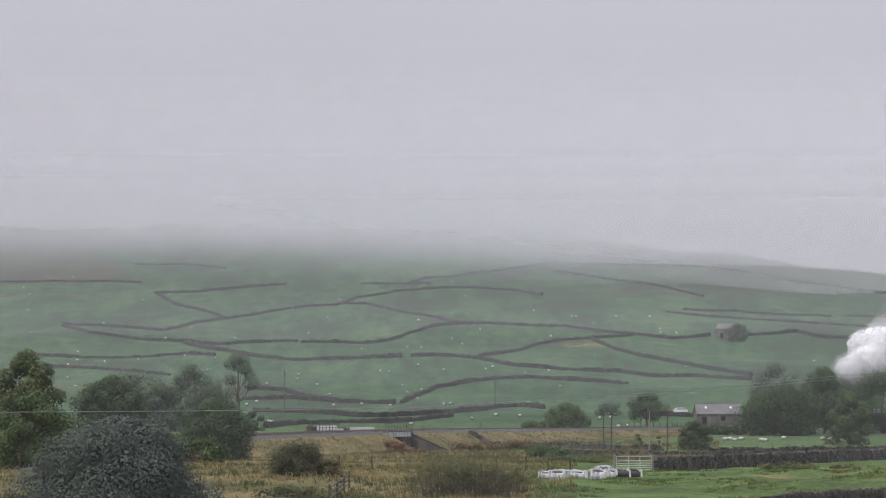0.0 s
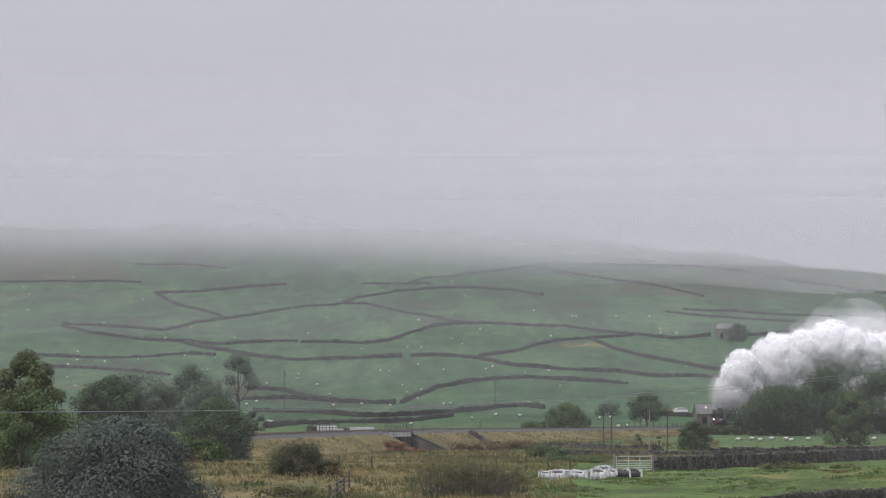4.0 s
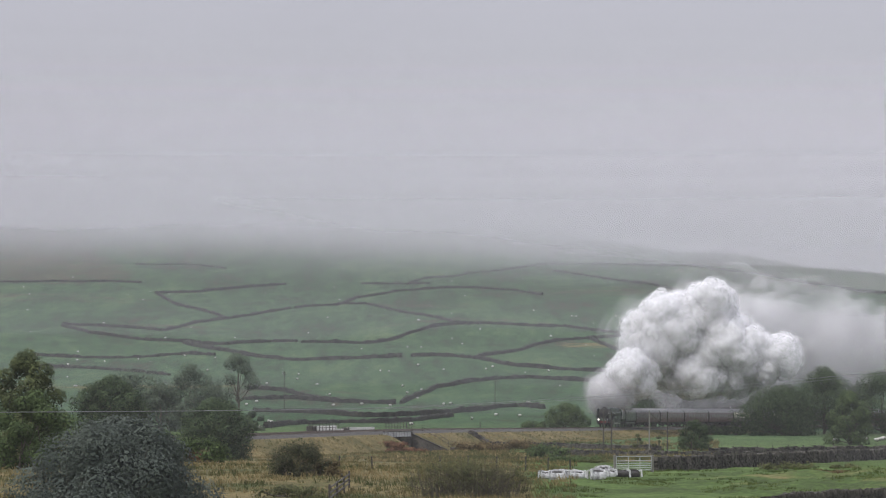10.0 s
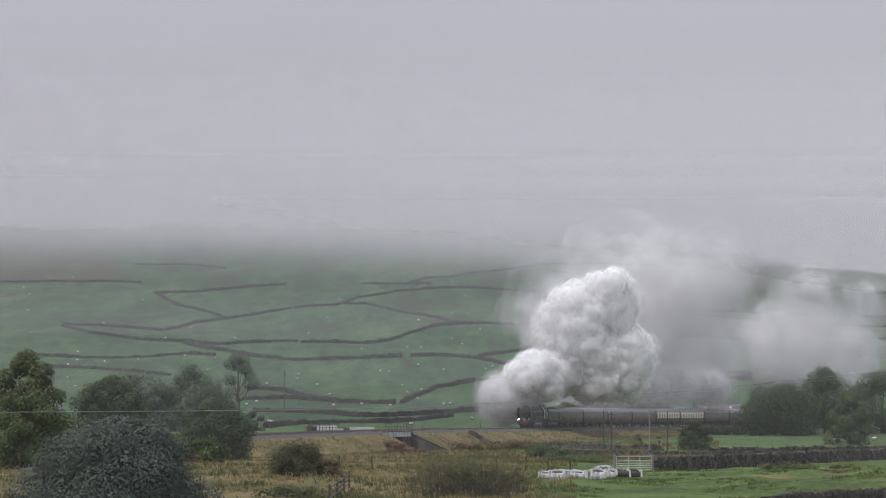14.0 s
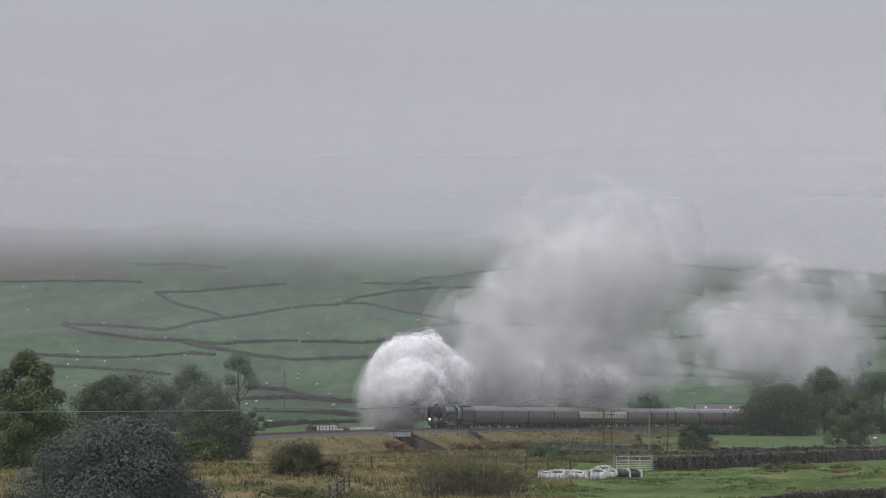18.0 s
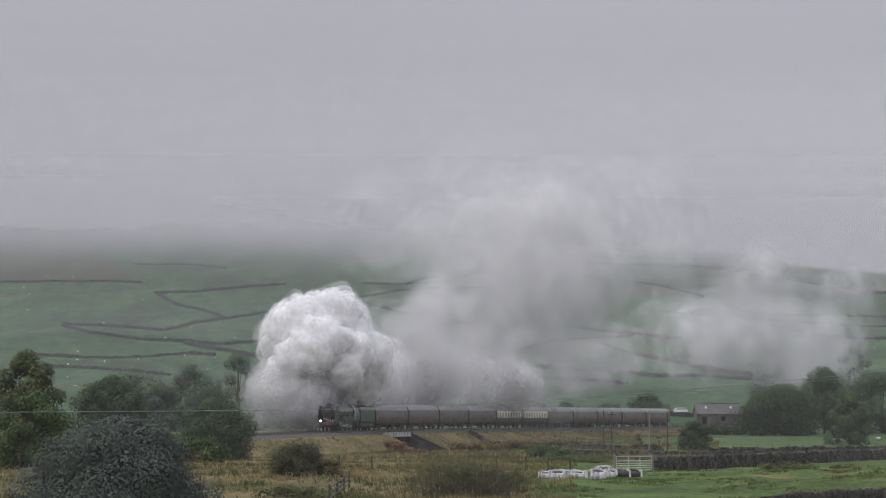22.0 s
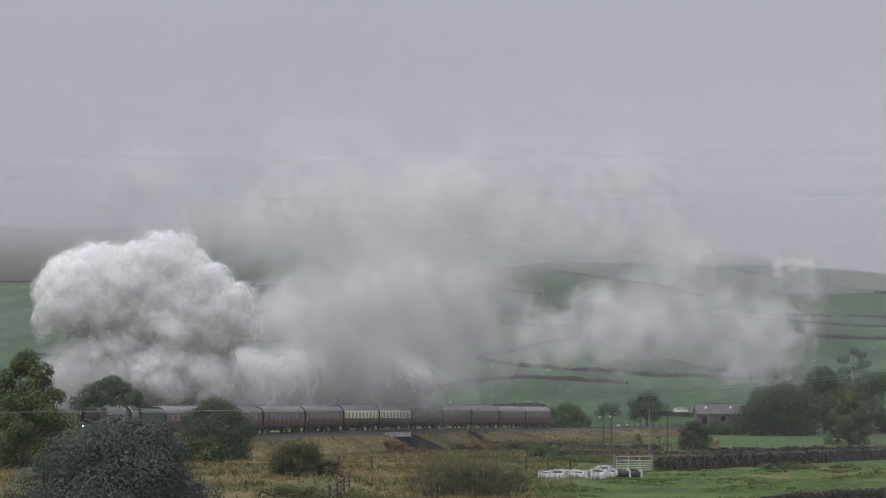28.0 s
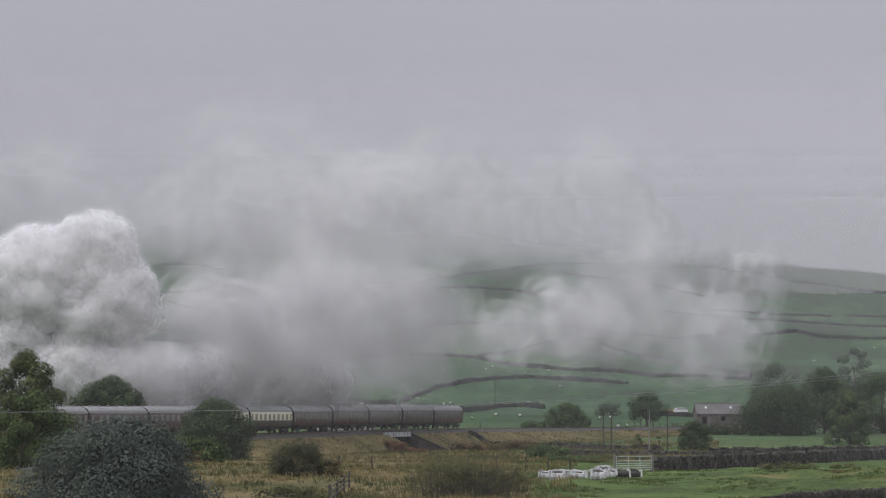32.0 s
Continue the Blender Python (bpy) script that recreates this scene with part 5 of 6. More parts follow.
def bulk_bag(x, y, w, h, turn, seed, sag=0.2, dark=False):
    """A slumped open-topped bulk bag: soft wall, dark filling, four loops."""
    rnd = random.Random(seed)
    ob = empty("bulk_bag", pose(x, y, gz(x, y), 0, 0, turn))
    n = 28
    rings = []
    bm = bmesh.new()
    for k, (z, f) in enumerate(((0.0, 0.93), (0.15, 1.03), (0.45, 1.08), (0.75, 1.02), (0.95, 0.98), (1.0, 0.94), (0.96, 0.88), (0.80, 0.84))):
        ring = []
        for i in range(n):
            a = 2 * math.pi * i / n
            c, s = math.cos(a), math.sin(a)
            sq = 1 / (abs(c) ** 5 + abs(s) ** 5) ** 0.2
            r = w / 2 * f * sq * (1 + 0.12 * noise.noise(Vector((c * 2.6, s * 2.6, z * 3 + seed))) + 0.05 * noise.noise(Vector((c * 7, s * 7, z * 5 + seed))))
            zz = h * z * (1 - sag * z * (0.5 + 0.5 * noise.noise(Vector((c * 1.3, s * 1.3, seed * 2.0))))) * (1 + 0.22 * z * s)
            ring.append(bm.verts.new((r * c, r * s, zz)))
        rings.append(ring)
    for a, b in zip(rings, rings[1:]):
        for i in range(n):
            bm.faces.new((a[i], a[(i + 1) % n], b[(i + 1) % n], b[i]))
    part("bag", bm, BAG_FILL if dark else BAG, ob, smooth=True)
    bm = bmesh.new()
    rim = []
    for i in range(n):
        a = 2 * math.pi * i / n
        c, s = math.cos(a), math.sin(a)
        sq = 1 / (abs(c) ** 5 + abs(s) ** 5) ** 0.2
        rim.append(bm.verts.new((w * 0.43 * c * sq, w * 0.43 * s * sq, h * (0.82 - 0.5 * sag) * (1 + 0.24 * s))))
    top = bm.verts.new((0, 0, h * (0.92 - 0.4 * sag)))
    for i in range(n):
        bm.faces.new((rim[i], rim[(i + 1) % n], top))
    part("filling", bm, BAG_FILL, ob)
    for c, s in ((1, 1), (1, -1), (-1, 1), (-1, -1)):
        bm = bmesh.new()
        p = Vector((c * w * 0.43, s * w * 0.43, h * 0.85))
        q = p + Vector((c * 0.14, s * 0.14, 0.1 * rnd.random()))
        e = p + Vector((c * 0.17, s * 0.17, -0.35 - 0.3 * rnd.random()))
        for u, v in ((p, q), (q, e)):
            add_box(bm, *((u + v) / 2), 0.11, 0.11, (v - u).length, 0.01, (v - u).to_track_quat("Z", "Y").to_matrix())
        part("loop", bm, BAG, ob)
    tagged(ob, "black-sided bulk bag with white loops on the grass" if dark else "slumped white bulk bag with dark filling on the grass", "bag", group="bulk bags by the gate")


for i, ((x, y), w, h, sag) in enumerate([((8.32, 296.0), 1.0, 0.75, 0.35), ((9.17, 294.0), 1.35, 0.95, 0.15), ((10.20, 299.0), 0.9, 0.7, 0.45), ((10.82, 296.0), 1.25, 0.85, 0.3),
                                       ((12.29, 292.0), 1.35, 1.0, 0.12), ((13.04, 299.0), 1.2, 1.15, 0.2), ((13.55, 297.0), 0.9, 0.85, 0.45), ((14.37, 298.0), 1.5, 0.85, 0.4), ((15.39, 299.0), 1.3, 0.75, 0.3)]):
    bulk_bag(x, y, w * 0.84, h * 0.80, (i * 37 % 30) - 15, 70 + i, sag, i > 6)


def feed_box(x, y):
    ob = empty("feed_trough", pose(x, y, gz(x, y), 0, 0, 8))
    bm = bmesh.new()
    add_box(bm, 0, 0, 0.62, 2.2, 0.8, 0.5, 0.04)
    part("box", bm, TIMBER, ob)
    bm = bmesh.new()
    add_box(bm, 0.05, 0, 0.92, 2.4, 1.0, 0.08, 0.02)
    part("lid", bm, TIMBER, ob)
    for dx in (-0.9, 0.9):
        bm = bmesh.new()
        add_box(bm, dx, 0, 0.2, 0.12, 0.7, 0.5, 0.01)
        part("leg", bm, TIMBER, ob)
    tagged(ob, "dark timber feed trough in the rough grass", "trough")


feed_box(*(-41.23, 345.0))


# ---------------------------------------------------------------- barns, car
SLATE = mottled("stone_slate_roof", (0.085, 0.080, 0.085), (0.17, 0.16, 0.16), 0.5, 0.85, bump_size=0.03, fine=3.0)
BARN_STONE = mottled("barn_stone", (0.055, 0.050, 0.045), (0.16, 0.15, 0.13), 0.5, 0.95, bump_size=0.08, fine=3.0)
OPENING_SHADE = mottled("opening_shade", (0.010, 0.010, 0.010), (0.022, 0.021, 0.020), 1.0, 0.9)


def barn(x, y, length, depth, eaves, ridge, turn, label, doors, patches=0, base=None):
    z = gz(x, y) if base is None else base
    ob = empty("stone_barn", pose(x, y, z, 0, 0, turn))
    bm = bmesh.new()
    hd = depth / 2
    add_prism(bm, [(-hd, -1.0), (hd, -1.0), (hd, eaves), (0, ridge), (-hd, eaves)], -length / 2, length / 2, "yz")
    part("wall", bm, BARN_STONE, ob)
    for side in (-1, 1):
        bm = bmesh.new()
        k = 1.06
        quad_prism(bm, [Vector((-length / 2 - 0.15, side * hd * k, eaves - 0.06 * (ridge - eaves))), Vector((length / 2 + 0.15, side * hd * k, eaves - 0.06 * (ridge - eaves))),
                        Vector((length / 2 + 0.15, 0, ridge)), Vector((-length / 2 - 0.15, 0, ridge))], (0, 0, 0.14))
        part("roof", bm, SLATE, ob)
    bm = bmesh.new()
    add_box(bm, 0, 0, ridge + 0.12, length + 0.3, 0.35, 0.14, 0.03)
    part("ridge", bm, SLATE, ob)
    for dx, dz, w, h in doors:
        # near-black panel on the solid wall stands in for the unlit inside
        bm = bmesh.new()
        add_box(bm, dx, -hd - 0.01, dz + h / 2, w, 0.08, h, 0.01)
        part("opening", bm, OPENING_SHADE, ob)
        bm = bmesh.new()
        add_box(bm, dx, -hd - 0.03, dz + h + 0.12, w + 0.4, 0.12, 0.22, 0.02)
        part("lintel", bm, STONE, ob)
    for i in range(patches):
        bm = bmesh.new()
        f = 0.45
        add_box(bm, -length * 0.28 + i * length * 0.56, -hd * f, eaves + (ridge - eaves) * (1 - f) + 0.2, 0.5, 0.7, 0.06, 0.01, Matrix.Rotation(math.atan2(ridge - eaves, hd), 3, "X"))
        part("roof_light", bm, CONCRETE, ob)
    tagged(ob, label, "barn")


(bx, by) = (62.56, 838.0)
barn(bx, by, 10.2, 6.2, 3.3, 5.6, 4, "old stone field barn with a grey slate roof", [(0.9, 1.7, 1.0, 0.95), (-3.4, 0.6, 1.1, 1.9)], 2)
(bx, by) = (117.4, 1508.0)
barn(bx, by, 9.5, 6.0, 4.0, 6.2, -24, "dark stone barn alone on the hillside", [(-2.0, 0.0, 1.4, 2.2)])

CAR_PAINT = paint("silver_car_paint", (0.60, 0.61, 0.63), 0.3, 0.1)
ORANGE = paint("orange_plant_paint", (0.30, 0.16, 0.05), 0.4, 0.2)
TYRE = mottled("tyre", (0.012, 0.012, 0.012), (0.03, 0.03, 0.03), 2.0, 0.9)


def parked_car(x, y, turn):
    ob = empty("parked_car", pose(x, y, gz(x, y), 0, 0, turn))
    bm = bmesh.new()
    add_prism(bm, [(-2.1, 0.35), (2.1, 0.35), (2.15, 0.75), (1.2, 0.95), (0.55, 1.45), (-1.3, 1.5), (-2.05, 0.98)], -0.85, 0.85, "xz")
    bmesh.ops.bevel(bm, geom=bm.edges[:], offset=0.06, segments=2, affect="EDGES")
    part("body", bm, CAR_PAINT, ob)
    for side in (-1, 1):
        bm = bmesh.new()
        add_prism(bm, [(1.0, 0.98), (0.5, 1.36), (-1.25, 1.40), (-1.75, 1.0)], side * 0.853, side * 0.862, "xz")
        part("window", bm, GLASS, ob)
        for wx in (-1.3, 1.3):
            bm = bmesh.new()
            add_lathe(bm, (wx, side * 0.72 - 0.1, 0.32), (0, 1, 0), [(0, 0.22), (0, 0.32), (0.2, 0.32), (0.2, 0.22)], 16)
            part("wheel", bm, TYRE, ob)
    tagged(ob, "silver hatchback parked beside the barn wall", "car")


parked_car(*(58.11, 905.0), 185)


def low_trailer(x, y):
    ob = empty("farm_trailer", pose(x, y, gz(x, y), 0, 0, 3))
    bm = bmesh.new()
    add_box(bm, 0, 0, 0.85, 2.6, 1.5, 0.5, 0.05)
    part("body", bm, ORANGE, ob)
    for wx in (-0.6, 0.6):
        bm = bmesh.new()
        add_lathe(bm, (wx, -0.9, 0.4), (0, 1, 0), [(0, 0.3), (0, 0.4), (0.2, 0.4), (0.2, 0.3)], 14)
        part("wheel", bm, TYRE, ob)
    tagged(ob, "small orange farm trailer behind a wall", "trailer")


low_trailer(*(55.16, 900.0))


# ---------------------------------------------------------------- sheep
WOOL = mottled("sheep_wool", (0.36, 0.35, 0.32), (0.58, 0.56, 0.52), 3.0, 0.95, bump_size=0.04)
FACE = mottled("sheep_face", (0.04, 0.035, 0.03), (0.12, 0.11, 0.10), 4.0, 0.9)


def sheep_model():
    ob = empty("sheep")
    bm = bmesh.new()
    bmesh.ops.create_icosphere(bm, subdivisions=3, radius=0.5)
    for v in bm.verts:
        n = v.co.normalized()
        k = 1 + 0.10 * noise.noise(n * 3.0)
        v.co = Vector((n.x * 0.46 * k, n.y * 0.24 * k, n.z * 0.25 * k + 0.52))
    part("body", bm, WOOL, ob, smooth=True)
    bm = bmesh.new()
    add_lathe(bm, (0.40, 0, 0.58), (1, 0, -0.75), [(0, 0.10), (0.12, 0.12), (0.26, 0.08), (0.32, 0.04)], 10)
    part("head", bm, FACE, ob)
    for x in (-0.26, 0.26):
        for y in (-0.12, 0.12):
            bm = bmesh.new()
            add_tube(bm, (x, y, 0.42), (x, y, 0.0), 0.045, 0.035, 6)
            part("leg", bm, FACE, ob)
    return tagged(ob, "white sheep with a dark face grazing", "sheep", group="sheep on the pastures")


SHEEP = sheep_model()
_rnd = random.Random(31)
WALKERS = []
# seconds and place: the flock in the low pasture trots off as the train comes by
SHEEP_WAYS = [
    [(0, 49.1, 640), (3, 50.6, 640), (6, 54.4, 640), (7, 57.0, 640), (9, 64.6, 640), (12, 80.3, 640), (32, 84.3, 640)],
    [(0, 50.4, 646), (4, 54.3, 646), (6, 59.0, 646), (7, 64.0, 646), (10, 77.1, 646), (14, 85.1, 646), (32, 87.1, 646)],
    [(0, 50.5, 636), (4, 54.9, 636), (6, 59.7, 636), (7, 64.5, 636), (11, 77.9, 636), (14, 84.7, 636), (32, 85.7, 636)],
    [(0, 52.9, 652), (4, 58.3, 652), (6, 64.0, 652), (7, 69.0, 652), (12, 79.8, 652), (32, 81.9, 652)],
    [(0, 55.6, 642), (4, 59.9, 642), (6, 64.1, 642), (8, 69.7, 642), (12, 79.6, 642), (32, 81.1, 642)],
    [(0, 55.5, 634), (4, 60.1, 634), (6, 64.7, 634), (8, 67.6, 634), (14, 67.6, 634), (32, 67.6, 634)],
    [(0, 60.3, 650), (4, 64.6, 650), (6, 68.5, 650), (8, 72.1, 650), (12, 76.0, 650), (20, 76.6, 650), (32, 81.6, 650)],
    [(0, 67.6, 655), (4, 71.1, 655), (6, 77.6, 655), (10, 84.2, 655), (32, 85.3, 655)],
    [(0, 67.4, 640), (4, 70.5, 640), (8, 77.4, 640), (32, 84.3, 640)],
    [(0, 74.4, 648), (6, 77.4, 648), (12, 82.3, 648), (32, 83.3, 648)],
]
for i, way in enumerate(SHEEP_WAYS):
    ob = SHEEP if i == 0 else copy_thing(SHEEP, Matrix.Identity(4))
    WALKERS.append((ob, way))
HILL_FLOCK = [
    (-50.2, 990), (-55.4, 1155), (-63.9, 1197), (-47.9, 1217), (-47.0, 1185), (-8.3, 1222), (-20.5, 1202), (-17.7, 1200),
    (-12.5, 1130), (-10.6, 1081), (-2.9, 1126), (-32.1, 1040), (-21.6, 978), (-29.0, 973), (-52.1, 974), (2.0, 991),
    (0.2, 987), (-14.0, 972), (12.6, 874), (18.0, 861), (6.6, 836), (34.9, 1214), (38.6, 848), (37.3, 781),
    (39.6, 790), (-38.3, 807), (-36.9, 790), (-33.1, 665), (-6.5, 757), (35.7, 836), (-135.8, 1350), (-120.5, 1308),
    (-109.6, 1322), (-131.2, 1285), (-80.3, 1252), (-81.6, 1314), (-93.9, 1336), (-58.5, 1592), (-29.9, 1350), (3.7, 1497),
    (-92.3, 1909), (42.4, 1713), (58.3, 1662), (60.4, 1664), (79.0, 1677), (92.6, 1568), (91.3, 1538), (95.0, 1687),
    (-52.8, 1682), (14.1, 1203), (16.4, 1215)
]
for x, y in HILL_FLOCK:
    o = copy_thing(SHEEP, pose(x, y, gz(x, y), 0, 0, _rnd.uniform(0, 360)))

LIMESTONE = mottled("limestone", (0.20, 0.20, 0.19), (0.42, 0.41, 0.39), 1.0, 0.9, bump_size=0.03)
# pale limestone boulders lying on the fell
def boulders():
    kinds = []
    rnd = random.Random(77)
    for k in range(4):
        bm = bmesh.new()
        bmesh.ops.create_icosphere(bm, subdivisions=2, radius=0.5)
        for v in bm.verts:
            v.co = Vector((v.co.x * 1.3, v.co.y, v.co.z * 0.8)) * (1 + 0.5 * noise.noise(v.co * 2.2 + Vector((k * 5, 0, 0))))
        kinds.append(finish(bm, "boulder", LIMESTONE))
    for i in range(80):
        y = rnd.uniform(980, 2150)
        x = rnd.uniform(-0.122, 0.122) * y
        ob = new("boulder", kinds[i % 4])
        s = rnd.uniform(0.35, 0.95)
        ob.scale = (s, s, s)
        ob.matrix_basis = pose(x, y, gz(x, y) + 0.1, 0, 0, rnd.uniform(0, 360)) @ Matrix.Diagonal((s, s, s, 1))
        tagged(ob, "pale limestone boulder lying in hillside grass", "boulder", group="boulders on the fell")


boulders()


# ---------------------------------------------------------------- rough grass, rushes, stones
def blades_material(name, stops):
    m, nt, bsdf = material(name)
    g = nt.nodes.new("ShaderNodeNewGeometry").outputs["Random Per Island"]
    co = nt.nodes.new("ShaderNodeTexCoord").outputs["Object"]
    n = noise_node(nt, 0.07, 4.0, 0.65, co)
    r = ramp_node(nt, mix_node(nt, 0.72, g, range_node(nt, n.outputs[0], 0.3, 0.7, 0.0, 1.0)), stops)
    link(nt, r.outputs[0], bsdf.inputs["Base Color"])
    bsdf.inputs["Roughness"].default_value = 0.9
    bsdf.inputs["Specular IOR Level"].default_value = 0.1
    return m


DRY_BLADES = blades_material("dry_grass_blades", [(0.25, (0.048, 0.058, 0.022)), (0.42, (0.085, 0.088, 0.034)), (0.56, (0.150, 0.120, 0.056)), (0.76, (0.27, 0.215, 0.11))])
GREEN_BLADES = blades_material("rush_blades", [(0.25, (0.040, 0.056, 0.018)), (0.5, (0.072, 0.098, 0.026)), (0.8, (0.125, 0.145, 0.048))])


def tufts(name, label, count, mat, spot, blades, length, width, seed):
    """Thousands of grass blades in tufts; spot(rnd) gives a plan place or None."""
    rnd = random.Random(seed)
    xs = []
    while len(xs) < count:
        p = spot(rnd)
        if p is not None:
            xs.append(p)
    zz = ground_z(np.array([p[0] for p in xs]), np.array([p[1] for p in xs]))
    verts, faces = [], []
    for (x, y), z in zip(xs, zz):
        big = 0.6 + 0.8 * rnd.random()
        for _ in range(blades):
            a, sp = rnd.random() * 6.283, rnd.random() * 0.35 * big
            bx, by = x + math.cos(a) * sp, y + math.sin(a) * sp
            l = length * big * (0.6 + 0.6 * rnd.random())
            lx, ly = rnd.gauss(0, 0.28) * l, rnd.gauss(0, 0.28) * l
            w = width * (0.6 + 0.8 * rnd.random())
            k = len(verts)
            verts += [(bx - w, by, z - 0.05), (bx + w, by, z - 0.05), (bx + lx * 0.5 + w * 0.6, by + ly * 0.5, z + l * 0.62), (bx + lx, by + ly, z + l)]
            faces += [(k, k + 1, k + 2), (k, k + 2, k + 3)]
    ob = new(name, to_mesh(name, verts, faces, mat))
    return tagged(ob, label, "grass", kind="stuff")


def rough_spot(rnd):
    y = 232 + 300 * rnd.random() ** 1.25
    x = rnd.uniform(-0.128, 0.036) * y
    q, s = line_side(x, y)
    if q < 10 or noise.noise(Vector((x * 0.11, y * 0.07, 3))) < -0.22 + 0.2 * rnd.random():
        return None
    return x, y


def bank_spot(rnd):
    s = rnd.uniform(-260, 110)
    x, y, _ = line_at(s, rnd.uniform(4.6, 16))
    if -6.5 < s < 9.5:
        return None
    return x, y


def rush_spot(rnd):
    y = rnd.uniform(226, 320)
    x = rnd.uniform(0.02, 0.125) * y
    if noise.noise(Vector((x * 0.16, y * 0.16, 9))) < 0.16:
        return None
    return x, y


def foot_spot(rnd):
    y = rnd.uniform(400, 640)
    x = rnd.uniform(-0.02, 0.075) * y
    q, s = line_side(x, y)
    if q < 11 or noise.noise(Vector((x * 0.1, y * 0.05, 5))) < -0.1:
        return None
    return x, y


tufts("rough_grass", "long straw-coloured rough grass below the embankment", 6000, DRY_BLADES, rough_spot, 7, 0.36, 0.022, 11)
tufts("bank_grass", "short dry grass on the railway bank", 3500, DRY_BLADES, bank_spot, 4, 0.26, 0.035, 12)
tufts("rushes", "green rushes and tussocks in the pasture", 1800, GREEN_BLADES, rush_spot, 6, 0.15, 0.025, 13)
tufts("rough_grass", "mixed olive and brown grass at the bank's foot", 3200, DRY_BLADES, foot_spot, 6, 0.40, 0.05, 14)

SCRUB = [
    ("bush", -7.8, 538, 1.3, 5.0, LEAF_RED, dict(trunk=0, crown_from=0.0, blobs=9, count=1500, size=0.16, label="reddish-brown bramble on the bank", fill=0.8)),
    ("bush", -5.0, 528, 1.2, 5.7, LEAF_RED, dict(trunk=0, crown_from=0.0, blobs=9, count=1500, size=0.15, label="reddish-brown bramble on the bank", fill=0.8)),
    ("bush", -27.0, 400, 1.5, 3.7, LEAF_RED, dict(trunk=0, crown_from=0.0, blobs=7, count=900, size=0.14, label="rust-red willowherb in rough grass", fill=0.9)),
    ("bush", -10.4, 470, 1.0, 8.7, LEAF_OLIVE, dict(trunk=0, crown_from=0.0, blobs=12, count=2400, size=0.16, label="low olive-green scrub at the bank's foot", fill=0.9)),
    ("bush", 5.7, 560, 2.1, 9.5, LEAF_BROWN, dict(trunk=0, crown_from=0.0, blobs=12, count=2200, size=0.17, label="brown bramble scrub on the bank", fill=0.9)),
    ("bush", 12.0, 575, 1.9, 8.0, LEAF_BROWN, dict(trunk=0, crown_from=0.0, blobs=10, count=1800, size=0.17, label="brown bramble scrub on the bank", fill=0.9)),
    ("bush", 12.0, 430, 2.0, 5.3, LEAF_MID, dict(trunk=0, crown_from=0.0, blobs=10, count=2000, size=0.14, label="tangled green scrub behind the bags", fill=0.8)),
    ("bush", 13.9, 400, 1.1, 6.8, LEAF_MID, dict(trunk=0, crown_from=0.0, blobs=12, count=2400, size=0.13, label="tangled green scrub behind the bags", fill=0.8)),
    ("bush", 16.7, 395, 0.8, 5.5, LEAF_OLIVE, dict(trunk=0, crown_from=0.0, blobs=10, count=1800, size=0.13, label="tangled green scrub behind the bags", fill=0.8)),
    ("bush", 29.8, 560, 2.9, 1.9, LEAF_OLIVE, dict(trunk=0, crown_from=0.0, blobs=5, count=350, size=0.15, label="thin sapling below the embankment", fill=0.8)),
    ("bush", 29.8, 318, 1.0, 5.4, LEAF_OLIVE, dict(trunk=0, crown_from=0.0, blobs=10, count=1700, size=0.10, label="dark thistles and nettles on the bank", fill=0.9)),
    ("bush", 31.6, 300, 0.6, 4.6, LEAF_BROWN, dict(trunk=0, crown_from=0.0, blobs=9, count=1300, size=0.09, label="brown dock and thistles on the bank", fill=0.9)),
    ("bush", 35.0, 318, 0.6, 2.9, LEAF_OLIVE, dict(trunk=0, crown_from=0.0, blobs=6, count=800, size=0.09, label="dark thistles and nettles on the bank", fill=0.9)),
    ("bush", -9.4, 300, 1.4, 2.8, LEAF_BROWN, dict(trunk=0, crown_from=0.0, blobs=7, count=900, size=0.10, label="brown dead weeds in rough grass", fill=0.9)),
    ("bush", -15.4, 300, 0.5, 5.1, LEAF_OLIVE, dict(trunk=0, crown_from=0.0, blobs=10, count=1500, size=0.10, label="olive weeds in rough grass", fill=0.9)),
    ("bush", -10.6, 262, 1.2, 5.6, LEAF_OLIVE, dict(trunk=0, crown_from=0.0, blobs=12, count=1800, size=0.09, label="olive weeds in rough grass", fill=0.9)),
    ("bush", 32.8, 560, 2.6, 1.7, LEAF_OLIVE, dict(trunk=0, crown_from=0.0, blobs=4, count=250, size=0.14, label="thin sapling below the embankment", fill=0.8)),
    ("bush", 39.4, 880, 2.6, 6.1, LEAF_FAR_HAZED, dict(trunk=0, crown_from=0.0, blobs=6, count=700, size=0.2, label="small thorn scrub in the field", fill=0.8)),
    ("bush", -44.0, 430, 1.2, 2.6, LEAF_OLIVE, dict(trunk=0, crown_from=0.0, blobs=6, count=700, size=0.15, label="scrubby growth under the tree", fill=0.8)),
    ("bush", -26.3, 395, 2.9, 7.3, LEAF_MID, dict(trunk=0, crown_from=0.0, blobs=10, count=1800, size=0.16, label="lower scrub round the hawthorn", fill=0.8)),
    ("bush", 54.7, 745, 2.3, 8.0, LEAF_DARK, dict(trunk=0, crown_from=0.0, blobs=10, count=2000, size=0.2, depth=4, label="dark hedge below the lineside fence", fill=0.6)),
    ("bush", 59.3, 748, 2.0, 5.8, LEAF_MID, dict(trunk=0, crown_from=0.0, blobs=8, count=1400, size=0.2, depth=4, label="green scrub beside the sycamore", fill=0.6)),
]
for i, (name, x, y, h, w, leaf, kw) in enumerate(SCRUB):
    tree(name, x, y, h, w, leaf, 300 + i, **kw)


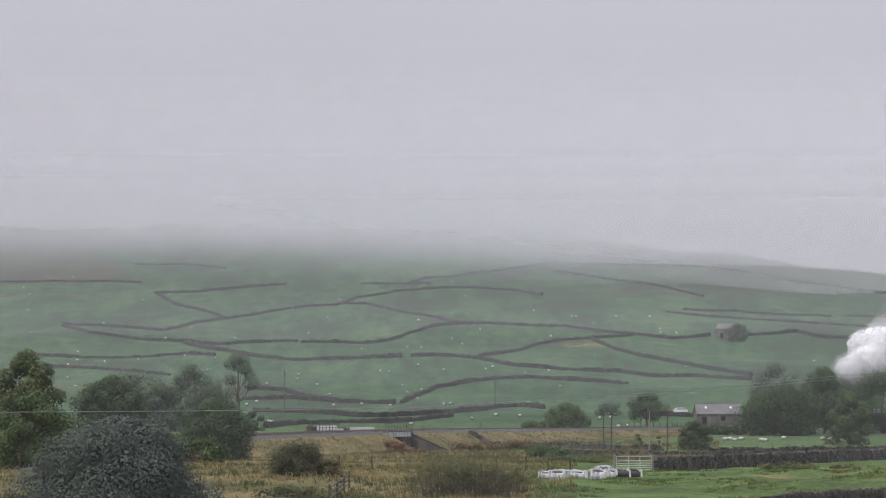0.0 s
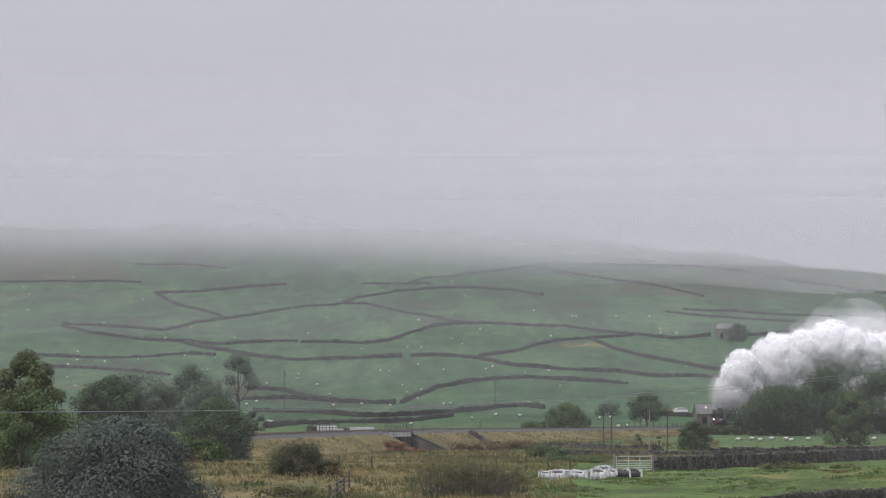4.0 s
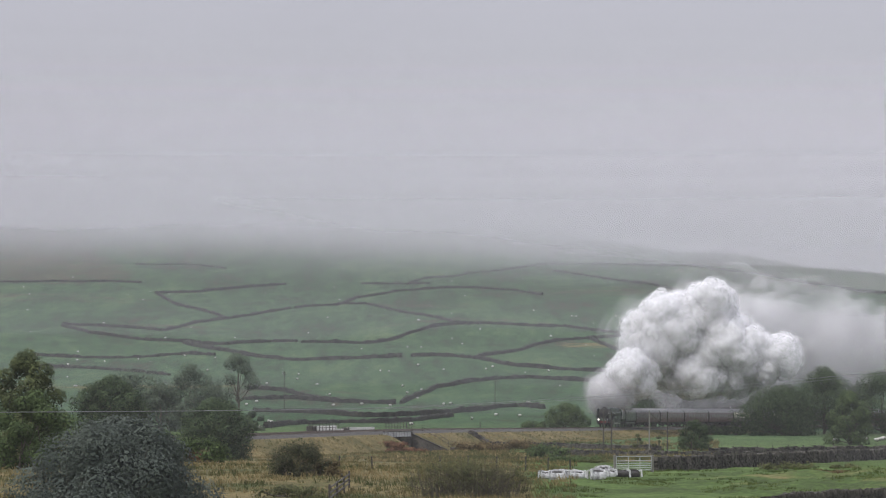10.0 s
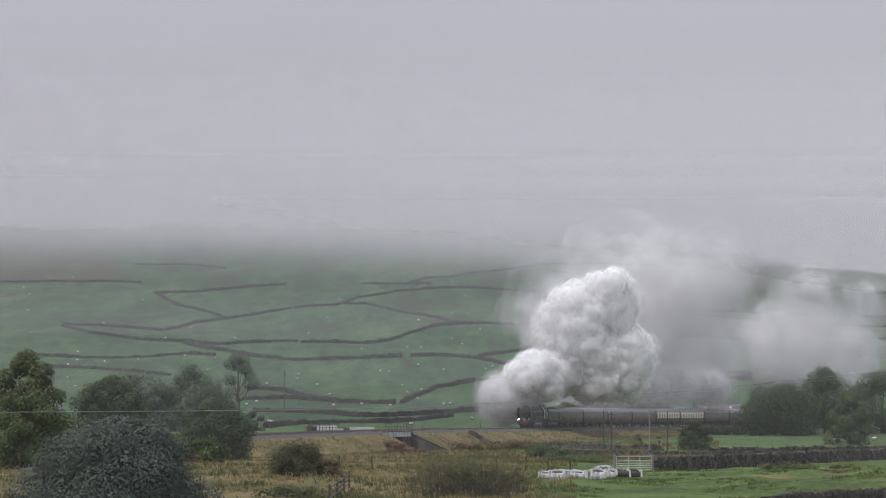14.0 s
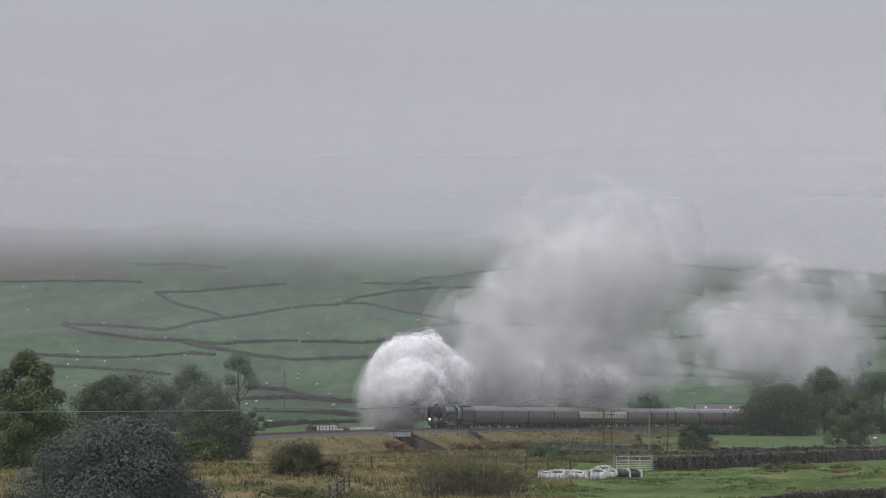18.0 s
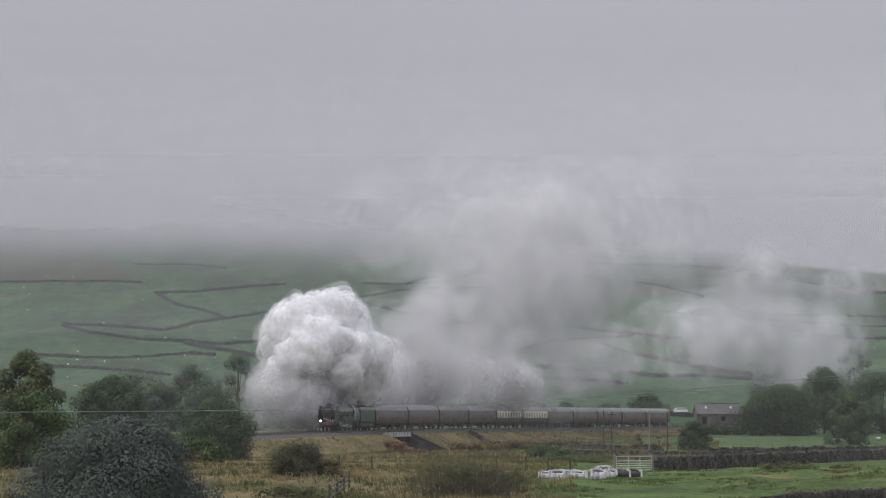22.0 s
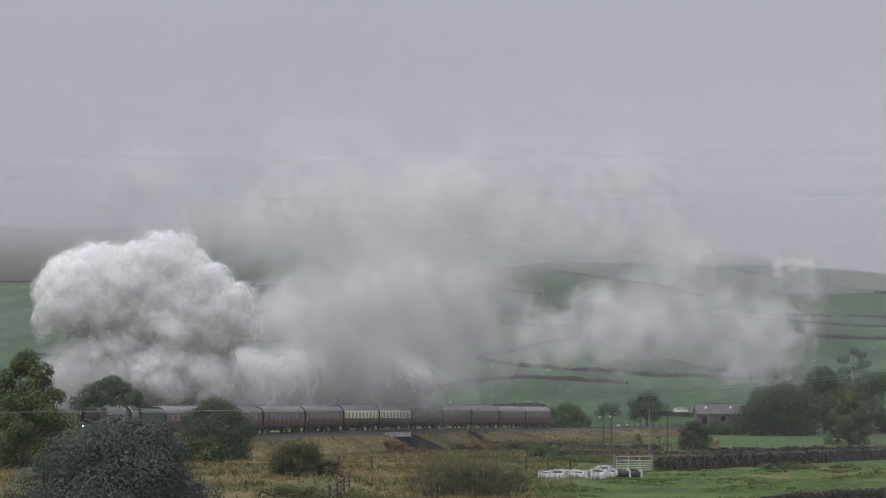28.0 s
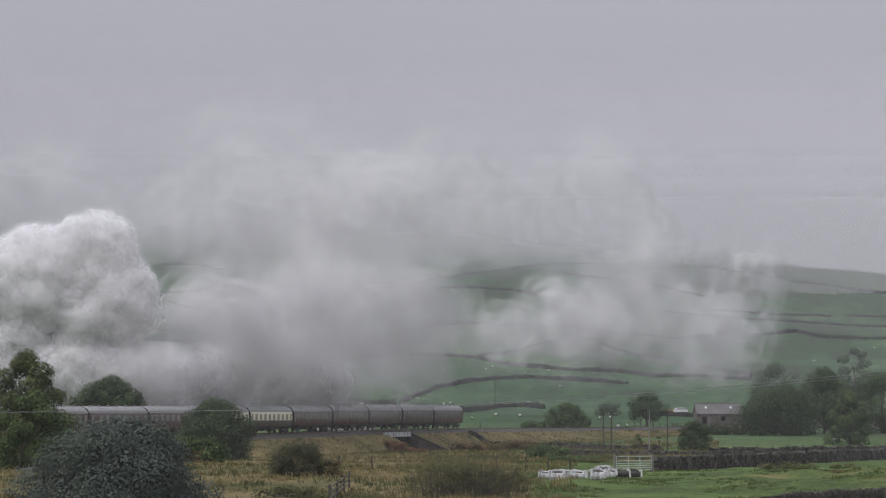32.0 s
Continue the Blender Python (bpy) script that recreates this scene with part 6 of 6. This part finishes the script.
# ---------------------------------------------------------------- steam
def puff_mesh(name, seed, shells, curl=1.0):
    """A billowing lump in nested skins: (size, material, fineness), each with its own curls."""
    verts, faces, mats, slots = [], [], [], []
    for k, (size, mat, fine) in enumerate(shells):
        if mat not in mats:
            mats.append(mat)
        bm = bmesh.new()
        bmesh.ops.create_icosphere(bm, subdivisions=fine, radius=1.0)
        off = Vector((seed * 7.3, k * 0.16, seed * 3.1))
        base = len(verts)
        for v in bm.verts:
            d = v.co.normalized()
            f1 = noise.voronoi(d * 1.15 + off)[0][0]
            f2 = noise.voronoi(d * 2.5 + off * 1.3)[0][0]
            f3 = noise.noise(d * 5.0 + off * 2.0)
            r = size * (0.86 + curl * (0.42 * (0.36 - f1 * f1) + 0.24 * (0.25 - f2 * f2)) + 0.05 * f3)
            verts.append(d * r)
        bm.verts.index_update()
        for f in bm.faces:
            faces.append([base + v.index for v in f.verts])
            slots.append(mats.index(mat))
        bm.free()
    me = to_mesh(name, verts, faces, None, True)
    for m in mats:
        me.materials.append(m)
    me.polygons.foreach_set("material_index", slots)
    return me


FRINGE = steam_material("steam_fringe", 0.0, 0.13, scale=1.9, detail=4.0, soft=0.4, through_light=0.5)
HAZE = steam_material("steam_haze", 0.03, 0.36, scale=1.7, detail=4.0, soft=0.4, through_light=0.5)
SKIN = steam_material("steam_skin", 0.25, 0.62, scale=1.7, detail=3.0, soft=0.4, through_light=0.5)
INNER = steam_material("steam_inner", 0.60, 0.80, scale=1.5, soft=0.4, through_light=0.5)
THIN = (0.945, 0.937, 0.953)
DRIFT_OUT = steam_material("drift_outside", 0.0, 0.085, THIN, 1.4, 4.0, (0.455, 0.66), 0.5, 0.6)
DRIFT_MID = steam_material("drift_middle", 0.0, 0.155, THIN, 1.4, 4.0, (0.455, 0.66), 0.5, 0.6)
DRIFT_IN = steam_material("drift_inside", 0.0, 0.22, THIN, 1.4, 4.0, (0.45, 0.66), 0.5, 0.6)
THICK_OUT = steam_material("thick_outside", 0.0, 0.10, THIN, 1.25, 3.0, (0.40, 0.66), 0.5, 0.6)
THICK_MID = steam_material("thick_middle", 0.03, 0.24, THIN, 1.25, 3.0, (0.40, 0.66), 0.5, 0.6)
THICK_IN = steam_material("thick_inside", 0.10, 0.36, THIN, 1.25, 3.0, (0.40, 0.66), 0.5, 0.6)
WISP = steam_material("steam_wisp", 0.0, 0.11, THIN, 1.25, 3.0, (0.42, 0.66), 0.5, 0.6)


PUFFS = {
    "dense": [puff_mesh("puff", i + 1, [(1.20, FRINGE, 4), (1.10, HAZE, 4), (1.0, SKIN, 4), (0.86, INNER, 4)]) for i in range(4)],
    "medium": [puff_mesh("puff", i + 11, [(1.16, DRIFT_OUT, 3), (0.95, DRIFT_MID, 3), (0.68, DRIFT_IN, 3)], 0.8) for i in range(4)],
    "thick": [puff_mesh("puff", i + 31, [(1.16, THICK_OUT, 3), (0.95, THICK_MID, 3), (0.68, THICK_IN, 3)], 0.8) for i in range(4)],
    "thin": [puff_mesh("wisp", i + 21, [(1.10, WISP, 3), (0.75, WISP, 3)], 0.8) for i in range(4)],
}
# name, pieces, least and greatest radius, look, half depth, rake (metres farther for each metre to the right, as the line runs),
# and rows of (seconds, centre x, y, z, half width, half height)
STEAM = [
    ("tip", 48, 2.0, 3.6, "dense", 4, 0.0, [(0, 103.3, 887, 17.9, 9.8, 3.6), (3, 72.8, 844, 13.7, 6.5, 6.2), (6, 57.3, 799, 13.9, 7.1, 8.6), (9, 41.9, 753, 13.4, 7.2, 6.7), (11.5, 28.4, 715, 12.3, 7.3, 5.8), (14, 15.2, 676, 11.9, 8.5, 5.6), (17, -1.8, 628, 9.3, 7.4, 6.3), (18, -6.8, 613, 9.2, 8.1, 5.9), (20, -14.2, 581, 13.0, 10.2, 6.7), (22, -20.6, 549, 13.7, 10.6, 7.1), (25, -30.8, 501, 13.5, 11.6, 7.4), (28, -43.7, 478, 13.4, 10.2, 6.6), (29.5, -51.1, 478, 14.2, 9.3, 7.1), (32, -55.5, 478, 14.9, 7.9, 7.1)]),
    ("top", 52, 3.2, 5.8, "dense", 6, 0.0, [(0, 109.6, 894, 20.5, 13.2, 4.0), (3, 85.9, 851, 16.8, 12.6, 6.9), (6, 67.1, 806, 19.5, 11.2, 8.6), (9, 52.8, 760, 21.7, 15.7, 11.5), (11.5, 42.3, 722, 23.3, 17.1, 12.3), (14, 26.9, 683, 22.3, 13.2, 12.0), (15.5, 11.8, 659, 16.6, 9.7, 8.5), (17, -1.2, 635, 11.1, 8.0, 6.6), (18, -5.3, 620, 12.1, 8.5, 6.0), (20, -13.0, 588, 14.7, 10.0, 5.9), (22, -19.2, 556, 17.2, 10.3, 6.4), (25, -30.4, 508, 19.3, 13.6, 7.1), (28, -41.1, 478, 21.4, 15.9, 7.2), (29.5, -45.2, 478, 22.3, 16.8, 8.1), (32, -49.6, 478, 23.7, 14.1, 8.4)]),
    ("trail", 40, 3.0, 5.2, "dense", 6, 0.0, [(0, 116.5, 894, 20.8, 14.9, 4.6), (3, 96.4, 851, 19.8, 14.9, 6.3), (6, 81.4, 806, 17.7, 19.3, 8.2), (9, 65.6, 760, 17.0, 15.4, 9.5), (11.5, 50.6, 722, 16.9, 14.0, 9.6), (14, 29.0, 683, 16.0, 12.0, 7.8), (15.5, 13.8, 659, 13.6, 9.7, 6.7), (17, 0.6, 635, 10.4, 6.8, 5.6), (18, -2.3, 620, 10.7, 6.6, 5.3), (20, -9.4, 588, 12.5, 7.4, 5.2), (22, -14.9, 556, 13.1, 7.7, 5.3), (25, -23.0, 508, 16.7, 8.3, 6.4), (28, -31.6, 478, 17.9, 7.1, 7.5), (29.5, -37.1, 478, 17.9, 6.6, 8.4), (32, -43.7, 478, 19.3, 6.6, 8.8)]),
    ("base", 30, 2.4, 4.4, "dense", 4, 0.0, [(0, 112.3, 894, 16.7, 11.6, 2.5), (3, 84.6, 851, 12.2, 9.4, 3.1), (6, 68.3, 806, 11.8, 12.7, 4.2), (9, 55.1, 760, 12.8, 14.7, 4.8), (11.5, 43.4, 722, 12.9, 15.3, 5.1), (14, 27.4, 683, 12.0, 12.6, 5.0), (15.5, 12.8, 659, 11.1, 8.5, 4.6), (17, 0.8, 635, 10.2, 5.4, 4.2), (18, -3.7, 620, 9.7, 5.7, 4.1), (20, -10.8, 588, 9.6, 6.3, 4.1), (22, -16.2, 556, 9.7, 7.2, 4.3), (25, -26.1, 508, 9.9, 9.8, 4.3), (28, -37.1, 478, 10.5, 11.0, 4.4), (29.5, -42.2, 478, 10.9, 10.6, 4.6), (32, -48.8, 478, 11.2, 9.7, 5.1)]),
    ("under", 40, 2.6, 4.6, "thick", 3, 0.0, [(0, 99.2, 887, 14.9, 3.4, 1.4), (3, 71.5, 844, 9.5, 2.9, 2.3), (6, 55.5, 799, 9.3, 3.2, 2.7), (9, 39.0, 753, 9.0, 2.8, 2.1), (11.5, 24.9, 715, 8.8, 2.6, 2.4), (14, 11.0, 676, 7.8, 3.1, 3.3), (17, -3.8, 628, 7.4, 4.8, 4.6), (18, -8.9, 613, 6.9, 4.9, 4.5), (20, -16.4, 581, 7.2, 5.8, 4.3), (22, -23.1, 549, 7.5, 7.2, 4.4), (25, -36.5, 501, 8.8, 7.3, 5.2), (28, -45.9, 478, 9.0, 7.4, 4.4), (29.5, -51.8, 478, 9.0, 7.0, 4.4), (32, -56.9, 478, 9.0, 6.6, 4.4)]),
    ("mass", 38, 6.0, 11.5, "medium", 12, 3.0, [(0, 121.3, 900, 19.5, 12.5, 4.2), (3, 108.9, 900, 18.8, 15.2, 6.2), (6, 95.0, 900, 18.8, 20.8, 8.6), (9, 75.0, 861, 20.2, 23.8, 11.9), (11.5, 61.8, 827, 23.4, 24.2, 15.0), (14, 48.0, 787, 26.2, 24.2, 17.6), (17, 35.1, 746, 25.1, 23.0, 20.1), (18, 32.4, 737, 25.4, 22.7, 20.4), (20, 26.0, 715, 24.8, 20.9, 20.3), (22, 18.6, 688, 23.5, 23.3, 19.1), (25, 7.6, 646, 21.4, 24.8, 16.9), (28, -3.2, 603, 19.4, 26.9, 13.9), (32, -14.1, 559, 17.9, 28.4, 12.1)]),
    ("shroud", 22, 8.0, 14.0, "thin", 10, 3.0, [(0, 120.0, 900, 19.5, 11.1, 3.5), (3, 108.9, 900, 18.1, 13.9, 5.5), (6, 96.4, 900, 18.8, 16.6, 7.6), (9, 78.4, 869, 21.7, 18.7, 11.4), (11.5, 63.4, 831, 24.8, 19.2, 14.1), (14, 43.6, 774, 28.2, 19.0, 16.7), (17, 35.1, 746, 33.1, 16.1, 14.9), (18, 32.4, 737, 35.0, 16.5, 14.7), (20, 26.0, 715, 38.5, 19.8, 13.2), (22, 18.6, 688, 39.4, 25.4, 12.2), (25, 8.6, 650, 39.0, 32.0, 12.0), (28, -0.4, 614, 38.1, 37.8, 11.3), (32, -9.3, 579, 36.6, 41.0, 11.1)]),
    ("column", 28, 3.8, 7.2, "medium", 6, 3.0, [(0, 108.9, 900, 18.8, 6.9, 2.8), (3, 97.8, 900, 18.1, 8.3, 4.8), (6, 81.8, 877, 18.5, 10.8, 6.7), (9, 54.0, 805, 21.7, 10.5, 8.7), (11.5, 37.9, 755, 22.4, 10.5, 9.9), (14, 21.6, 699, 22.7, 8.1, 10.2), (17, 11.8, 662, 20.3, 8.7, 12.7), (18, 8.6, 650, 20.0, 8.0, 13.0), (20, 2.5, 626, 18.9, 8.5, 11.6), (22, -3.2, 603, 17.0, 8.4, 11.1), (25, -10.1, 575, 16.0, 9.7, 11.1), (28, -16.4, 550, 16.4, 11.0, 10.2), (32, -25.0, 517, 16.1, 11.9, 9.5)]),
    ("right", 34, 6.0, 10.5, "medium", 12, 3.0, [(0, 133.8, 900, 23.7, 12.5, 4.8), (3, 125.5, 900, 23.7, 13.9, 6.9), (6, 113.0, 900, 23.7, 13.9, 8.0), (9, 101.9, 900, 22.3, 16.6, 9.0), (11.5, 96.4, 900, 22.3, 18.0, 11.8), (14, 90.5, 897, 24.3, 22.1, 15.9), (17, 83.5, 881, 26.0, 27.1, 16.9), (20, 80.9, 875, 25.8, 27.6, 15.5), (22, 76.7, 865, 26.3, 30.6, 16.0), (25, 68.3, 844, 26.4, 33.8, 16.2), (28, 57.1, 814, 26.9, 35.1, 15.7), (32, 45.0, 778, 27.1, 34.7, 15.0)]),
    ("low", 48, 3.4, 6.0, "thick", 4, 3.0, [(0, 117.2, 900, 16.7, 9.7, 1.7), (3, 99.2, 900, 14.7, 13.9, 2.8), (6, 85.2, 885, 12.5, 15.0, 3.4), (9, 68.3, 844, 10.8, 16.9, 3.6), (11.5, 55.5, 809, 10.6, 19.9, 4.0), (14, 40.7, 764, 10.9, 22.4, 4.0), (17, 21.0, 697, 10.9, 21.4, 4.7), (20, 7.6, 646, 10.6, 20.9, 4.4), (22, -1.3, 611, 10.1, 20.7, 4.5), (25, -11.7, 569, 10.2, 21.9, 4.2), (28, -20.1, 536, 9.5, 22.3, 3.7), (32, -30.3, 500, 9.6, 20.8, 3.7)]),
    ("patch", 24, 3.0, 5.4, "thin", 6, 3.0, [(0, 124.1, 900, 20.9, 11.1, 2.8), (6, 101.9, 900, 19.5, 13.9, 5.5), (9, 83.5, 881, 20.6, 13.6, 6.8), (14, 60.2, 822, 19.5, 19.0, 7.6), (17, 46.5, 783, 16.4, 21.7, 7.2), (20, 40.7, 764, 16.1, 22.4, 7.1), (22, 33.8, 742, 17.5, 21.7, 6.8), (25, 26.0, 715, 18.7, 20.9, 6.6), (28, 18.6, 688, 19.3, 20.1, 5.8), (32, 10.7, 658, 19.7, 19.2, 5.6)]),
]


def unit_spot(rnd):
    while True:
        v = Vector((rnd.uniform(-1, 1), rnd.uniform(-1, 1), rnd.uniform(-1, 1)))
        if 0.05 < v.length < 1:
            return v


def steam_pieces():
    """Every puff with its size and its way through the clip."""
    made = []
    for ci, (name, count, r0, r1, look_kind, dh, rake, rows) in enumerate(STEAM):
        rnd = random.Random(50 + ci)
        dense = look_kind == "dense"
        plume = tagged(empty("steam_cloud"), "white exhaust steam billowing from the locomotive" if dense else "thinning grey-white steam drifting over the train", "steam", kind="stuff")
        lobes = [unit_spot(rnd).normalized() * rnd.uniform(0.55, 1.1) for _ in range(8)]
        for i in range(count):
            r = r0 + (r1 - r0) * rnd.random() ** 1.3
            ob = part("puff", rnd.choice(PUFFS[look_kind]), None, plume)
            ob.scale = (r * rnd.uniform(0.9, 1.2), r, r * (rnd.uniform(0.88, 1.05) if dense else rnd.uniform(0.8, 1.3)))
            spot = unit_spot(rnd)
            if dense:
                spot = lobes[i % len(lobes)] * 0.5 + spot * 0.62
            elif look_kind == "thin":
                spot = Vector((rnd.gauss(0, 0.55), rnd.gauss(0, 0.5), rnd.gauss(0, 0.5)))
            if dense:
                spin = Vector((rnd.uniform(-1, 1), rnd.uniform(-1, 1), rnd.uniform(-1, 1))) * 0.11
                start = Euler((rnd.random() * 6, rnd.random() * 6, rnd.random() * 6))
            else:
                spin = Vector((rnd.uniform(-1, 1), rnd.uniform(-1, 1), rnd.uniform(-1, 1))) * 0.035
                start = Euler((rnd.random() * 6, rnd.random() * 6, rnd.random() * 6))
            keys = []
            trim = 0.72 if dense else 0.5
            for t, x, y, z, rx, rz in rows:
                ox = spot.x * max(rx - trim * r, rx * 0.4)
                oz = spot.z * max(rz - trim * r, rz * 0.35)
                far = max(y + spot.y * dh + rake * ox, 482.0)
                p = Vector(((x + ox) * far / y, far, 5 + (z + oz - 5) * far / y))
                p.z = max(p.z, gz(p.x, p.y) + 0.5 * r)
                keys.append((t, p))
            made.append((ob, start, spin, keys))
    return made


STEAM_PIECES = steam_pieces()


# ---------------------------------------------------------------- what moves
def motions():
    for ob, offset in [(LOCO, 6.9), (TENDER, 18.4)] + [(c, 22.6 + 20.35 * (i + 0.5)) for i, c in enumerate(COACHES)]:
        walk(ob, [(float(t), on_line(front_s(float(t)) - offset)) for t in range(0, 33)])
    for w, x, side in DRIVERS:
        rows = []
        for k in range(0, 481):
            t = k / 15.0
            rows.append((t, pose(x, side, 1.0, 0, math.degrees(front_s(t) / 1.0) % 360.0, 0)))
        walk(w, rows)
    for ob, way in WALKERS:
        rows = []
        for k, (t, x, y) in enumerate(way):
            rows.append((float(t), pose(x, y, gz(x, y), 0, 0, 6.0 * (k % 2))))
        walk(ob, rows)
    for ob, start, spin, keys in STEAM_PIECES:
        rows = []
        for t, p in keys:
            turn = Euler((start.x + spin.x * t, start.y + spin.y * t, start.z + spin.z * t))
            rows.append((t, Matrix.LocRotScale(p, turn, None)))
        walk(ob, rows)


motions()
